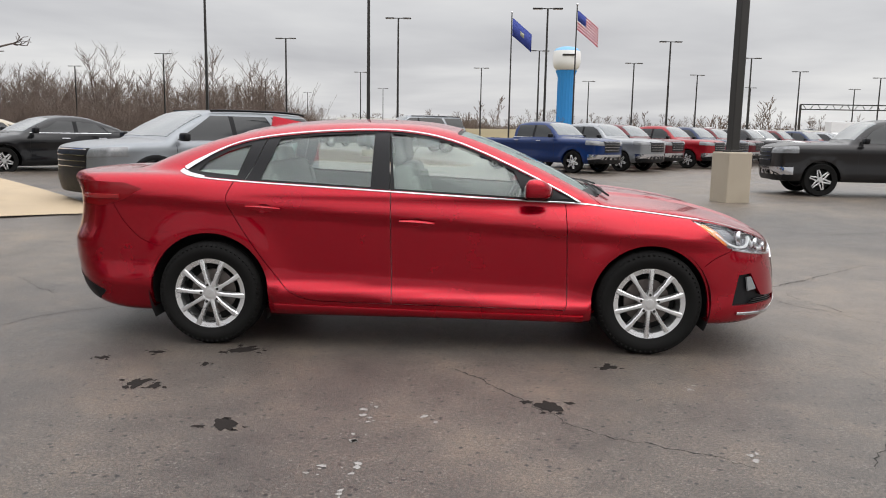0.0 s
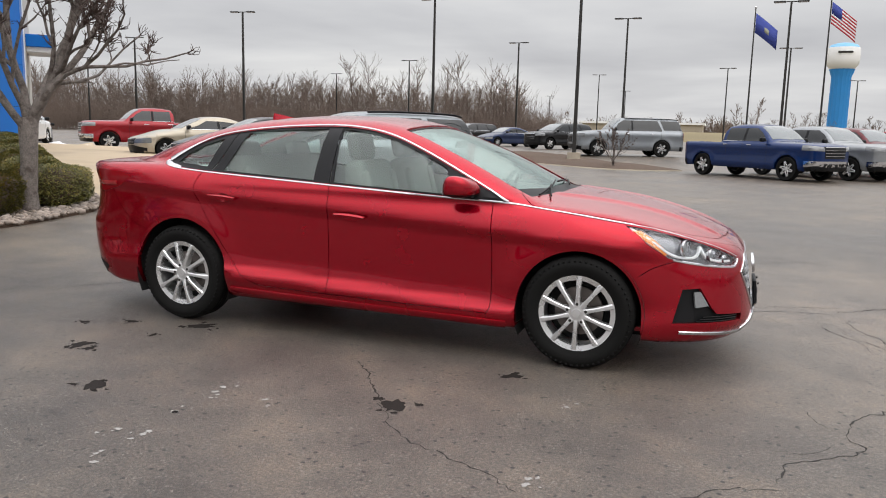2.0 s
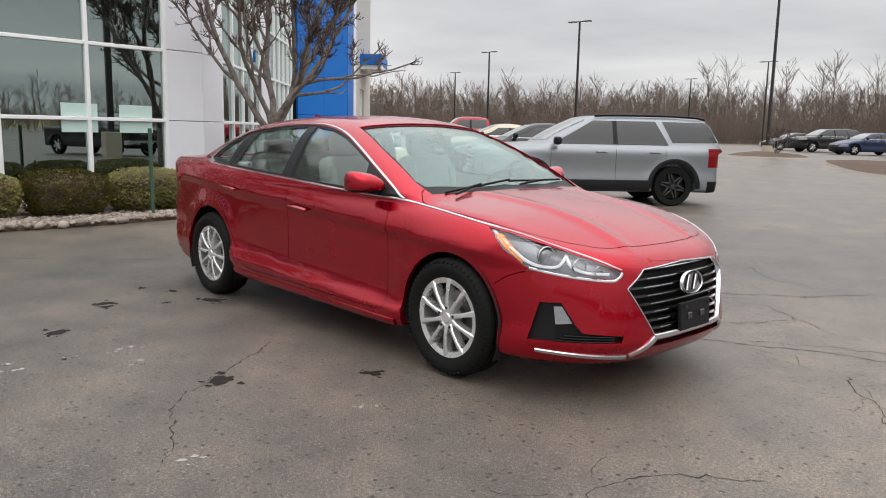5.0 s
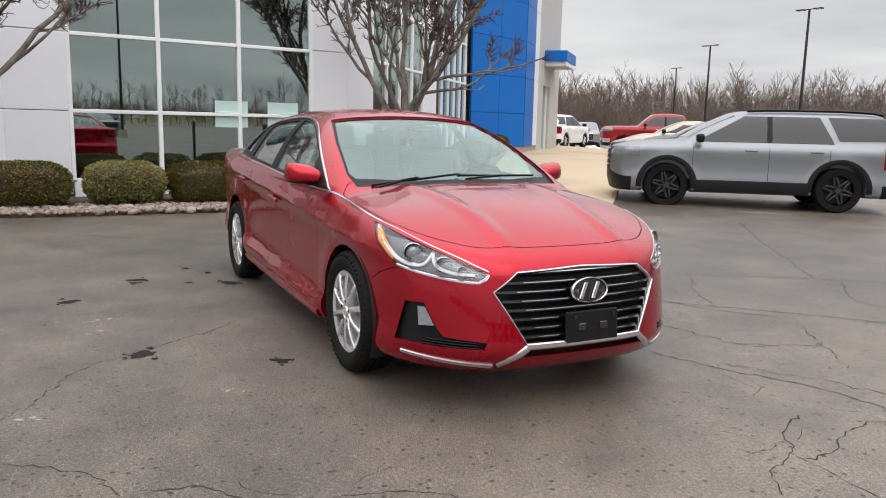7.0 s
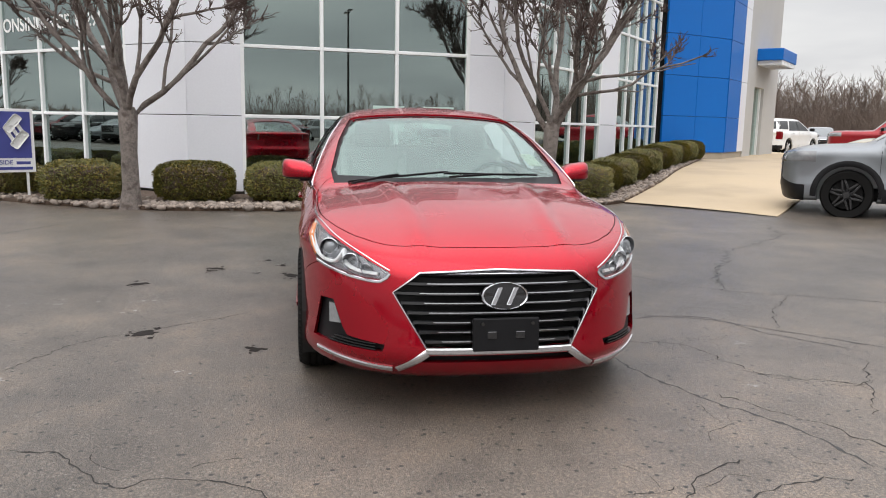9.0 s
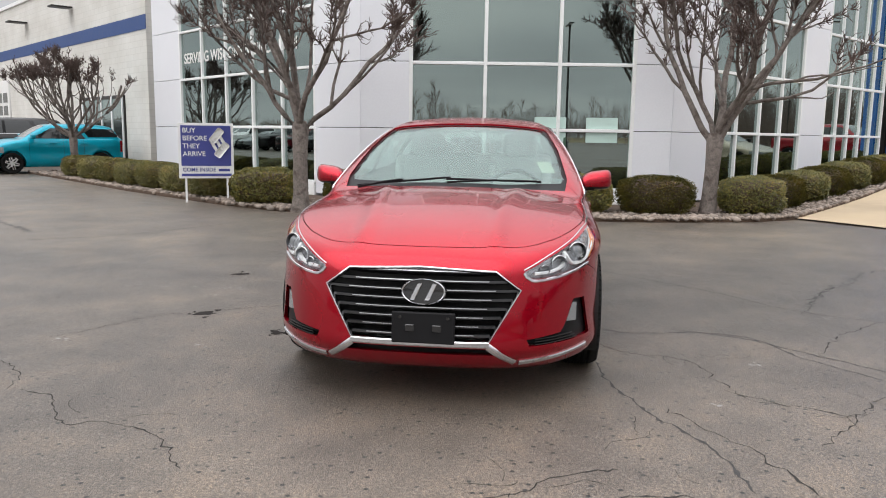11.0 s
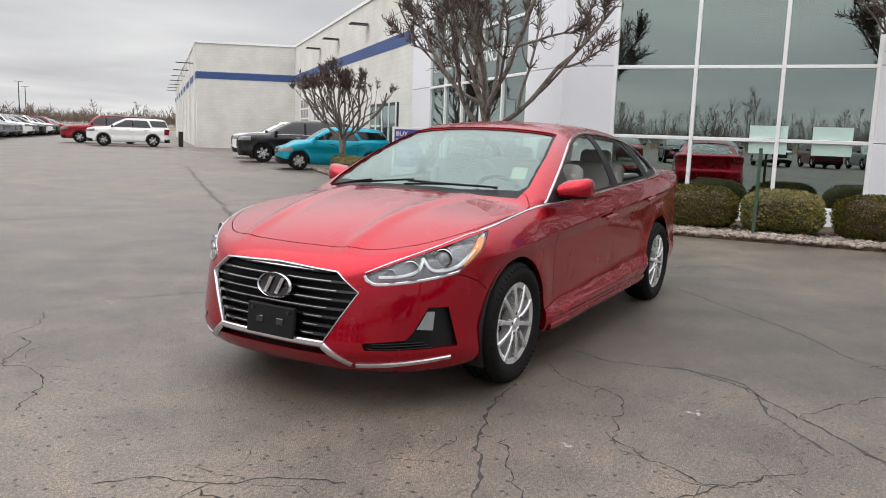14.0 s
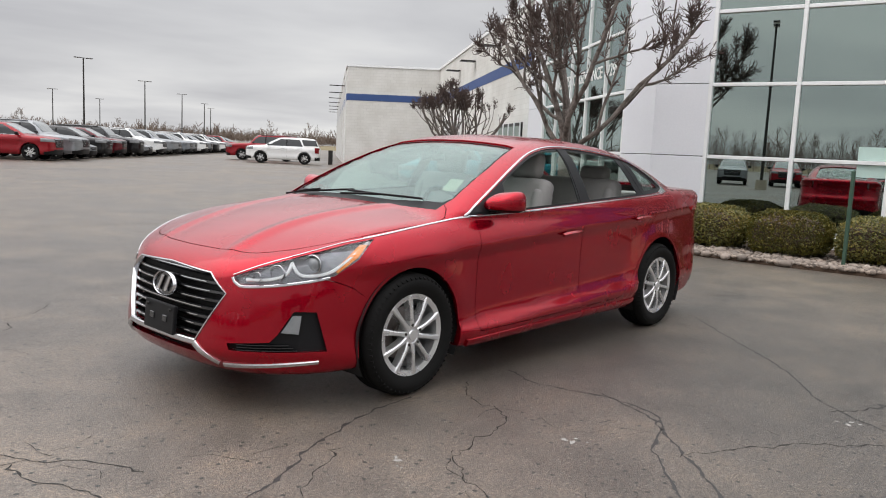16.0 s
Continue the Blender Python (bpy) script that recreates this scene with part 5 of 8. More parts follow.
        for v in bm.verts:
            x, y, z = v.co
            q = lambda t, p: math.copysign(abs(t) ** p, t)
            v.co = Vector((0.675 + 0.085 * q(x, 0.62) * (1 - 0.15 * y) - 0.03 * y, sg * (0.910 + 0.105 * q(y, 0.62)), 1.022 + (0.082 if z > 0 else 0.042) * q(z, 0.60) * (1 + 0.22 * y - 0.30 * max(x, 0)) + 0.012 * y))
        low = bm.copy()
        for b, mt, nm, up in ((bm, RED, "mirror_cap", True), (low, BLACK_PLASTIC, "mirror_base", False)):
            z0 = 1.000
            geom = b.verts[:] + b.edges[:] + b.faces[:]
            bmesh.ops.bisect_plane(b, geom=geom, plane_co=(0, 0, z0), plane_no=(0, 0, 1), clear_inner=up, clear_outer=not up)
            bmesh.ops.holes_fill(b, edges=b.edges)
            part(nm, b, mt, mir, "", True)
        bm = bmesh.new()
        box(bm, (0.10, 0.14, 0.034), pose(0.69, sg * 0.835, 0.992, 0, 0, 0), 0.012, 2)
        part("mirror_arm", bm, BLACK_PLASTIC, mir, "", True)
        bm = bmesh.new()
        box(bm, (0.006, 0.17, 0.075), pose(0.590, sg * 0.912, 1.032, 0, 0, 0), 0.002)
        part("mirror_glass", bm, CHROME, mir)
    for sg, a, b in ((1, (1.08, -0.05), (1.02, 0.55)), (-1, (1.09, -0.62), (1.06, -0.02))):
        w = new("wiper")
        w.parent = hero
        ln = smooth_line([a, ((a[0] + b[0]) / 2 + 0.02, (a[1] + b[1]) / 2), b], 0.05)
        part("blade", strip(saloon, ln, top_frame(), 0.010, 0.013, -0.002), BLACK_PLASTIC, w)
        ln = smooth_line([(1.16, a[1] + 0.02), (1.09, (a[1] + b[1]) / 2)], 0.05)
        part("arm", strip(saloon, ln, top_frame(), 0.010, 0.024, -0.012), BLACK_PLASTIC, w)
    # paper sheet behind the windscreen
    sheet = on_surface_many(lambda x, y, z: saloon(x, y, z) + 0.022, top_frame(), [(0.730, 0.510), (0.705, 0.600), (0.835, 0.640), (0.860, 0.552)])
    bm = bmesh.new()
    lo = [bm.verts.new(p) for p, n in sheet]
    hi = [bm.verts.new(p + n * 0.002) for p, n in sheet]
    bm.faces.new(lo[::-1]); bm.faces.new(hi)
    for k in range(4):
        bm.faces.new((lo[k], lo[(k + 1) % 4], hi[(k + 1) % 4], hi[k]))
    part("paper_sticker", bm, surface("pale_paper", (0.42, 0.40, 0.29), 0.8), hero, "pale yellow paper sticker behind the windscreen")
    # radiator grille
    gr = new("grille")
    gr.parent = hero
    tagged(gr, "black grille with chrome bars and chrome frame")
    bm = bmesh.new()
    push(bm, [(a * 1.03, 0.518 + (b - 0.518) * 1.03) for a, b in GRILLE], front_frame(), 2.245, 2.265)
    part("backing", bm, DARK, gr)
    rows = 8
    for k in range(rows):
        z = 0.372 + k * 0.0425
        half = 0.335 + (0.478 - 0.335) * min(1, (z - 0.35) / 0.242) if z < 0.592 else 0.478 - (z - 0.592) / 0.088 * 0.118
        half -= 0.012
        ln = [(-half + 2 * half * q / 30, z) for q in range(31)]
        bm = strip(lambda x, y, zz: saloon(x, y, zz) + 0.030, ln, front_frame(), 0.020, 0.012, 0.03)
        part("grille_bar", bm, GLOSS_BLACK, gr, "", True)
        lo_, hi_ = -half * 0.78, half * 0.78
        bm = strip(lambda x, y, zz: saloon(x, y, zz) + 0.018, [(lo_ + (hi_ - lo_) * q / 24, z + 0.004) for q in range(25)], front_frame(), 0.007, 0.004, 0.006)
        part("bright_edge", bm, CHROME, gr, "", True)
    frame_line = [(a * 1.0, b) for a, b in GRILLE]
    dense = []
    for i in range(len(frame_line)):
        a, b = Vector(frame_line[i]), Vector(frame_line[(i + 1) % len(frame_line)])
        m = max(2, int((b - a).length / 0.03))
        dense += [a + (b - a) * (q / m) for q in range(m)]
    part("grille_frame", strip(saloon, dense, front_frame(), 0.009, 0.006, 0.02, True), CHROME, gr, "", True)
    ln = [(-0.335 + 0.67 * q / 24, 0.337) for q in range(25)]
    part("grille_frame", strip(saloon, ln, front_frame(), 0.030, 0.010), CHROME, gr, "", True)
    bm = bmesh.new()
    box(bm, (0.02, 0.76, 0.07), pose(2.30, 0, 0.30))
    part("intake_backing", bm, DARK, gr)
    # plate holder and badge
    pb = new("plate_holder")
    pb.parent = hero
    bm = bmesh.new()
    box(bm, (0.022, 0.305, 0.15), pose(2.392, 0.022, 0.413, 0, -5, 0), 0.006, 2)
    part("plate", bm, BLACK_PLASTIC, pb, "black plastic plate holder")
    for dy in (-0.055, 0.075):
        bm = bmesh.new()
        box(bm, (0.008, 0.045, 0.035), pose(2.405, 0.012 + dy, 0.412, 0, -5, 0), 0.003)
        part("plate_slot", bm, GLOSS_BLACK, pb)
    for dy in (-0.11, 0.12):
        bm = bmesh.new()
        cyl(bm, 0.007, 0.007, 0.01, pose(2.408, 0.022 + dy, 0.465, 0, 85, 0), 10)
        part("plate_screw", bm, POLE_PAINT, pb)
    bd = new("badge")
    bd.parent = hero
    m = pose(2.362, 0.018, 0.583, 0, 90 - 8, 0) @ pose(0, 0, 0, 0, 0, 90)
    bm = bmesh.new()
    lathe(bm, [(0.001, 0.0), (0.95, 0.0), (1.0, 0.004)], 40, m @ Matrix.Diagonal((0.105, 0.061, 1, 1)))
    part("badge_back", bm, GLOSS_BLACK, bd, "", True)
    bm = bmesh.new()
    lathe(bm, [(0.90, 0.002), (0.91, 0.012), (0.96, 0.016), (1.0, 0.012), (1.02, 0.0)], 40, m @ Matrix.Diagonal((0.108, 0.063, 1, 1)))
    part("badge_ring", bm, CHROME, bd, "", True)
    for dx, w_, h_ in ((-0.036, 0.024, 0.080), (0.036, 0.024, 0.080)):
        bm = bmesh.new()
        box(bm, (w_, h_, 0.01), m @ Matrix.Translation((dx, 0, 0.008)) @ Matrix(((1, 0.45, 0, 0), (0, 1, 0, 0), (0, 0, 1, 0), (0, 0, 0, 1))), 0.003)
        part("badge_stroke", bm, CHROME, bd)
    # aerial fin
    bm = bmesh.new()
    z0 = float(S_ROOF(-1.08))
    vs = [(-0.98, 0, z0 + 0.012), (-1.20, 0, z0 + 0.055), (-1.22, 0, z0 - 0.04)]
    tip_ = [bm.verts.new(v) for v in vs]
    for sg in (-1, 1):
        bse = [bm.verts.new((-0.98, sg * 0.004, z0 + 0.0)), bm.verts.new((-1.12, sg * 0.028, z0 - 0.02)), bm.verts.new((-1.23, sg * 0.02, z0 - 0.05))]
        bm.faces.new((tip_[0], tip_[1], bse[1], bse[0])); bm.faces.new((tip_[1], tip_[2], bse[2], bse[1]))
    part("aerial_fin", bm, RED, hero, "", True)
    # cabin
    for y in (-0.37, 0.37):
        seat(hero, 0.16, y, 0.50)
    bench = seat(hero, -0.78, 0.0, 1.26, head=False)
    for y in (-0.36, 0.36):
        bm = bmesh.new()
        box(bm, (0.10, 0.26, 0.15), pose(-1.20, y, 1.19, 0, -16, 0), 0.04, 4)
        part("headrest", bm, SEAT_CLOTH, bench, "", True)
    bm = bmesh.new()
    box(bm, (0.50, 1.40, 0.22), pose(0.92, 0, 0.84, 0, 6, 0), 0.06, 3)
    part("dashboard", bm, BLACK_PLASTIC, hero, "dark dashboard", True)
    bm = bmesh.new()
    box(bm, (0.55, 1.1, 0.05), pose(-1.62, 0, 1.03), 0.02)
    part("parcel_shelf", bm, TRIM_GREY, hero)
    sw = new("steering_wheel")
    sw.parent = hero
    m = pose(0.60, 0.37, 0.93, 0, -62, 0)
    bm = bmesh.new()
    ringv = []
    for i in range(40):
        a = 2 * math.pi * i / 40
        ringv.append([bm.verts.new(m @ Vector(((0.185 + 0.016 * math.cos(b)) * math.cos(a), (0.185 + 0.016 * math.cos(b)) * math.sin(a), 0.016 * math.sin(b)))) for b in np.linspace(0, 2 * math.pi, 8, endpoint=False)])
    for i in range(40):
        for j in range(8):
            bm.faces.new((ringv[i][j], ringv[(i + 1) % 40][j], ringv[(i + 1) % 40][(j + 1) % 8], ringv[i][(j + 1) % 8]))
    part("wheel_rim", bm, BLACK_PLASTIC, sw, "", True)
    bm = bmesh.new()
    box(bm, (0.12, 0.34, 0.02), m, 0.008)
    box(bm, (0.14, 0.14, 0.05), m, 0.02, 2)
    part("wheel_boss", bm, BLACK_PLASTIC, sw, "", True)
    bm = bmesh.new()
    box(bm, (0.02, 0.22, 0.06), pose(0.36, 0.0, 1.285, 0, 20, 0), 0.01, 2)
    part("inner_mirror", bm, BLACK_PLASTIC, hero, "", True)


hero_car()


# ---- other vehicles ----
LAMP_GLASS = surface("lamp_glass", (0.16, 0.165, 0.17), 0.15, 0.1, 0.4, 25, 200, 0.2, 0.002, coat=1.0)
DARK_GLASS = surface("dark_window", (0.008, 0.010, 0.011), 0.05, 0, 0.1, bump=0.0, spec=0.55, coat=0.0, rough_vary=0.03)
SCREEN_GLASS = surface("screen_glass", (0.09, 0.105, 0.108), 0.06, 0, 0.15, 1.5, 30, 0.0, coat=0.8, rough_vary=0.03)
DARK_ALLOY = surface("black_alloy", (0.02, 0.02, 0.021), 0.3, 0.3, 0.1, bump=0.0, coat=0.5)
PAINTS = {}


def paint(name, colour, metal=0.35):
    if name not in PAINTS:
        PAINTS[name] = car_paint("paint_" + name, colour, 0.15, 0.34, metal)
    return PAINTS[name]


GREY = paint("grey", (0.21, 0.225, 0.24), 0.5)
PAINT_LIST = {"grey": GREY, "black": paint("black", (0.008, 0.008, 0.009)), "beige": paint("beige", (0.40, 0.35, 0.27)), "red": paint("red", (0.24, 0.008, 0.014)),
              "maroon": paint("maroon", (0.09, 0.008, 0.012)), "blue": paint("blue", (0.004, 0.020, 0.090)), "silver": paint("silver", (0.25, 0.26, 0.27), 0.6),
              "white": paint("white", (0.72, 0.72, 0.71), 0.0), "charcoal": paint("charcoal", (0.014, 0.013, 0.0135)), "teal": paint("teal", (0.0, 0.26, 0.36)), "navy": paint("navy", (0.012, 0.022, 0.06))}
SHAPES = {
    # half length, half width, wheelbase/2, wheel radius, belt, roof height; cowl, header, roof end, rear base (x)
    "sedan": dict(l=2.42, w=0.92, b=1.40, r=0.335, belt=1.00, top=1.46, nose=0.70, bonnet=0.96, cowl=0.95, head=0.15, tailtop=-0.95, base=-1.85, deck=1.06, low=0.20, box=0.6, mid=0.0),
    "suv": dict(l=2.46, w=0.96, b=1.43, r=0.385, belt=1.15, top=1.75, nose=1.05, bonnet=1.15, cowl=1.17, head=0.25, tailtop=-2.05, base=-2.44, deck=1.14, low=0.27, box=0.24, mid=0.0),
    "large_suv": dict(l=2.85, w=1.02, b=1.60, r=0.40, belt=1.24, top=1.93, nose=1.08, bonnet=1.24, cowl=1.05, head=0.42, tailtop=-2.35, base=-2.70, deck=1.22, low=0.30, box=0.25, mid=0.0),
    "pickup": dict(l=2.92, w=1.01, b=1.82, r=0.405, belt=1.28, top=1.90, nose=1.20, bonnet=1.28, cowl=1.16, head=0.50, tailtop=-0.80, base=-1.02, deck=1.24, low=0.36, box=0.12, mid=0.0),
    "hatch": dict(l=2.02, w=0.87, b=1.26, r=0.315, belt=1.03, top=1.52, nose=0.78, bonnet=0.99, cowl=0.95, head=0.25, tailtop=-1.55, base=-1.95, deck=1.03, low=0.20, box=0.45, mid=0.0),
}


def body_solid(P):
    l, w = P["l"], P["w"]
    edge = curve1([(-l - 0.2, P["deck"] - 0.05), (-l + 0.1, P["deck"]), (P["base"] + 0.1, P["deck"]), (P["cowl"] - 0.6, P["belt"] - 0.01), (P["cowl"] + 0.2, P["bonnet"] - 0.03), (l - 0.35, P["nose"] + 0.02), (l, P["nose"] - 0.10), (l + 0.2, P["nose"] - 0.2)])
    midl = curve1([(-l - 0.2, P["deck"]), (P["base"], P["deck"] + 0.03), (P["cowl"], P["bonnet"] + 0.05), (P["cowl"] + 0.4, P["bonnet"] + 0.03), (l - 0.35, P["nose"] + 0.08), (l - 0.05, P["nose"] - 0.02), (l + 0.2, P["nose"] - 0.2)])
    roof = curve1([(P["base"] - 1.2, P["deck"] - 0.9), (P["base"], P["deck"] - 0.02), (P["tailtop"] - 0.12, P["top"] - 0.12), (P["tailtop"] + 0.2, P["top"] - 0.03), ((P["tailtop"] + P["head"]) / 2, P["top"]), (P["head"] - 0.1, P["top"] - 0.03), (P["head"] + 0.15, P["top"] - 0.11), (P["cowl"] + 0.05, P["bonnet"] + 0.03), (P["cowl"] + 1.0, P["bonnet"] - 0.8)])
    wide = curve1([(-l, w - 0.07), (-l + 0.5, w - 0.005), (0, w), (l - 0.6, w - 0.005), (l, w - 0.06)])
    zc = P["belt"] - 0.16

    def f(x, y, z):
        ay = np.abs(y)
        sid = ay - (wide(x) - 0.22 * np.maximum(z - zc, 0) - 0.018 * step(0.0, 0.25, zc - z) * step(0, 0.2, z - P["low"] - 0.2) - 0.3 * np.maximum(P["low"] + 0.12 - z, 0))
        for xc in (-P["b"], P["b"]):
            rr = np.hypot(x - xc, z - P["r"])
            sid = sid - 0.02 * np.exp(-((rr - P["r"] - 0.09) / 0.09) ** 2)
        e, c = edge(x), midl(x)
        top = z - (e + (c - e) * (1 - np.clip(ay / w, 0, 1.2) ** 2.4))
        lean = 0.16 * (np.maximum(z - P["nose"] + 0.12, 0)) ** 1 + 0.25 * np.maximum(P["low"] + 0.22 - z, 0)
        fr = x - (l - 0.10 * ay**2 - P["box"] * ay**4 - lean)
        bk = -l + 0.04 * ay**2 + 0.18 * ay**4 + 0.1 * np.maximum(P["low"] + 0.2 - z, 0) - x
        o = smax(smax(smax(smax(sid, top, 0.09), fr, 0.08), bk, 0.08), P["low"] - z, 0.05)
        up = np.maximum(z - P["belt"], 0)
        gs = (ay - (w - 0.075 - 0.30 * up - 0.18 * up**2 - 0.4 * np.maximum(P["belt"] - z, 0))) * 0.9
        gt = (z - (roof(x) - 0.07 * ay**2)) * (0.85 if P["box"] > 0.3 else 0.8)
        return smin(o, smax(smax(gs, gt, 0.11), min(P["belt"], P["deck"]) - 0.10 - z, 0.02), 0.03)
    return f


def plain_wheel(parent, m, P, rim_mat, cache):
    wh = new("wheel")
    wh.parent = parent
    wh.matrix_local = m
    if "tyre" not in cache:
        r, rim, h = P["r"], P["r"] * 0.66, 0.115
        bm = bmesh.new()
        lathe(bm, [(rim - 0.01, -h * 0.8), (rim + 0.02, -h * 0.98), ((r + rim) / 2, -h * 1.05), (r - 0.03, -h), (r - 0.004, -h * 0.75), (r, -h * 0.3), (r, h * 0.3), (r - 0.004, h * 0.75), (r - 0.03, h), (rim, h * 0.9)], 36, pose(0, 0, 0, 90))
        cache["tyre"] = part("tyre", bm, RUBBER, wh, "", True)
        bm = bmesh.new()
        lathe(bm, [(rim + 0.004, -h * 0.92), (rim - 0.008, -h * 0.84), (rim - 0.03, -h * 0.5), (rim - 0.035, h * 0.1)], 30, pose(0, 0, 0, 90))
        n = 6
        for k in range(n):
            mm = Matrix.Rotation(2 * math.pi * k / n, 4, "Y")
            for e in (-1, 1):
                box(bm, (rim - 0.05, 0.03, 0.034), mm @ Matrix.Translation(((rim + 0.03) / 2, -h * 0.72, e * 0.032)) @ pose(0, 0, 0, 0, e * 7, 0), 0.006)
        cyl(bm, 0.065, 0.05, 0.05, pose(0, -h * 0.72, 0, 90), 16)
        cache["rim"] = part("rim", bm, rim_mat, wh, "", True)
        # dark disc closing the rim: shade between the spokes, put in as colour
        bm = bmesh.new()
        cyl(bm, rim - 0.02, rim - 0.02, 0.02, pose(0, 0.0, 0, 90), 24)
        cache["backplate"] = part("backplate", bm, DARK, wh)
    else:
        for nm in ("tyre", "rim", "backplate"):
            o = new(nm, cache[nm].data)
            o.parent = wh
    return wh


def arc_line(xc, zc, r, a0, a1, n=18):
    return [(xc + r * math.cos(t), zc + r * math.sin(t)) for t in np.linspace(a0, a1, n)]


def make_vehicle(kind, name, m, paint_mat, label, rims=None, cladding=False, rails=False, category="car", fine=1.0, bright=True, group=""):
    P = SHAPES[kind]
    S = body_solid(P)
    root = thing(name, m, label, category, group)
    l, w, b, r = P["l"], P["w"], P["b"], P["r"]
    rims = rims or ALLOY
    xa, zc = l - 0.9, P["belt"] - 0.25
    me = solid_mesh("body", S, [0.0], xa, -xa, zc, (int(14 * fine), int(12 * fine)), int(46 * fine), int(60 * fine))
    me.materials.append(paint_mat)
    bm = bmesh.new()
    for sg in (-1, 1):
        for xc in (-b, b):
            push(bm, arc_line(xc, r + 0.01, r + 0.055, 0, 2 * math.pi * 31 / 32, 32), side_frame(sg), w - 0.34, w + 0.3)
    if kind == "pickup":
        push(bm, [(P["base"] - 0.10, -w + 0.13), (P["base"] - 0.10, w - 0.13), (-l + 0.10, w - 0.13), (-l + 0.10, -w + 0.13)], top_frame(), 0.72, 2.5)
    me = cut(me, mesh_of(bm), "DIFFERENCE")
    bm = bmesh.new()
    bm.from_mesh(me)
    keep("body", bm, [paint_mat], root, solid=S)
    skin = solid_mesh("skin", S, [0.006, -0.012], xa, -xa, zc, (int(14 * fine), int(12 * fine)), int(46 * fine), int(60 * fine))

    def patch(nm, outline, frame_m, d0, d1, mat, lab=""):
        q = bmesh.new()
        push(q, outline, frame_m, d0, d1)
        for pb, lo, hi in loose_parts(cut(skin, mesh_of(q), "INTERSECT")):
            keep(nm, pb, [mat], root, lab)
    # side windows
    z0, z1 = P["belt"] + 0.025, P["top"] - (0.155 if kind != "suv" else 0.125)
    fr0 = P["cowl"] - 0.12
    mid = P["head"] - 0.52 - (0.0 if kind != "hatch" else -0.1)
    rr = P["tailtop"] if kind in ("pickup", "sedan") else P["tailtop"] + 0.95
    front = [(fr0 - 0.10, z0), (mid + 0.05, z0), (mid + 0.05, z1), (P["head"] - 0.10, z1), (P["head"] + 0.18, z1 - 0.16)]
    rear = [(mid - 0.05, z0), (rr - 0.02 if kind == "pickup" else rr - 0.22, z0), (rr + 0.02, z1 - (0.06 if kind in ("sedan",) else 0.0)), (mid - 0.05, z1)]
    panes = [front, rear]
    if kind in ("suv", "large_suv", "hatch"):
        panes.append([(rr - 0.30, z0 + 0.05), (P["tailtop"] - 0.26, z0 + 0.06), (P["tailtop"] - 0.10, z1 - 0.01), (rr - 0.12, z1)])
    if kind == "sedan":
        panes.append([(rr - 0.28, z0 + 0.01), (rr - 0.58, z0 + 0.03), (rr - 0.10, z1 - 0.10)])
    for sg in (-1, 1):
        f = side_frame(sg)
        for pn in panes:
            patch("side_window", pn, f, 0.45, w + 0.3, DARK_GLASS)
        patch("door_pillar", [(mid + 0.045, z0), (mid - 0.045, z0), (mid - 0.045, z1), (mid + 0.045, z1)], f, 0.45, w + 0.3, BLACK_PLASTIC)
        if cladding:
            for xc in (-b, b):
                part("arch_cladding", strip(S, arc_line(xc, r + 0.01, r + 0.098, -0.32, math.pi + 0.32), f, 0.090, 0.014), BLACK_PLASTIC, root, "", True)
            part("sill_cladding", strip(S, [(-b + r + 0.1 + (2 * b - 2 * r - 0.2) * q / 8, P["low"] + 0.13) for q in range(9)], f, 0.20, 0.014), BLACK_PLASTIC, root, "", True)
        if bright:
            part("window_trim", strip(S, [(fr0 - 0.08 + (rr - 0.25 - fr0) * q / 12, z0 - 0.012) for q in range(13)], f, 0.02, 0.006), CHROME, root, "", True)
        for xc in (mid + 0.30, (mid + rr) / 2 - 0.35 if kind != "pickup" else mid - 0.75):
            part("door_handle", strip(S, [(xc - 0.1 + 0.2 * q / 6, P["belt"] - 0.12) for q in range(7)], f, 0.03, 0.035, -0.01), paint_mat if not bright else CHROME, root, "", True)
        for xs in (fr0 - 0.05, mid, rr - 0.15 if kind != "pickup" else rr + 0.05):
            part("shut_line", strip(S, [(xs, P["low"] + 0.2 + (z0 - P["low"] - 0.22) * q / 8) for q in range(9)], f, 0.008, 0.001), DARK, root)
        q = bmesh.new()
        box(q, (0.13, 0.22, 0.15), pose(fr0 - 0.14, sg * (w + 0.10), P["belt"] + 0.08), 0.045, 3)
        part("door_mirror", q, paint_mat if kind == "hatch" else BLACK_PLASTIC, root, "", True)
        for xc in (-b, b):
            plain_wheel(root, pose(xc, sg * (w - 0.125), r, 0, 15, 0 if sg < 0 else 180), P, rims, WHEELS.setdefault((kind, rims.name), {}))
        # lamps
        nz = P["nose"]
        patch("headlamp", [(sg * 0.52, nz - 0.18), (sg * (w - 0.0), nz - 0.16), (sg * (w + 0.05), nz + 0.02), (sg * 0.56, nz - 0.04)], front_frame(), l - 0.55, l + 0.5, LAMP_GLASS)
        patch("tail_lamp", [(sg * (w - 0.24), P["deck"] - 0.38), (sg * (w + 0.1), P["deck"] - 0.38), (sg * (w + 0.1), P["deck"] - 0.02), (sg * (w - 0.20), P["deck"] - 0.02)], front_frame(-1), l - (0.35 if kind == "suv" else 0.18), l + 0.5, TAIL_RED)
    patch("windscreen", [(P["cowl"] - 0.02, 0), (P["cowl"] - 0.08, w - 0.20), (P["head"] + 0.06, w - 0.30), (P["head"] + 0.03, 0), (P["head"] + 0.06, -w + 0.30), (P["cowl"] - 0.08, -w + 0.20)], top_frame(), P["bonnet"] - 0.05, 2.5, SCREEN_GLASS)
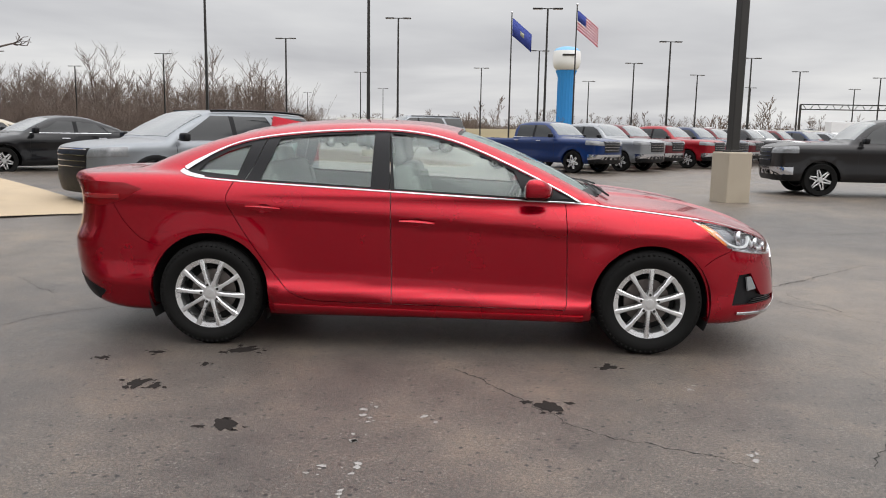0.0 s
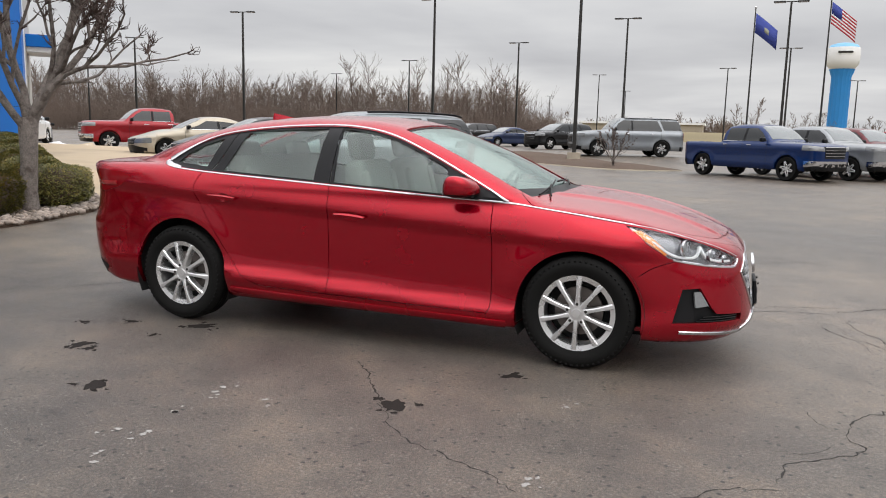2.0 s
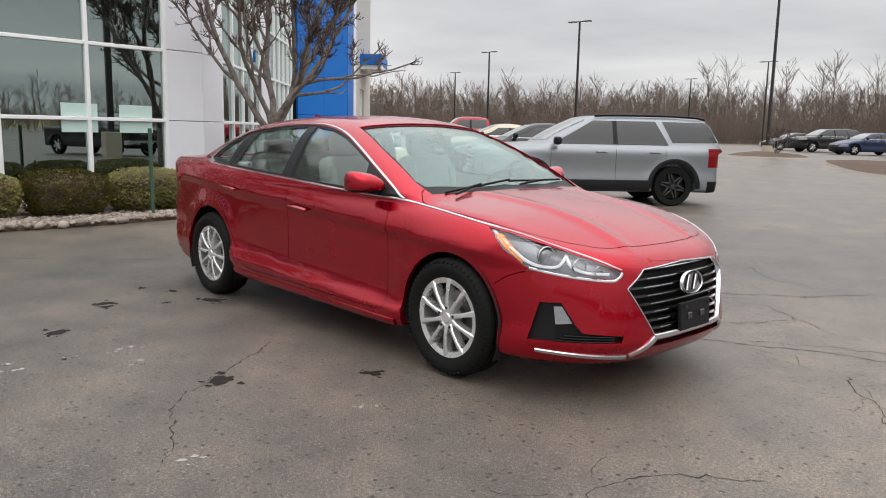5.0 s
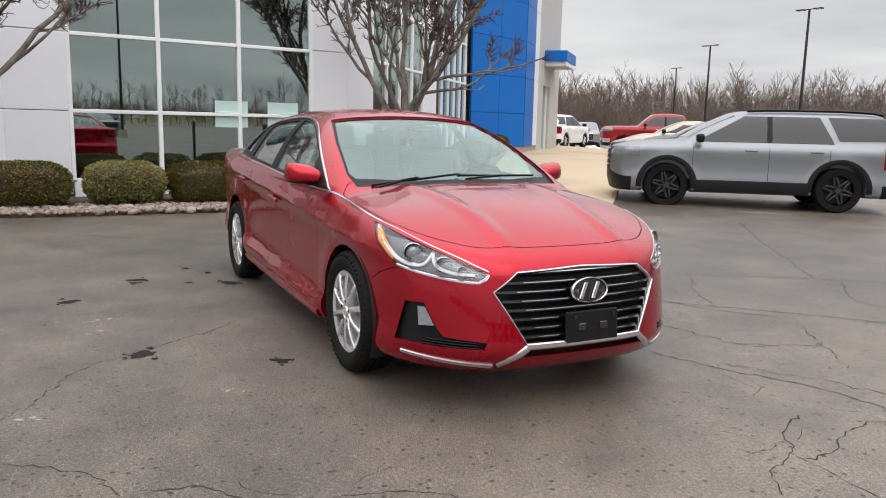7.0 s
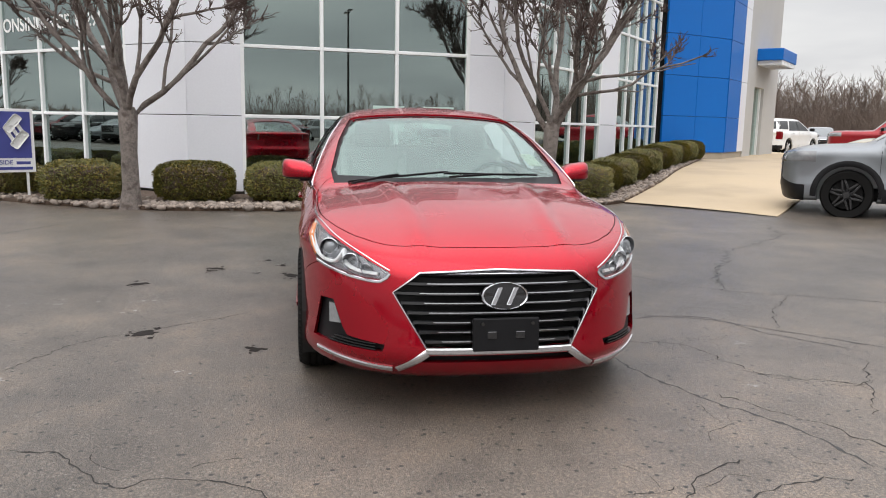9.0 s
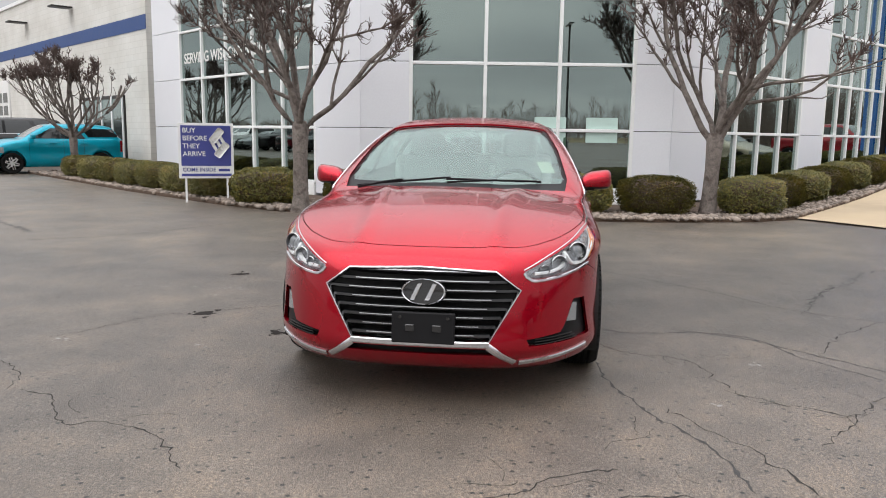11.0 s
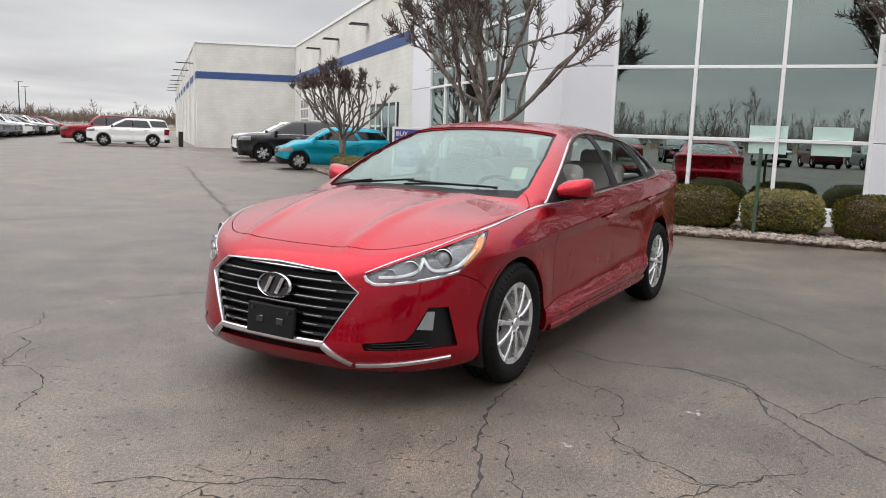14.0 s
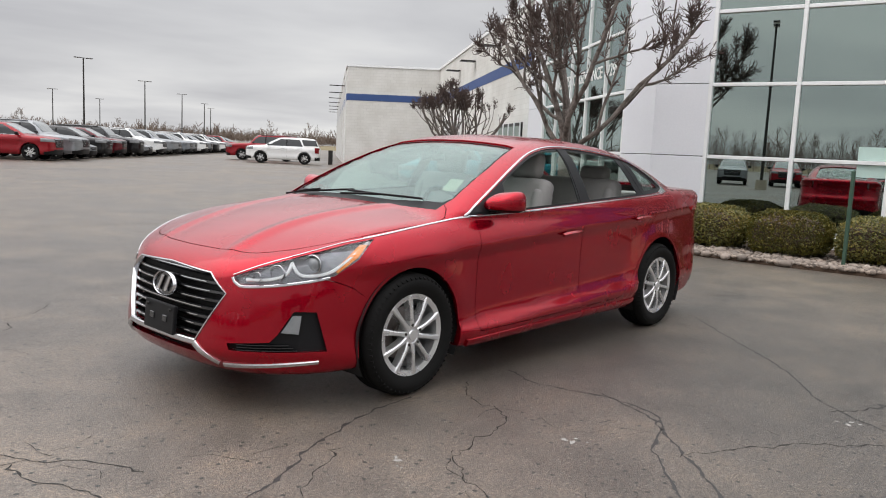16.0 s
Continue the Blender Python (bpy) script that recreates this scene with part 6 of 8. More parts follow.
    patch("rear_window", [(-w + 0.26, P["deck"] + 0.10), (w - 0.26, P["deck"] + 0.10), (w - 0.36, P["top"] - 0.16), (-w + 0.36, P["top"] - 0.16)], front_frame(-1), 0.3, l + 0.5, DARK_GLASS)
    nz = P["nose"]
    tall = 0.42 if kind in ("pickup", "large_suv", "suv") else 0.22
    patch("grille", [(-0.54, nz - 0.02), (0.54, nz - 0.02), (0.50, nz - tall), (-0.50, nz - tall)], front_frame(), 1.2, l + 0.5, BLACK_PLASTIC)
    for k in range(4 if tall > 0.3 else 2):
        z = nz - 0.05 - k * 0.095
        part("grille_bar", strip(S, [(-0.50 + q / 10, z) for q in range(11)], front_frame(), 0.026, 0.020), CHROME, root, "", True)
    patch("lower_bumper", [(-w - 0.1, P["low"] - 0.1), (w + 0.1, P["low"] - 0.1), (w + 0.1, P["low"] + (0.22 if cladding else 0.14)), (0.5, P["low"] + (0.36 if cladding else 0.26)), (-0.5, P["low"] + (0.36 if cladding else 0.26)), (-w - 0.1, P["low"] + (0.22 if cladding else 0.14))], front_frame(), l - 0.42, l + 0.5, BLACK_PLASTIC)
    if kind == "pickup" and bright:
        patch("chrome_bumper", [(-w - 0.1, P["low"] + 0.15), (w + 0.1, P["low"] + 0.15), (w + 0.1, P["low"] + 0.34), (-w - 0.1, P["low"] + 0.34)], front_frame(), l - 0.45, l + 0.5, CHROME)
    patch("rear_bumper", [(-w - 0.1, P["low"] - 0.1), (w + 0.1, P["low"] - 0.1), (w + 0.1, P["low"] + 0.22), (-w - 0.1, P["low"] + 0.22)], front_frame(-1), l - 0.35, l + 0.5, BLACK_PLASTIC)
    if rails:
        for sg in (-1, 1):
            ln = [(P["head"] - 0.15 + (P["tailtop"] + 0.1 - P["head"]) * q / 14, sg * (w - 0.34)) for q in range(15)]
            part("roof_rail", strip(S, ln, top_frame(), 0.035, 0.055, -0.02), BLACK_PLASTIC, root, "", True)
    bm = bmesh.new()
    box(bm, (2 * b + 0.6, 2 * w - 0.5, 0.2), pose(0, 0, P["low"] + 0.12))
    part("underbody", bm, DARK, root)
    return root


WHEELS = {}
PROTO = {}


def park(kind, colour, x, y, heading, label, name=None, z=None, group="", **opt):
    """Park one more vehicle of a kind, with its nose along heading."""
    m = pose(x, y, lie(x, y) if z is None else z, 0, 0, math.degrees(math.atan2(heading[1], heading[0])))
    name = name or {"sedan": "car", "suv": "suv", "large_suv": "suv", "pickup": "pickup_truck", "hatch": "car"}[kind]
    cat = {"pickup": "pickup truck", "suv": "suv", "large_suv": "suv"}.get(kind, "car")
    key = (kind, tuple(sorted((k, str(v)) for k, v in opt.items())))
    pt = PAINT_LIST[colour]
    if key not in PROTO:
        PROTO[key] = (make_vehicle(kind, name, m, pt, label, category=cat, group=group, **opt), pt)
        return PROTO[key][0]
    src, old = PROTO[key]
    c = copy_thing(src, m)
    c["label"] = label
    if group:
        c["group"] = group
    if pt is not old:
        for o in c.children_recursive:
            if o.type == "MESH" and o.data.materials and o.data.materials[0] == old:
                ck = (o.data.name, colour)
                if ck not in RECOLOURED:
                    RECOLOURED[ck] = o.data.copy()
                    RECOLOURED[ck].materials[0] = pt
                o.data = RECOLOURED[ck]
    return c


RECOLOURED = {}
NR, NL = (0.66, 0.75), (0.76, -0.65)
OUT_R = (-0.62, -0.785)
# beside the walk
park("suv", "grey", -5.02, 9.18, OUT_R, "silver-grey suv with black wheels and black arch trim", rims=DARK_ALLOY, cladding=True, rails=True, bright=False, fine=1.5)
park("sedan", "black", -10.7, 14.1, OUT_R, "glossy black saloon with silver wheels", z=0.20)
park("sedan", "beige", -15.2, 17.4, OUT_R, "pale beige saloon parked in a row", z=0.22)
park("pickup", "red", -22.9, 23.6, OUT_R, "bright red crew-cab pickup truck", z=0.20)
park("suv", "white", -29.2, 22.1, (-0.55, 0.83), "white suv far off by the entrance")
park("suv", "silver", -36.4, 29.3, (0.78, -0.62), "silver suv facing out far down the lot")
# row of trucks in front of the flags
ROW = [("blue", "dark blue crew-cab pickup truck in a row"), ("silver", "silver-grey pickup truck in a row"), ("maroon", "maroon pickup truck in a row"), ("red", "bright red pickup truck in a row"), ("navy", "navy pickup truck in a row"),
       ("maroon", "dark red pickup truck in a row"), ("charcoal", "charcoal pickup truck in a row"), ("white", "white pickup truck in a row"), ("maroon", "maroon pickup truck in a row"), ("navy", "navy pickup truck in a row"),
       ("red", "red pickup truck in a row"), ("silver", "silver pickup truck in a row"), ("white", "white pickup truck in a row"), ("charcoal", "charcoal pickup truck in a row")]
for k, (c, lab) in enumerate(ROW):
    jit = 0.25 * math.sin(k * 2.3)
    fx, fy = 4.1 + 0.66 * 2.95 * k + jit, 22.9 + 0.75 * 2.95 * k - jit
    park("pickup", c, fx - 1.82 * 0.75 + 0.6, fy + 1.82 * 0.66 + 0.7, (0.75 + 0.01 * jit, -0.66), lab, group="row of pickup trucks")
park("pickup", "charcoal", 10.75, 14.2, (-0.985, 0.10), "charcoal pickup truck with chrome grille standing in the lane")
park("large_suv", "grey", -2.76, 34.9, (-0.92, -0.39), "grey full-size suv with chrome window trim", rails=True)
park("suv", "black", -8.6, 46.6, (-0.62, -0.785), "black suv with a dark grille")
park("sedan", "navy", -13.6, 51.5, (-0.62, -0.785), "dark blue car in a back row")
park("suv", "charcoal", -18.2, 56.5, (-0.62, -0.785), "dark grey suv in a back row")
park("sedan", "charcoal", -22.5, 61.0, (-0.62, -0.785), "dark grey car in a back row")
# by the workshop
park("hatch", "teal", -16.55, -14.85, (0.72, -0.69), "bright teal five-door hatchback with dark wheels", bright=False)
park("suv", "charcoal", -19.8, -19.4, (0.72, -0.69), "dark grey suv beside the teal hatchback")
park("suv", "white", -22.6, -22.6, (0.72, -0.69), "white suv parked by the workshop")
park("suv", "white", -26.9, -39.6, (0.77, -0.63), "white suv with dark lettering panels by the workshop corner")
park("large_suv", "red", -29.5, -45.5, (0.77, -0.63), "red suv parked behind the white one", rails=True)
COLS = ["red", "silver", "grey", "charcoal", "maroon", "black", "silver", "white", "white", "silver", "black", "grey", "silver", "white", "charcoal", "grey", "black", "white", "silver", "charcoal", "black", "red", "white", "grey"]
rnd = random.Random(5)
for k, c in enumerate(COLS):
    kd = ["suv", "large_suv", "sedan", "suv"][k % 4] if k not in (7,) else "large_suv"
    x, y = -8.8 - 0.65 * 2.75 * k, -36.5 - 0.76 * 2.75 * k
    opt = {"rails": True} if kd == "large_suv" else {}
    park(kd, c, x + rnd.uniform(-0.2, 0.2), y, (-0.76, 0.65), {"suv": c + " suv in the long row across the lot", "large_suv": c + " full-size suv in the long row across the lot", "sedan": c + " car in the long row across the lot"}[kd], group="long row of stock cars", **opt)

for k, c in enumerate(["white", "charcoal", "silver", "red", "black", "grey", "white", "maroon", "silver"]):
    park("suv", c, 33.0 + 0.6 * k, -14.0 + 3.3 * k, (-1.0, 0.12), c + " suv in a row facing the showroom", group="row facing the showroom")


# ---- trees, hedges, stones ----
def grow(verts, faces, p, d, length, r0, r1, rnd, sides, bend=0.25, up=0.1, seg=5):
    """One wandering limb; returns its points and their directions."""
    pts, rad, dirs = [p.copy()], [r0], [d.copy()]
    for i in range(seg):
        d = (d + Vector((rnd.uniform(-1, 1), rnd.uniform(-1, 1), rnd.uniform(-1, 1))) * bend * 0.4 + Vector((0, 0, up * 0.4))).normalized()
        p = p + d * (length / seg)
        pts.append(p.copy()); dirs.append(d.copy())
        rad.append(r0 + (r1 - r0) * (i + 1) / seg)
    tube(verts, faces, pts, rad, sides)
    return pts, dirs


def side_way(d, ang, az):
    a = d.orthogonal().normalized()
    b = d.cross(a)
    return (d * math.cos(ang) + (a * math.cos(az) + b * math.sin(az)) * math.sin(ang)).normalized()


def pollard(name, x, y, fork, height, width, seed, trunk_r, limbs, label, low=0.12, spurs=5, lean=None, depth=2, bare=0.36):
    """A bare, hard-pruned tree: short trunk, limbs spreading like a vase and short spurs crowding the upper wood."""
    rnd = random.Random(seed)
    root = thing(name, pose(x, y, lie(x, y) + 0.03), label, "tree")
    tv, tf, bv, bf, wv, wf = [], [], [], [], [], []
    top = Vector((0.05 * rnd.uniform(-1, 1), 0.05 * rnd.uniform(-1, 1), fork))
    tube(tv, tf, [Vector((0, 0, -0.1)), Vector((0.01, 0, 0.06)), Vector((0.02, 0.01, 0.3)), top * 0.6 + Vector((0.02, 0, 0)), top, top + Vector((0, 0, 0.10))], [trunk_r * 1.7, trunk_r * 1.3, trunk_r * 1.03, trunk_r * 0.97, trunk_r * 1.15, trunk_r * 0.8], 12)
    full = height - fork

    def shoots(p, d, n, size):
        for _ in range(n):
            d4 = side_way(d, rnd.uniform(0.35, 1.2), rnd.uniform(0, 6.28))
            q, e = grow(wv, wf, p, d4, size * rnd.uniform(0.5, 1.5), 0.0095, 0.005, rnd, 3, 1.0, 0.5, 3)
            for _ in range(2):
                i = rnd.randint(1, 3)
                grow(wv, wf, q[i], side_way(e[i], rnd.uniform(0.4, 1.0), rnd.uniform(0, 6.28)), size * rnd.uniform(0.3, 0.6), 0.006, 0.004, rnd, 3, 0.6, 0.4, 2)

    def branch(p, d, length, r, level):
        seg = 9 if level == 0 else 6
        pts, dirs = grow(bv, bf, p, d, length, r, r * (0.48 if level == 0 else 0.40), rnd, 8 if level == 0 else 5, 0.62 if level == 0 else 0.75, 0.30 if level == 0 else 0.26, seg)
        for i in range(2, seg + 1):
            if pts[i].z > fork + full * (bare if level else bare + 0.09):
                shoots(pts[i], dirs[i], spurs + 1 if level else 3, 0.15 * height / 4)
        if level < depth:
            for i in ((2, 3, 5, 6, 8) if level == 0 else (2, 4)):
                if rnd.random() < 0.9:
                    d2 = side_way(dirs[i], rnd.uniform(0.35, 0.75), rnd.uniform(0, 6.28))
                    d2.z = max(d2.z, 0.15)
                    rest = length * (1 - i / seg)
                    branch(pts[i], d2.normalized(), max(0.35, rest * rnd.uniform(0.8, 1.15)) * (1.0 if level == 0 else 0.9), r * (1 - 0.5 * i / seg) * 0.66, level + 1)
    az0 = rnd.uniform(0, 6.28)
    reach = math.atan2(width / 2, full)
    for k in range(limbs):
        az = az0 + 2 * math.pi * k / limbs + rnd.uniform(-0.25, 0.25)
        tilt = reach * (rnd.uniform(1.15, 1.55) if k % 3 else rnd.uniform(low, 0.7))
        d = Vector((math.sin(tilt) * math.cos(az), math.sin(tilt) * math.sin(az), math.cos(tilt)))
        ln = full * rnd.uniform(0.90, 1.04)
        branch(top + Vector((0, 0, rnd.uniform(-0.20, 0.04))) + d * 0.02, d, ln, trunk_r * rnd.uniform(0.38, 0.54), 0)
    if lean:
        d = Vector(lean).normalized()
        branch(top - Vector((0, 0, 0.15)), d, full * 0.95, trunk_r * 0.62, 0)
    link_mesh("trunk", tv, tf, BARK, root, True)
    link_mesh("limb_crown", bv, bf, BARK, root, True)
    link_mesh("twig_crown", wv, wf, TWIG, root, False)
    return root


pollard("tree", -6.62, -3.52, 1.4, 4.3, 4.6, 11, 0.122, 6, "bare pruned tree with grey flaking bark in the bed")
pollard("tree", -7.58, 3.32, 1.3, 4.4, 4.2, 23, 0.120, 5, "bare pruned tree with a long leaning limb in the bed", lean=(0.15, 0.55, 0.75))
pollard("tree", -14.1, -12.45, 1.2, 3.5, 4.6, 37, 0.10, 10, "bare umbrella-shaped pruned tree near the workshop", low=0.75, spurs=6, bare=0.60)
pollard("tree", -2.2, 26.9, 0.35, 1.6, 1.6, 41, 0.05, 6, "small bare weeping shrub on the island", depth=1)
pollard("tree", -12.6, 35.5, 0.3, 1.5, 1.5, 43, 0.05, 6, "small bare shrub on the far island", depth=1)


def foliage_mat():
    m, N, L = node_mat("box_leaves")
    out, b = N.new("ShaderNodeOutputMaterial"), N.new("ShaderNodeBsdfPrincipled")
    L.new(b.outputs[0], out.inputs[0])
    ge, tc, nz = N.new("ShaderNodeNewGeometry"), N.new("ShaderNodeTexCoord"), N.new("ShaderNodeTexNoise")
    nz.inputs["Scale"].default_value = 3.0
    L.new(tc.outputs["Object"], nz.inputs["Vector"])
    ad = N.new("ShaderNodeMath"); ad.operation = "MULTIPLY_ADD"; ad.inputs[1].default_value = 0.45
    L.new(ge.outputs["Random Per Island"], ad.inputs[0])
    h = N.new("ShaderNodeMath"); h.operation = "MULTIPLY"; h.inputs[1].default_value = 0.6
    L.new(nz.outputs["Fac"], h.inputs[0]); L.new(h.outputs[0], ad.inputs[2])
    r = ramp_node(N, [(0.15, (0.026, 0.032, 0.006)), (0.45, (0.090, 0.090, 0.014)), (0.7, (0.19, 0.155, 0.026)), (0.9, (0.29, 0.175, 0.036))])
    L.new(ad.outputs[0], r.inputs[0]); L.new(r.outputs[0], b.inputs["Base Color"])
    b.inputs["Roughness"].default_value = 0.55
    return m


LEAF = foliage_mat()
HEDGE_MESH = {}


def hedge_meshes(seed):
    """A clipped mound: a solid twig-coloured core, dark for the shade inside, and a coat of small leaves with an uneven
    surface.
    """
    if seed in HEDGE_MESH:
        return HEDGE_MESH[seed]
    rnd = random.Random(seed)
    bm = bmesh.new()
    bmesh.ops.create_icosphere(bm, subdivisions=4, radius=1.0)

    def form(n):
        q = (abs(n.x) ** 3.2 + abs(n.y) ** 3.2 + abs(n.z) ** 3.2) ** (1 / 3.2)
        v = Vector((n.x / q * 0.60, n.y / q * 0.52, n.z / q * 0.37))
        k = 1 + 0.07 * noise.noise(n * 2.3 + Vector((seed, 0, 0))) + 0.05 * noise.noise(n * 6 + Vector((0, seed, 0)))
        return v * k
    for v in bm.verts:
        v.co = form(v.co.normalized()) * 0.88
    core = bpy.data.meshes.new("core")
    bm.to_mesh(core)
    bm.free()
    # dark twig colour on the solid core stands in for shade between leaves
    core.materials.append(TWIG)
    verts, faces = [], []
    for i in range(13000):
        z = rnd.uniform(-0.75, 1)
        a = rnd.uniform(0, 6.2832)
        s = math.sqrt(1 - z * z)
        n = Vector((s * math.cos(a), s * math.sin(a), z))
        p = form(n) * (rnd.uniform(0.88, 1.03) + 0.035 * noise.noise(n * 13 + Vector((seed, seed, 0))))
        t = Vector((rnd.uniform(-1, 1), rnd.uniform(-1, 1), rnd.uniform(-1, 1))).normalized()
        u = (n * 0.5 + t).normalized()
        w = u.orthogonal().normalized()
        sz = rnd.uniform(0.013, 0.026)
        bse = len(verts)
        verts += [p - u * sz, p + w * sz * 0.5, p + u * sz, p - w * sz * 0.5]
        faces.append((bse, bse + 1, bse + 2, bse + 3))
    me = bpy.data.meshes.new("leaves")
    me.from_pydata([tuple(v) for v in verts], [], faces)
    me.materials.append(LEAF)
    HEDGE_MESH[seed] = (core, me)
    return HEDGE_MESH[seed]


def hedge(x, y, seed, sx=1.0, sz=1.0, rot=0.0):
    root = thing("hedge", pose(x, y, lie(x, y) + 0.05 + 0.36 * sz, 0, 0, rot), "clipped olive-green box bush turning brown", "bush", "box bushes along the showroom")
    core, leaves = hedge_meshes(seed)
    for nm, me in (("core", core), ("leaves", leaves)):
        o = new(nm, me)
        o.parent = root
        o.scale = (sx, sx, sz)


# before the middle windows, then along both wings
for k, (x, y, s) in enumerate([(-7.55, -4.45, 1.05), (-7.5, -2.70, 1.1), (-7.5, -1.32, 1.0), (-7.5, -0.10, 1.0), (-7.55, 1.12, 1.0), (-7.6, 2.45, 1.08), (-7.75, 4.05, 0.9)]):
    hedge(x, y, 1 + k % 3, s * 0.95, 0.88, 90 + 180 * (k % 2) + 3 * k)
for k in range(9):
    hedge(-8.9 - 0.79 * 1.25 * k, 4.75 + 0.60 * 1.25 * k, 1 + (k + 1) % 3, 0.92, 0.82, -37 + 180 * (k % 2))
for k in range(7):
    hedge(-8.75 - 0.64 * 1.32 * k, -6.0 - 0.77 * 1.32 * k, 1 + k % 3, 0.90, 0.80, 50 + 180 * (k % 2))


# stones along the bed's edge: the nearest ones singly, the others in one sheet
def stone_mesh(seed):
    rnd = random.Random(seed)
    bm = bmesh.new()
    bmesh.ops.create_icosphere(bm, subdivisions=1, radius=1.0)
    for v in bm.verts:
        n = v.co.normalized()
        v.co = Vector((n.x * 1.0, n.y * 0.78, n.z * 0.55)) * (1 + 0.22 * noise.noise(n * 1.4 + Vector((seed * 3.1, 0, 0))))
    me = bpy.data.meshes.new("stone")
    bm.to_mesh(me)
    bm.free()
    me.materials.append(STONE)
    me.shade_smooth()
    return me


def along(line, n):
    """Even points along a plan line, with the way along it."""
    P = [Vector(p) for p in line]
    lens = [(b - a).length for a, b in zip(P, P[1:])]
    tot = sum(lens)
    out = []
    for i in range(n):
        s = tot * (i + 0.5) / n
        for a, b, q in zip(P, P[1:], lens):
            if s <= q:
                out.append((a + (b - a) * (s / q), (b - a).normalized())); break
            s -= q
    return out


def build_stones():
    rnd = random.Random(9)
    kinds = [stone_mesh(i) for i in range(8)]
    root = thing("stone_edging", Matrix(), "rounded tan and grey river stones along the bed", "stones", kind="structure")
    near = BED_OUT[2:9]
    rows = along(near, 145)
    for i, (p, d) in enumerate(rows):
        inn = Vector((-d.y, d.x))
        for j in range(2):
            q = p + inn * (0.07 + j * 0.24 + rnd.uniform(-0.13, 0.13))
            o = new("stone", kinds[rnd.randrange(8)])
            o.parent = root
            s = 0.035 + 0.07 * rnd.random() ** 2
            o.matrix_local = Matrix.Translation((q.x, q.y, lie(q.x, q.y) + 0.05 + 0.02 * j)) @ Euler((rnd.uniform(-0.4, 0.4), rnd.uniform(-0.4, 0.4), rnd.uniform(0, 6.28))).to_matrix().to_4x4() @ Matrix.Diagonal((s, s, s, 1))
    verts, faces = [], []
    cache = [([v.co.copy() for v in k.vertices], [tuple(p.vertices) for p in k.polygons]) for k in kinds]

    def put(q, s, z):
        co, fc = cache[rnd.randrange(8)]
        R = Euler((rnd.uniform(-0.5, 0.5), rnd.uniform(-0.5, 0.5), rnd.uniform(0, 6.28))).to_matrix() * s
        b = len(verts)
        verts.extend((R @ c) + Vector((q.x, q.y, lie(q.x, q.y) + z)) for c in co)
        faces.extend(tuple(b + i for i in f) for f in fc)
    for p, d in along(near, 3200):
        inn = Vector((-d.y, d.x))
        put(p + inn * (abs(rnd.gauss(0.0, 0.50)) - 0.03), rnd.uniform(0.018, 0.058), 0.062)
    for part_line, n in ((BED_OUT[0:3], 900), (BED_OUT[8:11], 1700)):
        for p, d in along(part_line, n):
            inn = Vector((-d.y, d.x))
            put(p + inn * (abs(rnd.gauss(0, 0.42))), rnd.uniform(0.025, 0.078), 0.06)
    ob = link_mesh("stone_bed", verts, faces, STONE_LOOSE, None, True)
    tagged(ob, "loose tan and grey river stones in the bed", "stones", kind="stuff")


def island_stone():
    m = surface("loose_stone", (0.205, 0.165, 0.135), 0.75, 0, 0.2, 3, 50, 0.3, 0.004)
    N, L = m.node_tree.nodes, m.node_tree.links
    b = [n for n in N if n.type == "BSDF_PRINCIPLED"][0]
    src = b.inputs["Base Color"].links[0].from_socket
    ge, hs, mr = N.new("ShaderNodeNewGeometry"), N.new("ShaderNodeHueSaturation"), N.new("ShaderNodeMapRange")
    mr.inputs[3].default_value, mr.inputs[4].default_value = 0.5, 1.5
    L.new(ge.outputs["Random Per Island"], mr.inputs[0]); L.new(mr.outputs[0], hs.inputs["Value"]); L.new(src, hs.inputs["Color"]); L.new(hs.outputs[0], b.inputs["Base Color"])
    return m


STONE_LOOSE = island_stone()


# ---- bare woods behind the lot ----
def wood_template(seed, branches, bushy, twigs, thick):
    """One leafless tree of height 1, as arrays."""
    rnd = random.Random(seed)
    verts, faces = [], []
    lean = Vector((rnd.uniform(-0.08, 0.08), rnd.uniform(-0.08, 0.08), 1)).normalized()
    r = 0.010
    if not bushy:
        tube(verts, faces, [Vector((0, 0, -0.05)), lean * 0.5, lean * 0.97], [r, r * 0.6, 0.002], 4)
    for k in range(branches):
        t = rnd.uniform(0.0, 0.25) if bushy else rnd.uniform(0.15, 0.95)
        p = lean * t + (Vector((rnd.uniform(-0.3, 0.3), rnd.uniform(-0.3, 0.3), 0)) if bushy else Vector())
        a, el = rnd.uniform(0, 6.28), rnd.uniform(0.55, 1.30)
        d = Vector((math.cos(a) * math.cos(el), math.sin(a) * math.cos(el), math.sin(el)))
        ln = rnd.uniform(0.5, 0.9) if bushy else rnd.uniform(0.20, 0.40) * (1.0 - t * 0.35)
        q = p + d * ln * 0.5
        d2 = (d + Vector((rnd.uniform(-0.4, 0.4), rnd.uniform(-0.4, 0.4), 0.35))).normalized()
        tube(verts, faces, [p, q, q + d2 * ln * 0.5], [r * 0.36, r * 0.25, 0.0016], 3)
        for _ in range(twigs):
            d3 = (d2 + Vector((rnd.uniform(-0.9, 0.9), rnd.uniform(-0.9, 0.9), rnd.uniform(-0.1, 0.8)))).normalized()
            s0 = q + d2 * ln * rnd.uniform(-0.2, 0.45)
            tube(verts, faces, [s0, s0 + d3 * ln * rnd.uniform(0.25, 0.5)], [thick, thick * 0.6], 3)
    return np.array([v[:] for v in verts]), np.array([f for f in faces], np.int32)


WOOD_KINDS = {}
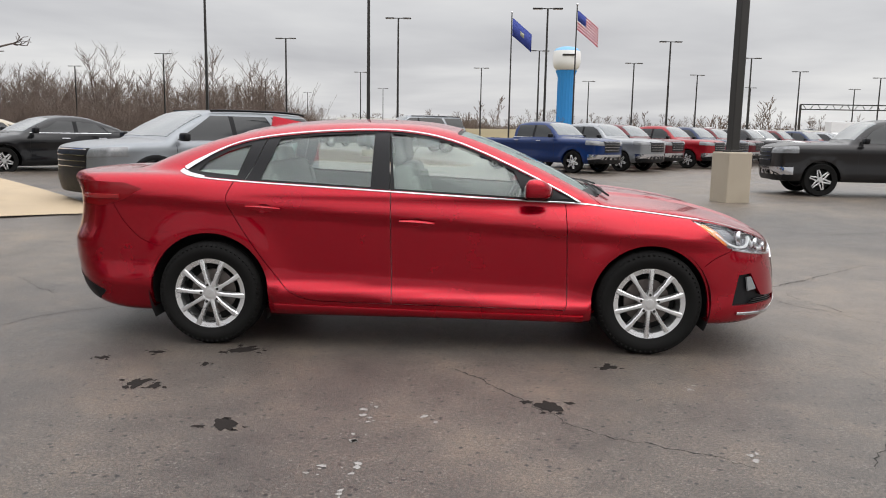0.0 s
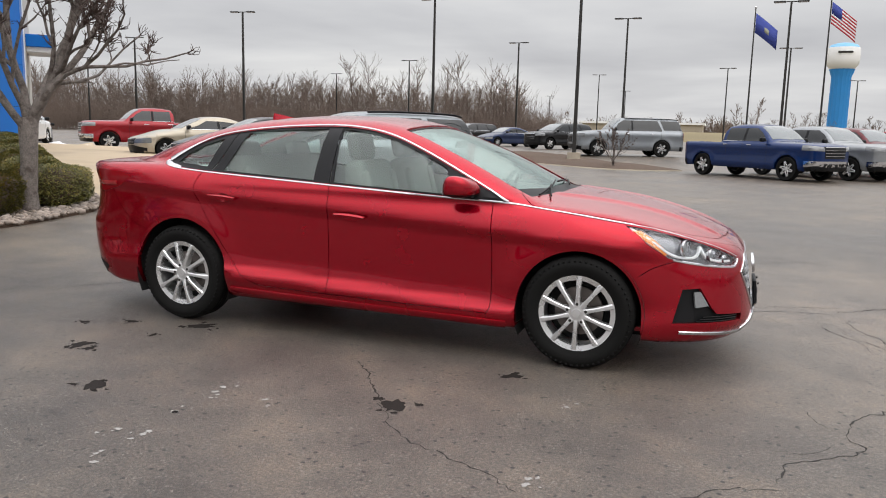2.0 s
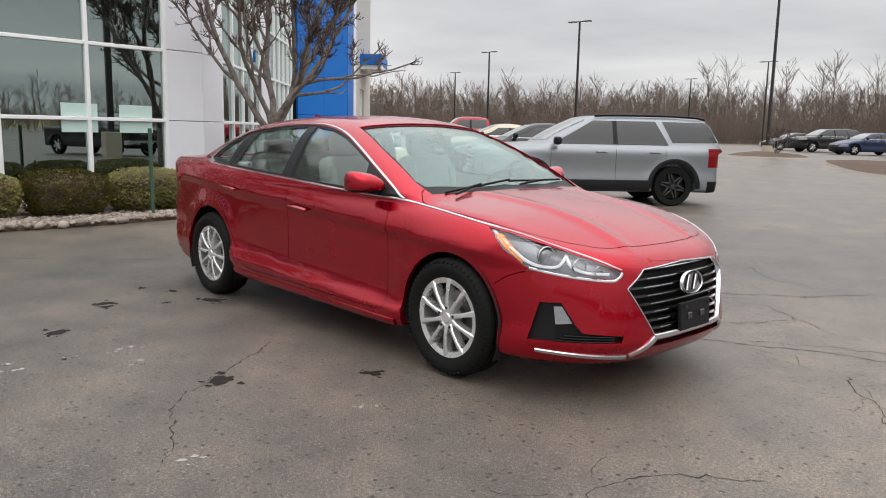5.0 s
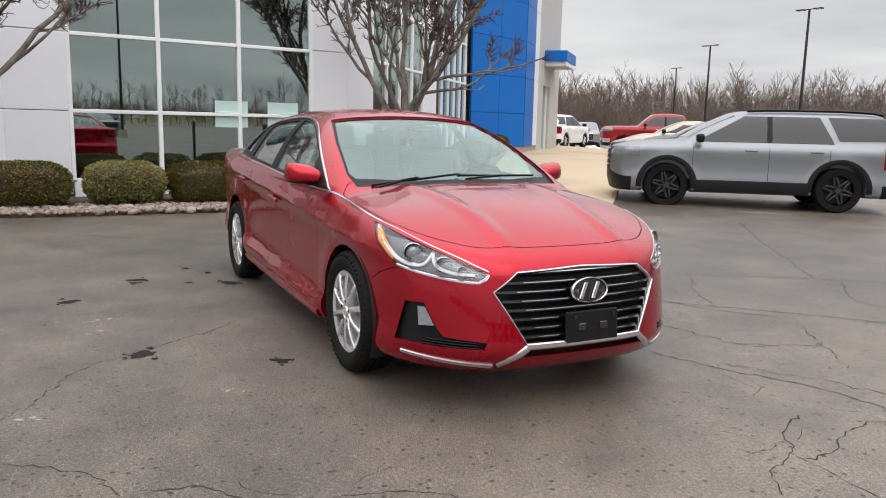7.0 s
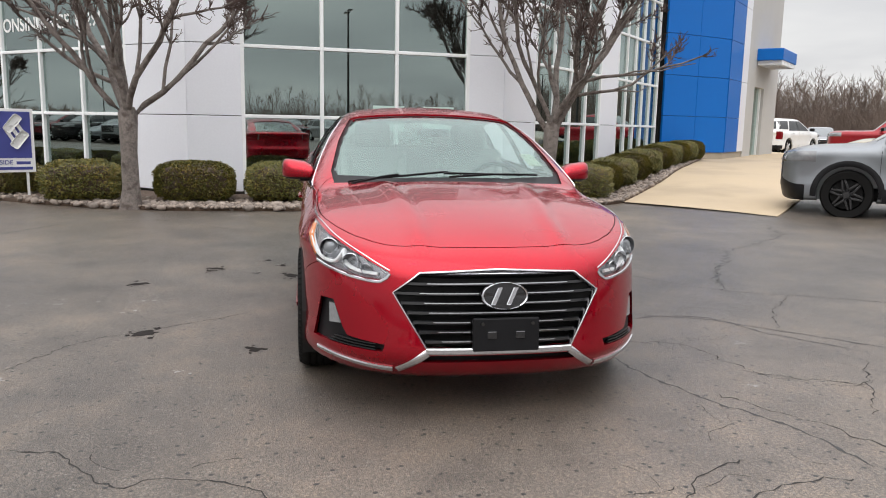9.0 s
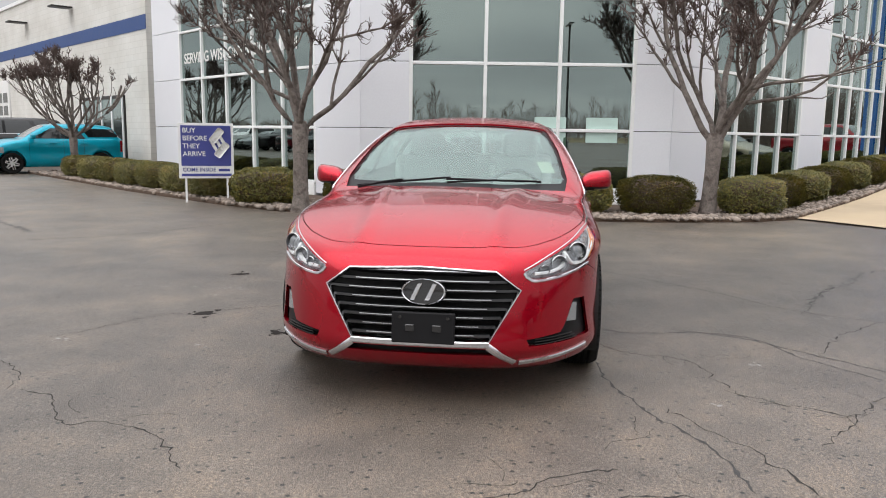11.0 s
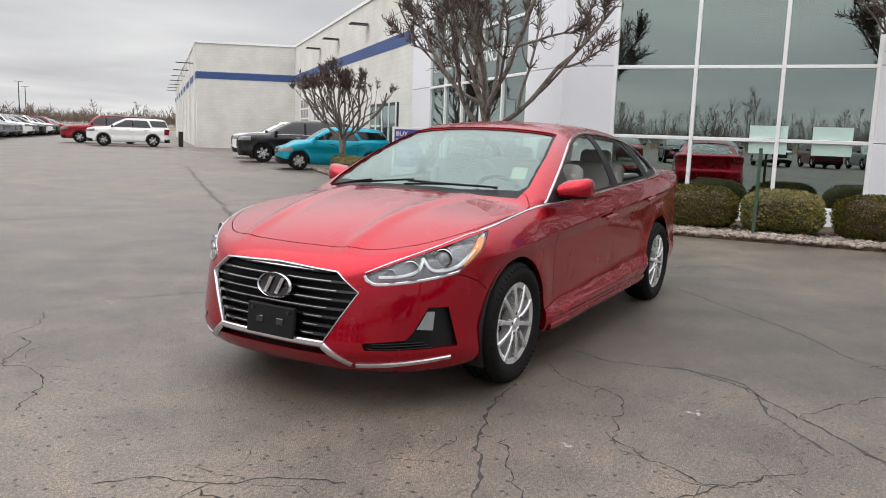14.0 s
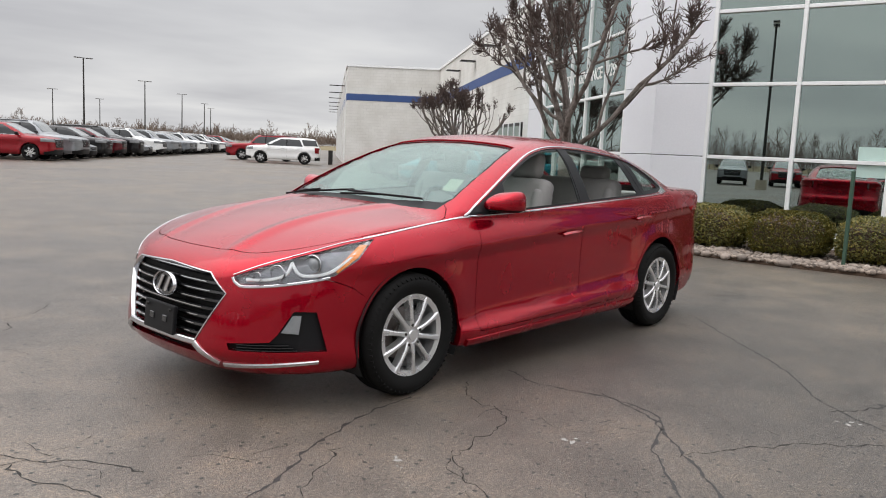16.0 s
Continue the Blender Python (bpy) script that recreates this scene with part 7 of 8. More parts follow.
# boughs, bush or not, twigs on each, thickness of the twigs
WOOD_SORTS = {"tree": (40, False, 4, 0.0020), "bush": (24, True, 3, 0.0030), "far": (20, False, 4, 0.0065), "far_bush": (14, True, 3, 0.020), "mid": (24, False, 3, 0.0035), "mid_bush": (20, True, 3, 0.006)}


def woods(name, spots, label, seed, mat=None, bushy="tree"):
    rnd = random.Random(seed)
    if bushy not in WOOD_KINDS:
        WOOD_KINDS[bushy] = [wood_template(100 + i, *WOOD_SORTS[bushy]) for i in range(9)]
    V, F, base = [], [], 0
    for x, y, h, z0 in spots:
        v, f = WOOD_KINDS[bushy][rnd.randrange(9)]
        a, w = rnd.uniform(0, 6.28), rnd.uniform(0.85, 1.25)
        c, s = math.cos(a) * h * w, math.sin(a) * h * w
        V.append(np.c_[v[:, 0] * c - v[:, 1] * s + x, v[:, 0] * s + v[:, 1] * c + y, v[:, 2] * h + z0])
        F.append(f + base)
        base += len(v)
    V, F = np.concatenate(V), np.concatenate(F)
    me = bpy.data.meshes.new(name)
    me.vertices.add(len(V)); me.loops.add(F.size); me.polygons.add(len(F))
    me.vertices.foreach_set("co", V.astype(np.float32).ravel())
    me.loops.foreach_set("vertex_index", F.ravel())
    me.polygons.foreach_set("loop_start", np.arange(0, F.size, 4, dtype=np.int32))
    me.update(calc_edges=True)
    me.materials.append(mat or WOODS)
    return tagged(new(name, me), label, "woods", kind="stuff")


def arc_spots(a0, a1, r0, r1, n, h0, h1, seed, z0=0.0):
    rnd = random.Random(seed)
    out = []
    for i in range(n):
        a = radians(a0 + (a1 - a0) * (i + rnd.uniform(-0.5, 0.5)) / n)
        r = rnd.uniform(r0, r1)
        h = rnd.uniform(h0, h1)
        if rnd.random() < 0.05:
            h *= 1.45
        out.append((r * math.cos(a), r * math.sin(a), h, z0))
    return out


woods("woods", arc_spots(104, 162, 118, 160, 580, 6.0, 9.4, 3), "leafless brown woodland edge behind the lot", 4)
woods("brush", arc_spots(102, 162, 112, 140, 820, 3.0, 5.8, 6), "dense leafless brush below the woods", 7, bushy="bush")
woods("woods", arc_spots(60, 104, 330, 420, 130, 6, 12, 8), "thin line of far leafless trees", 9, bushy="far")
woods("brush", arc_spots(50, 104, 340, 430, 520, 4.0, 7.0, 20), "far low brush along the horizon", 21, bushy="far_bush")
woods("woods", arc_spots(196, 262, 330, 420, 320, 4, 6.5, 12, 1.0), "far low leafless woodland", 13, bushy="far")
woods("brush", arc_spots(196, 262, 320, 400, 800, 3.5, 6.0, 14, 0.5), "far leafless brush along the horizon", 15, bushy="far_bush")

# what the showroom's panes mirror from across the lot
woods("woods", arc_spots(-62, 60, 125, 175, 300, 5.5, 8.5, 16), "leafless woodland across the lot", 17, bushy="mid")
woods("brush", arc_spots(-62, 60, 118, 150, 300, 3.5, 5.5, 18), "leafless brush across the lot", 19, bushy="mid_bush")

build_stones()


# ---- lamps, flags, far things ----
def pole_proto(m, height=9.2, base_h=0.0):
    root = thing("street_lamp", m, "dark bronze lot lamp with twin flat heads", "street lamp", "lot lamps")
    bm = bmesh.new()
    vs = box(bm, (0.17, 0.17, height), pose(0, 0, height / 2))
    for v in vs:
        if v.co.z > height / 2:
            v.co.x *= 0.62; v.co.y *= 0.62
    part("post", bm, POLE_PAINT, root)
    for e in (-1, 1):
        bm = bmesh.new()
        box(bm, (0.62, 0.34, 0.075), pose(e * 0.62, 0, height - 0.02), 0.02)
        hd = part("lamp_head", bm, POLE_PAINT, root)
        bm = bmesh.new()
        box(bm, (0.5, 0.26, 0.012), pose(e * 0.62, 0, height - 0.065))
        part("diffuser", bm, WHITE_PAINT, hd)
        bm = bmesh.new()
        box(bm, (0.36, 0.06, 0.05), pose(e * 0.18, 0, height - 0.02))
        part("arm", bm, POLE_PAINT, root)
    bm = bmesh.new()
    cyl(bm, 0.32, 0.30, 0.6, pose(0, 0, 0.25), 20)
    part("footing", bm, CONCRETE, root, "concrete footing")
    return root


POLES = [(-15.7, 41.3), (-31.4, 43.5), (-51.8, 55.4), (-75, 73), (-16.4, 64.8), (-5.05, 51.6), (5.0, 44.2), (6.7, 68.8), (1.6, 91), (16.8, 60.4), (17.9, 79.9), (29, 94.7), (27.9, 72.8), (38.8, 87.5), (-15, 103), (-33.8, 80.5), (-53.7, 99.8), (-33, 120.5), (-16.2, 142), (17.5, 109),
         (-35, 163), (52, 95), (60, 118), (44, 118), (-4.4, 30.0), (-30.2, -79.3), (-48.6, -103), (-66.4, -125), (-51.4, -143.6), (-86, -151), (-70.5, -168), (-100, -172), (-20, -122), (24.5, -4.5), (31.0, 12.0)]
first_pole = pole_proto(pose(*POLES[0], lie(*POLES[0])))
for x, y in POLES[1:]:
    copy_thing(first_pole, pose(x, y, lie(x, y), 0, 0, random.uniform(-12, 12)))


def near_pole():
    """The pole on a square concrete block in the lane."""
    x, y = 5.98, 11.36
    root = thing("street_lamp", pose(x, y, 0, 0, 0, 18), "dark lot lamp on a tall square concrete block", "street lamp", "lot lamps")
    bm = bmesh.new()
    box(bm, (0.60, 0.60, 1.12), pose(0, 0, 0.52), 0.03, 2)
    part("concrete_block", bm, CONCRETE, root, "stained tan concrete block")
    bm = bmesh.new()
    box(bm, (0.30, 0.30, 0.05), pose(0, 0, 1.10), 0.01)
    part("base_plate", bm, POLE_PAINT, root)
    bm = bmesh.new()
    box(bm, (0.21, 0.21, 8.2), pose(0, 0, 5.2), 0.02)
    part("post", bm, POLE_PAINT, root)
    for e in (-1, 1):
        bm = bmesh.new()
        box(bm, (0.62, 0.34, 0.08), pose(e * 0.62, 0, 9.25), 0.02)
        part("lamp_head", bm, POLE_PAINT, root)
        bm = bmesh.new()
        box(bm, (0.36, 0.06, 0.05), pose(e * 0.2, 0, 9.25))
        part("arm", bm, POLE_PAINT, root)


near_pole()
FLAG_BLUE = surface("flag_blue", (0.035, 0.055, 0.26), 0.8, 0, 0.12, 3, 40, 0.1)
FLAG_RED = surface("flag_red", (0.38, 0.015, 0.03), 0.8, 0, 0.12, 3, 40, 0.1)
FLAG_WHITE = surface("flag_white", (0.72, 0.70, 0.70), 0.8, 0, 0.08, 3, 40, 0.1)


def flag(x, y, h, stripes, label):
    root = thing("flagpole", pose(x, y, 0, 0, 0, 0), label, "flagpole")
    bm = bmesh.new()
    cyl(bm, 0.075, 0.04, h, pose(0, 0, h / 2), 12)
    part("pole", bm, POLE_PAINT, root, "", True)
    bm = bmesh.new()
    bmesh.ops.create_uvsphere(bm, u_segments=12, v_segments=8, radius=0.09, matrix=pose(0, 0, h + 0.05))
    part("finial", bm, CHROME, root, "", True)

    def cloth(nm, v0, v1, u0, u1, mat, lift=0.0):
        nu = 14
        verts, faces = [], []
        for j in range(2):
            v = v0 + (v1 - v0) * j
            for i in range(nu + 1):
                u = u0 + (u1 - u0) * i / nu
                sag = 0.62 * u + 0.10 * u * u
                verts.append((0.06 + u * 1.5, 0.16 * math.sin(u * 4.2 + v) * u + lift, h - 0.35 - v * 1.35 - sag * 1.75))
        for i in range(nu):
            faces.append((i, i + 1, nu + 2 + i, nu + 1 + i))
        ob = link_mesh(nm, verts, faces, mat, root, True)
        md = ob.modifiers.new("thick", "SOLIDIFY")
        md.thickness = 0.01
    if stripes:
        for k in range(13):
            cloth("flag_stripe", k / 13, (k + 1) / 13, 0.0 if k > 6 else 0.42, 1.0, FLAG_RED if k % 2 == 0 else FLAG_WHITE)
        cloth("flag_canton", 0, 7 / 13, 0.0, 0.42, FLAG_BLUE)
    else:
        cloth("flag_cloth", 0, 1, 0, 1.0, FLAG_BLUE)
        cloth("flag_emblem", 0.36, 0.62, 0.42, 0.62, surface("emblem", (0.30, 0.30, 0.22), 0.8), -0.012)


flag(3.35, 55.6, 10.6, False, "tall pole with a blue state flag")
flag(7.8, 51.6, 10.6, True, "tall pole with a striped national flag")


def water_tower():
    d = Vector((0.1206, 0.9927))
    p = Vector((0.24, -5.67)) + d * 400
    root = thing("water_tower", pose(p.x, p.y, 0), "white and blue water tower with a fluted blue column", "water tower")
    blue = surface("tower_blue", (0.02, 0.22, 0.55), 0.6, 0, 0.06, 0.2, 3, 0.0)
    bm = bmesh.new()
    n = 32
    rings = []
    for z, r in ((0, 4.1), (30, 4.0), (33.5, 5.2)):
        rings.append([bm.verts.new(((r + 0.18 * math.cos(16 * 2 * math.pi * k / n)) * math.cos(2 * math.pi * k / n), (r + 0.18 * math.cos(16 * 2 * math.pi * k / n)) * math.sin(2 * math.pi * k / n), z)) for k in range(n)])
    for a, b in zip(rings, rings[1:]):
        for k in range(n):
            bm.faces.new((a[k], a[(k + 1) % n], b[(k + 1) % n], b[k]))
    part("column", bm, blue, root, "fluted blue column", True)
    bm = bmesh.new()
    lathe(bm, [(4.5, 33.2), (6.3, 35.0), (6.9, 37.5), (6.9, 41.5), (6.5, 43.0)], 40)
    part("tank", bm, WHITE_PAINT, root, "white tank", True)
    bm = bmesh.new()
    lathe(bm, [(6.5, 43.0), (5.5, 44.2), (3.0, 45.0), (0.01, 45.4)], 40)
    part("tank_roof", bm, surface("tower_roof", (0.16, 0.38, 0.58), 0.6), root, "pale blue tank roof", True)
    for k, (dx, w, z) in enumerate(((0.0, 6.0, 40.6),)):
        boxed("lettering", (w, 0.3, 0.9), pose(dx, -6.9, z), POLE_PAINT, root)


water_tower()


def far_road():
    # raised grass bank with a guard rail, cars and a lorry, seen beyond the trucks
    verts, faces = [], []
    for i in range(25):
        x = -30 + i * 14
        for y, z in ((150, 0.0), (172, 1.6), (190, 2.6), (220, 2.6), (300, 2.2)):
            verts.append((x, y + x * -0.18, z))
    for i in range(24):
        for j in range(4):
            a = i * 5 + j
            faces.append((a, a + 5, a + 6, a + 1))
    tagged(link_mesh("ground_bank", verts, faces, GRASS, None, True), "dry grass bank along the highway", "grass bank", kind="structure")
    rail = thing("guard_rail", Matrix(), "galvanised guard rail along the highway", "guard rail", kind="structure")
    for i in range(40):
        x = 20 + i * 6
        boxed("rail", (6.1, 0.1, 0.35), pose(x, 187 - 0.18 * x, 3.2, 0, 0, -10.2), WHITE_PAINT, rail)
        boxed("rail_post", (0.15, 0.15, 0.9), pose(x, 187.2 - 0.18 * x, 2.9), WHITE_PAINT, rail)
    sign = thing("road_sign", pose(93, 190, 2.4), "steel gantry over the highway", "road sign")
    for e in (-11, 11):
        boxed("post", (0.4, 0.4, 7.5), pose(e, 0, 3.7), POLE_PAINT, sign)
    for z in (6.3, 7.5):
        boxed("beam", (22, 0.3, 0.25), pose(0, 0, z), POLE_PAINT, sign)
    for k in range(12):
        boxed("brace", (0.12, 0.12, 1.5), pose(-10 + k * 1.8, 0, 6.9, 0, 35 if k % 2 else -35, 0), POLE_PAINT, sign)
    py = thing("pylon_sign", pose(72, 118, 0), "white pylon sign with plain dark bars", "sign")
    boxed("post", (0.9, 0.6, 9.0), pose(0, 0, 4.5), WHITE_PAINT, py)
    boxed("board", (2.0, 0.8, 4.6), pose(0, 0, 9.5), WHITE_PAINT, py)
    for k in range(3):
        boxed("lettering", (1.4, 0.1, 0.5), pose(0, -0.42, 10.9 - k * 1.4), POLE_PAINT, py)
    tr = thing("box_truck", pose(55, 104, 0.0, 0, 0, -6), "plain white box lorry far off", "lorry")
    boxed("cargo_box", (9.5, 2.5, 2.9), pose(0, 0, 2.4), WHITE_PAINT, tr, 0.05)
    boxed("cab", (2.2, 2.3, 2.2), pose(6.0, 0, 1.7), WHITE_PAINT, tr, 0.2)
    for x in (-3.5, 5.8):
        boxed("wheel", (1.0, 2.3, 0.9), pose(x, 0, 0.5), RUBBER, tr, 0.3)
    shed = thing("building", pose(-19, 205, 0), "low tan shed far off", "building")
    boxed("wall", (30, 12, 4.5), pose(0, 0, 2.2), CONCRETE, shed)
    boxed("roof", (31, 13, 0.5), pose(0, 0, 4.7), WHITE_PAINT, shed)
    for x, c in ((60, "white"), (83, "silver"), (112, "black"), (140, "white")):
        park("sedan", c, x, 200 - 0.18 * x, (1, -0.18), c + " car on the far highway", z=2.55)


far_road()

# planted islands in the lot
def island(pts, label):
    P = smooth_line(pts, 0.6, True)
    n = len(P)
    c = sum(P, Vector((0, 0))) / n
    verts, faces = [], []
    for k, (s, z) in enumerate(((1.0, -0.1), (1.0, 0.05), (0.98, 0.06), (0.75, 0.18), (0.35, 0.25), (0.02, 0.26))):
        for p in P:
            q = c + (p - c) * s
            verts.append((q.x, q.y, lie(q.x, q.y) + z + (0.05 * noise.noise(Vector((q.x, q.y, 0))) if k > 2 else 0)))
    for k in range(5):
        for i in range(n):
            j = (i + 1) % n
            faces.append((k * n + i, k * n + j, (k + 1) * n + j, (k + 1) * n + i))
    ob = link_mesh("planting_bed", verts, faces, SOIL, None, True)
    ob.data.materials.append(CONCRETE)
    for p in ob.data.polygons:
        if p.index < n:
            p.material_index = 1
    tagged(ob, label, "planting bed", kind="structure")


island([(0.5, 27.6), (-2.0, 26.2), (-5.6, 29.0), (-9.0, 32.4), (-8.8, 33.6), (-5.4, 32.4), (-1.8, 29.9)], "brown mulch island with a concrete kerb")
island([(-12.0, 34.6), (-15.0, 35.5), (-16.0, 38.0), (-14.0, 39.0), (-11.5, 37.0)], "brown mulch island with a concrete kerb")


# ---- by the showroom ----
def yard_sign():
    root = thing("yard_sign", face_frame((-8.62, -5.72), (-0.43, -0.90)) , "white and blue printed board in the bed", "sign")
    root.matrix_world = look((-7.95, -5.79, 0.97), (6.2, 1.5, 0.97)) @ Matrix.Diagonal((0.94, 0.94, 1, 1)) 
    blue = surface("sign_blue", (0.045, 0.055, 0.24), 0.5, 0, 0.06, bump=0.0)
    # the board looks along local -z; x to the viewer's left
    boxed("board", (1.06, 1.10, 0.025), pose(0, 0, 0), WHITE_PAINT, root, 0.004)
    boxed("printed_panel", (0.96, 0.80, 0.006), pose(0, 0.10, -0.016), blue, root)
    boxed("foot_bar", (0.96, 0.05, 0.006), pose(0, -0.48, -0.016), blue, root)
    for x in (-0.40, 0.40):
        boxed("leg", (0.04, 0.90, 0.03), pose(x, -0.70, 0.02), WHITE_PAINT, root)

    def words(text, x, y, size, mat, thick=0.012):
        cu = bpy.data.curves.new("lettering", "FONT")
        cu.body, cu.size, cu.extrude, cu.offset = text, size, 0.002, thick * size * 0.6
        cu.materials.append(mat)
        o = new("lettering", cu)
        o.parent = root
        o.matrix_local = pose(x, y, -0.021, 0, 180, 0)
    for k, t in enumerate(("BUY", "BEFORE", "THEY", "ARRIVE")):
        words(t, 0.45, 0.36 - k * 0.155, 0.135, WHITE_PAINT)
    words("COME INSIDE", 0.46, -0.41, 0.105, blue)
    # plain pale emblem of rounded strokes
    for cx, cy, wd, ht, r in ((-0.20, 0.30, 0.15, 0.34, 38), (-0.30, 0.02, 0.15, 0.34, 38), (-0.16, 0.08, 0.06, 0.26, -30), (-0.24, 0.14, 0.06, 0.28, -30), (-0.32, 0.20, 0.06, 0.26, -30)):
        bm = bmesh.new()
        box(bm, (wd, ht, 0.004), pose(cx, cy, -0.022, 0, 0, r), min(wd, 0.09) * 0.45, 4)
        part("emblem", bm, WHITE_PAINT, root)
    boxed("small_print", (0.22, 0.05, 0.004), pose(-0.34, -0.385, -0.015), blue, root)


yard_sign()


def window_words():
    # white vinyl words on the southern windows
    cu = bpy.data.curves.new("lettering", "FONT")
    cu.body, cu.size, cu.extrude, cu.offset = "SERVING WISCONSIN SINCE 1929!", 0.37, 0.002, 0.006
    cu.materials.append(WHITE_PAINT)
    o = new("window_lettering", cu)
    o.parent = w_l
    o.matrix_local = pose(2.0, 0.045, 3.08, 90, 0, 0)


window_words()
gp = thing("marker_post", pose(-6.75, 0.86, 0.0), "green steel fence post in the bed", "post")
boxed("post", (0.05, 0.045, 1.36), pose(0, 0, 0.64), surface("post_green", (0.03, 0.07, 0.045), 0.6), gp, 0.006)
# two pale notice sheets on the middle windows and a planter behind them
for s in (3.60, 4.58):
    nb = thing("notice_board", fc @ pose(s, 0, 0), "pale green notice sheet on the window", "notice board")
    for z, h in ((1.59, 0.21), (1.32, 0.19)):
        boxed("sheet", (0.60, 0.006, h), pose(0, 0.050, z), surface("pale_green", (0.50, 0.66, 0.61), 0.5, bump=0.0) if "pale_green" not in MATS else MATS["pale_green"], nb)
pt = thing("planter", fc @ pose(1.4, 1.1, 0.28), "round pot with upright bare plant inside the window", "planter")
bm = bmesh.new()
lathe(bm, [(0.01, 0), (0.20, 0), (0.26, 0.36), (0.29, 0.38), (0.25, 0.38), (0.22, 0.33), (0.01, 0.33)], 24)
part("pot", bm, TAN_CONCRETE, pt, "", True)
sv, sf = [], []
rq = random.Random(3)
for k in range(26):
    a = rq.uniform(0, 6.28)
    grow(sv, sf, Vector((0.05 * math.cos(a), 0.05 * math.sin(a), 0.33)), Vector((0.25 * math.cos(a), 0.25 * math.sin(a), 1)).normalized(), rq.uniform(0.7, 1.1), 0.008, 0.004, rq, 4, 0.3)
link_mesh("stems", sv, sf, LEAF, pt)


# ---- marks on the asphalt ----
CRACK = surface("crack", (0.022, 0.020, 0.018), 0.9, 0, 0.2, bump=0.0)
SEALED = surface("crack_seal", (0.028, 0.026, 0.025), 0.55, 0, 0.2, 8, 60, 0.2, 0.002)


def crack(pts, w0, mat, seed, wander=0.05, name="pavement_crack", label="thin ragged crack in the asphalt"):
    """A ragged line in the surface, a little uneven in width."""
    rnd = random.Random(seed)
    P = smooth_line(pts, 0.03)
    verts, faces = [], []
    n = len(P)
    off = 0.0
    for i, p in enumerate(P):
        t = (P[min(i + 1, n - 1)] - P[max(i - 1, 0)])
        t = t.normalized() if t.length else Vector((1, 0))
        s = Vector((-t.y, t.x))
        off = off * 0.55 + rnd.uniform(-1, 1) * wander * (1.6 if rnd.random() < 0.2 else 0.7)
        w = w0 * 0.72 * (rnd.uniform(0.25, 1.0) if rnd.random() < 0.8 else rnd.uniform(1.0, 1.9)) * (0.3 if i in (0, n - 1) else 1)
        q = p + s * off
        for e in (-1, 1):
            v = q + s * (e * w / 2)
            verts.append((v.x, v.y, lie(v.x, v.y) + 0.0015))
    for i in range(n - 1):
        faces.append((2 * i, 2 * i + 2, 2 * i + 3, 2 * i + 1))
    return tagged(link_mesh(name, verts, faces, mat), label, "crack", kind="structure")



crack([(-12.97, -18.29), (-7.22, -11.11), (-4.66, -7.83), (-3.21, -6.05)], 0.063, SEALED, 0, 0.05, label="dark tar-sealed crack in the asphalt")
crack([(-2.91, 6.89), (-1.32, 5.54), (-0.18, 4.65), (0.56, 4.05)], 0.029, SEALED, 3, 0.019, label="dark tar-sealed crack in the asphalt")
crack([(-2.22, -6.35), (-2.8, -5.18), (-3.57, -4.59), (-4.79, -3.99)], 0.031, SEALED, 4, 0.021, label="dark tar-sealed crack in the asphalt")
crack([(-0.69, -7.8), (-1.4, -7.64), (-2.74, -7.53), (-3.84, -6.96)], 0.038, SEALED, 5, 0.027, label="dark tar-sealed crack in the asphalt")
crack([(-5.3, -2.91), (-4.18, -1.72), (-3.28, -0.62)], 0.025, SEALED, 6, 0.016, label="dark tar-sealed crack in the asphalt")
crack([(-2.09, 0.89), (-1.56, 1.43), (-0.9, 2.09), (-0.34, 2.5), (-0.05, 3.0)], 0.02, SEALED, 7, 0.012, label="dark tar-sealed crack in the asphalt")
crack([(0.96, 0.93), (1.18, 1.14), (1.19, 1.34), (1.39, 1.52), (1.69, 1.57), (1.94, 1.71), (2.05, 1.95), (2.08, 2.14), (1.73, 2.42)], 0.01, CRACK, 9, 0.02)
crack([(0.58, 0.91), (0.66, 1.23), (0.56, 1.68), (0.7, 2.02), (1.12, 2.19), (1.48, 2.5)], 0.02, SEALED, 10, 0.012, label="dark tar-sealed crack in the asphalt")
crack([(1.49, -2.56), (1.21, -2.38), (0.89, -2.25), (0.67, -1.98), (0.51, -1.74), (0.14, -1.22)], 0.01, CRACK, 11, 0.02)
crack([(4.87, 5.96), (5.7, 5.77), (6.61, 6.12)], 0.04, SEALED, 13, 0.028, label="dark tar-sealed crack in the asphalt")
crack([(-1.64, 3.51), (-1.14, 3.05), (-0.17, 2.58)], 0.01, CRACK, 14, 0.02)
crack([(1.42, 0.89), (1.92, 0.99), (2.2, 1.1), (2.43, 1.23), (2.67, 1.34), (3.05, 1.4)], 0.02, SEALED, 15, 0.012, label="dark tar-sealed crack in the asphalt")
crack([(2.45, -2.06), (2.5, -1.89), (2.65, -1.73), (2.84, -1.58), (2.8, -1.35), (2.89, -1.1), (3.21, -0.82)], 0.01, CRACK, 17, 0.02)
crack([(0.77, 2.04), (1.28, 2.55), (1.9, 3.1)], 0.02, SEALED, 18, 0.012, label="dark tar-sealed crack in the asphalt")
crack([(0.04, 3.03), (0.62, 2.52), (1.08, 2.3)], 0.01, CRACK, 21, 0.02)
crack([(0.75, 4.19), (1.27, 3.61), (1.58, 3.58)], 0.011, CRACK, 24, 0.02)
crack([(3.07, 1.47), (3.84, 2.14)], 0.011, CRACK, 26, 0.02)
crack([(-3.91, 1.17), (-3.54, 0.81), (-3.17, 0.49)], 0.01, CRACK, 27, 0.02)
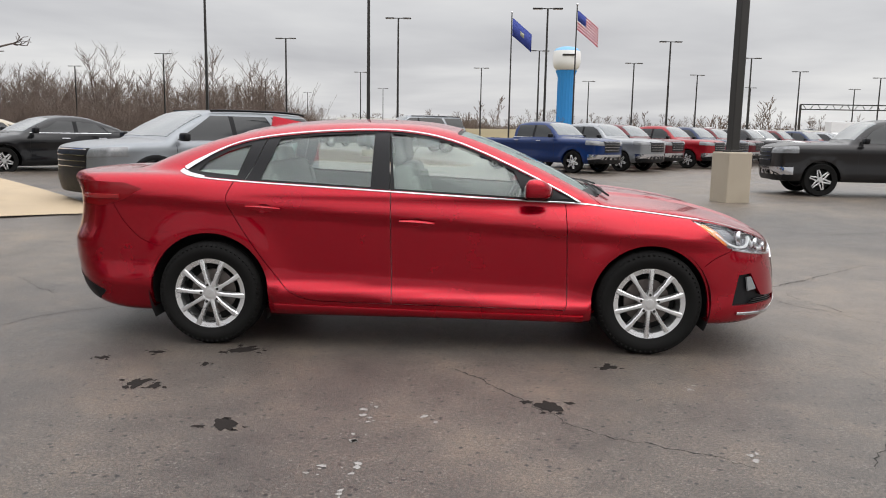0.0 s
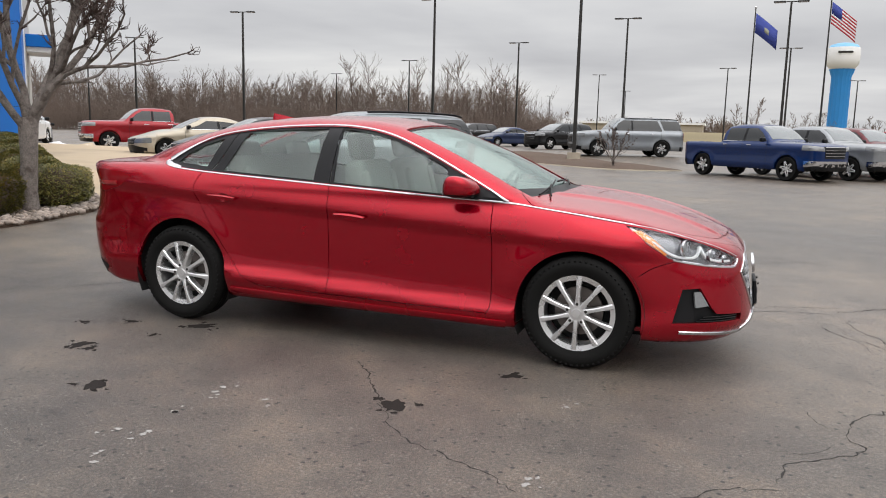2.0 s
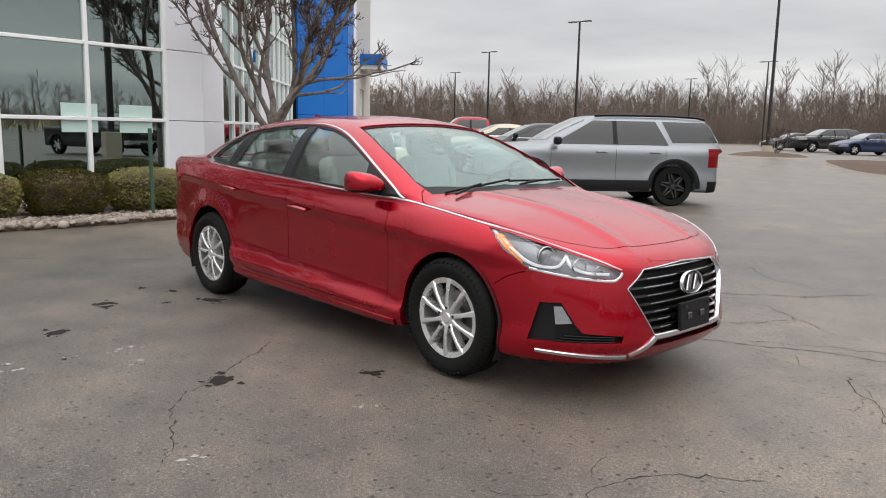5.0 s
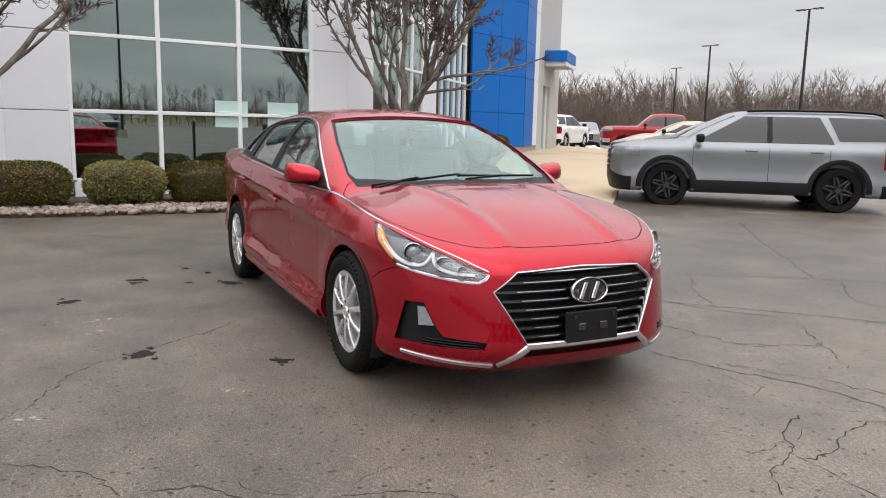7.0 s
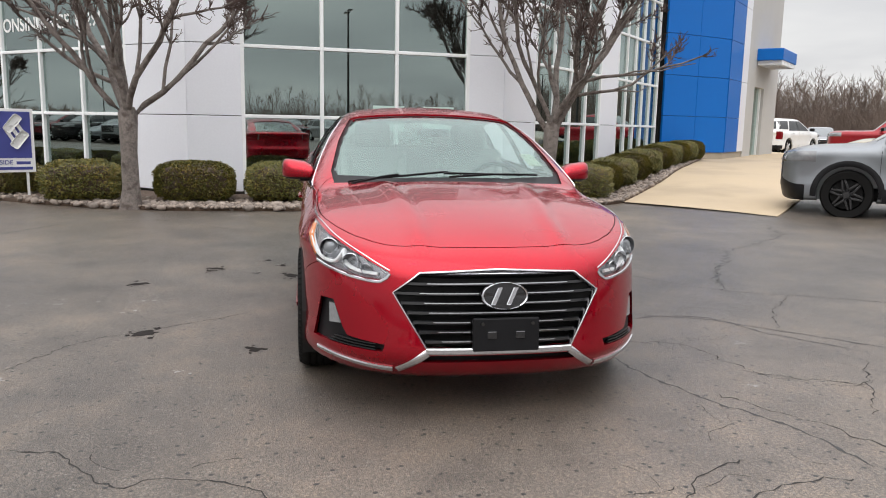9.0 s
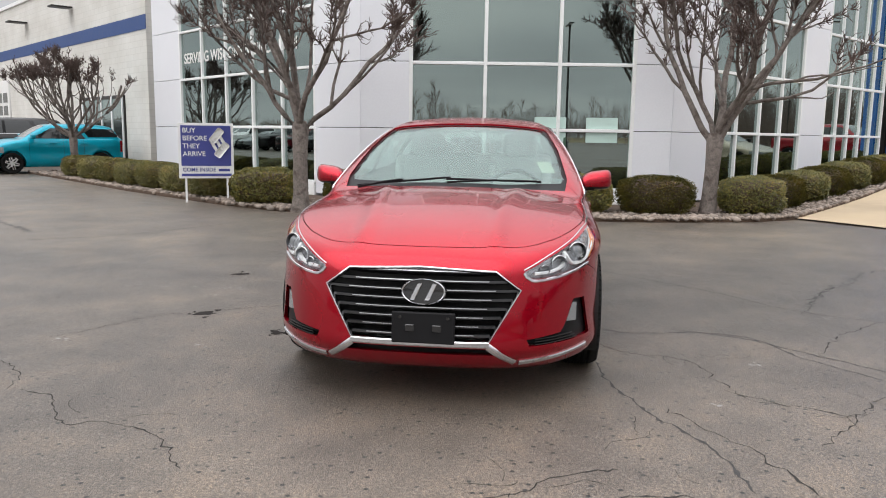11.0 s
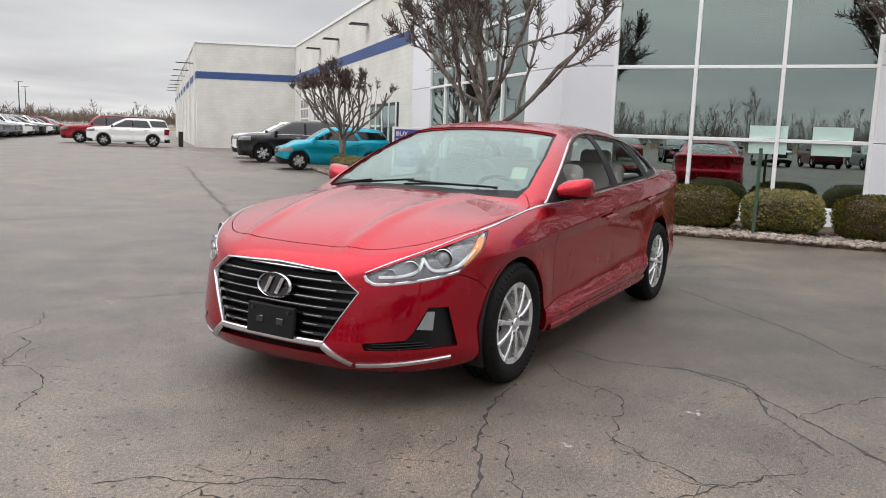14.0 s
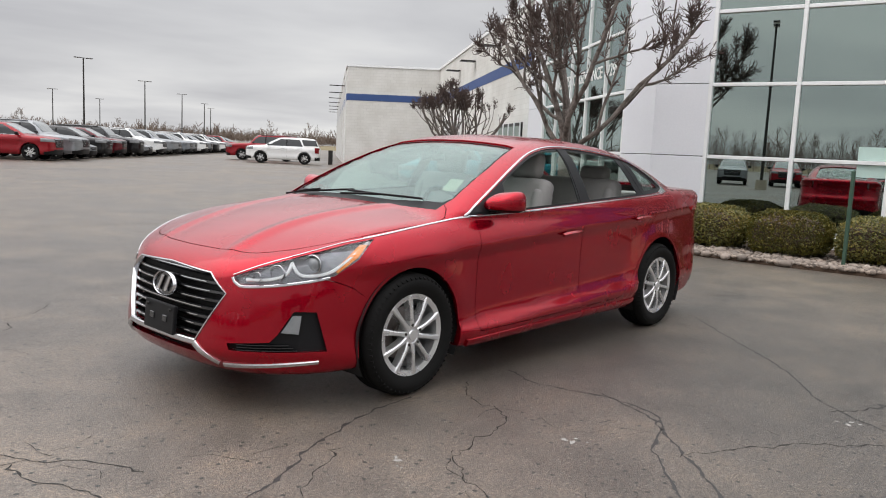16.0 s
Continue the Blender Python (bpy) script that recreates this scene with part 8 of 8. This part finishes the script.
crack([(-3.01, -0.55), (-2.81, -0.18), (-2.37, 0.19)], 0.02, SEALED, 28, 0.012, label="dark tar-sealed crack in the asphalt")
crack([(2.41, 4.21), (2.85, 4.33), (3.31, 4.07)], 0.013, CRACK, 29, 0.02)
crack([(2.92, 0.91), (3.01, 0.69), (3.2, 0.5), (3.29, 0.29), (3.47, 0.12)], 0.01, CRACK, 30, 0.02)
crack([(3.14, 1.24), (3.15, 0.93), (3.28, 0.68), (3.26, 0.49)], 0.01, CRACK, 34, 0.02)
crack([(2.01, -2.53), (2.12, -2.33), (2.33, -2.16), (2.46, -2.13)], 0.01, CRACK, 37, 0.02)
crack([(2.53, 1.81), (2.38, 1.92), (2.24, 2.07), (2.08, 2.14)], 0.01, CRACK, 39, 0.02)


crack([(-5.85, 6.30), (-4.75, 5.81), (-3.40, 5.19), (-2.85, 4.54), (-2.24, 3.82), (-1.10, 3.04), (-0.46, 2.69)], 0.034, SEALED, 41, 0.05, label="dark tar-sealed crack in the asphalt")
crack([(-0.05, 3.0), (0.28, 3.67), (0.93, 4.63)], 0.022, SEALED, 42, 0.012, label="dark tar-sealed crack in the asphalt")
crack([(0.52, 1.55), (0.69, 1.95), (0.77, 2.04)], 0.018, SEALED, 43, 0.012, label="dark tar-sealed crack in the asphalt")
crack([(3.24, 1.62), (3.84, 2.14), (4.69, 2.93)], 0.014, CRACK, 45, 0.02)
crack([(2.17, 1.21), (2.71, 1.53), (3.13, 1.70)], 0.012, CRACK, 46, 0.02)
crack([(1.79, 2.94), (2.20, 3.58), (3.00, 4.14)], 0.014, CRACK, 47, 0.02)


def frayed(spots, seed):
    """Short side cracks that fork off where the asphalt breaks up."""
    rnd = random.Random(seed)
    for x, y, n, reach in spots:
        for _ in range(n):
            a = rnd.uniform(0, 6.28)
            p = Vector((x + rnd.gauss(0, reach * 0.4), y + rnd.gauss(0, reach * 0.4)))
            pts = [p.copy()]
            for _ in range(rnd.randint(2, 4)):
                a += rnd.uniform(-0.9, 0.9)
                p = p + Vector((math.cos(a), math.sin(a))) * rnd.uniform(0.07, 0.16)
                pts.append(p.copy())
            crack(pts, rnd.uniform(0.003, 0.006), CRACK, rnd.randrange(999), 0.010)


frayed([(1.3, 1.6, 4, 0.5), (2.0, 2.1, 5, 0.4), (3.0, 1.0, 4, 0.4), (3.2, 0.55, 3, 0.3), (2.7, -1.5, 2, 0.4), (1.2, 2.3, 3, 0.5), (0.6, 2.5, 3, 0.5), (1.4, 3.5, 3, 0.5)], 71)


STAIN = surface("oil_stain", (0.019, 0.016, 0.0145), 0.8, 0, 0.3, 20, 90, 0.5, 0.004, spec=0.12)
CHALK = surface("chalky_mark", (0.30, 0.29, 0.275), 0.9, 0, 0.3, 40, 200, 0.3, 0.002)


def blot(x, y, r, mat, seed, name, label, ragged=0.45, squash=0.7):
    """A flat ragged mark."""
    rnd = random.Random(seed)
    n = 26
    a0 = rnd.uniform(0, 6.28)
    pts = []
    for k in range(n):
        a = 2 * math.pi * k / n
        q = r * (1 + ragged * noise.noise(Vector((math.cos(a) * 1.6, math.sin(a) * 1.6, seed * 1.7))) + rnd.uniform(-0.10, 0.10))
        u, v = q * math.cos(a), q * squash * math.sin(a)
        pts.append((x + u * math.cos(a0) - v * math.sin(a0), y + u * math.sin(a0) + v * math.cos(a0)))
    verts = [(u, v, lie(u, v) + 0.0022) for u, v in pts]
    return tagged(link_mesh(name, verts, [tuple(range(n))], mat), label, "stain", kind="structure")


for k, (x, y, r) in enumerate([(-1.16, -1.01, 0.11), (-1.68, -1.1, 0.06), (-1.43, -1.73, 0.055), (-1.3, -1.32, 0.04), (1.11, -1.17, 0.065), (0.68, -1.88, 0.11), (-0.89, -2.25, 0.09), (-1.55, -1.69, 0.09), (-1.95, -1.25, 0.05)]):
    blot(x, y, r * 0.9, STAIN, k + 1, "oil_stain", "dark oil stain on the asphalt", 0.9, 0.55)
    for j in range(4):
        a = 1.9 * j + k
        blot(x + r * 1.25 * math.cos(a), y + r * 0.9 * math.sin(a), r * (0.16 + 0.08 * (j % 3)), STAIN, 20 + 7 * k + j, "oil_spot", "small dark oil spot on the asphalt", 0.8, 0.6)
for k, (x, y) in enumerate([(-0.23, -1.95), (-0.22, -2.12), (-0.24, -2.35), (-0.36, -2.71), (-0.21, -2.93), (-0.22, -2.68), (1.5, -1.53), (0.08, -2.1), (1.54, -2.45), (2.08, 1.5), (-0.06, 2.7), (1.27, 1.87)]):
    for j in range(4):
        blot(x + 0.035 * math.sin(k * 3 + j * 2.1), y + 0.05 * math.cos(k * 5 + j * 1.7), 0.007 + 0.006 * ((k + j) % 3), CHALK, 50 + k * 4 + j, "chalk_mark", "small white chalky spatter on the asphalt", 0.7)


def parking_line(a, b, w=0.10):
    a, b = Vector(a), Vector(b)
    s = (b - a).normalized()
    s = Vector((-s.y, s.x)) * w / 2
    n = 12
    verts, faces = [], []
    for i in range(n + 1):
        p = a + (b - a) * (i / n)
        for e in (-1, 1):
            v = p + s * e
            verts.append((v.x, v.y, lie(v.x, v.y) + 0.003))
    for i in range(n):
        faces.append((2 * i, 2 * i + 1, 2 * i + 3, 2 * i + 2))
    return tagged(link_mesh("parking_line", verts, faces, LINE_PAINT), "worn white parking line on the asphalt", "line", kind="structure")


parking_line((-5.29, 6.43), (-4.16, 7.04))
parking_line((-4.99, 7.25), (-3.51, 8.71))


def snow_heap(x, y, w, h, seed):
    """A low lump of old snow."""
    bm = bmesh.new()
    bmesh.ops.create_icosphere(bm, subdivisions=3, radius=1.0)
    for v in bm.verts:
        n = v.co.normalized()
        k = 1 + 0.35 * noise.noise(n * 1.7 + Vector((seed, 0, 0))) + 0.12 * noise.noise(n * 5 + Vector((0, seed, 0)))
        v.co = Vector((n.x * w * k, n.y * w * 0.6 * k, max(n.z, -0.15) * h * k))
    root = part("snow_heap", bm, surface("old_snow", (0.70, 0.70, 0.72), 0.8, 0, 0.12, 2, 30, 0.3, 0.01) if "old_snow" not in MATS else MATS["old_snow"], None, "", True)
    root.location = (x, y, lie(x, y) + 0.02)
    return tagged(root, "small grey-white heap of old snow", "snow")


snow_heap(-29.6, 24.6, 0.9, 0.28, 1)
snow_heap(-27.9, 24.9, 0.6, 0.20, 4)


# ---- tidy ----
bpy.data.scenes.remove(BENCH)
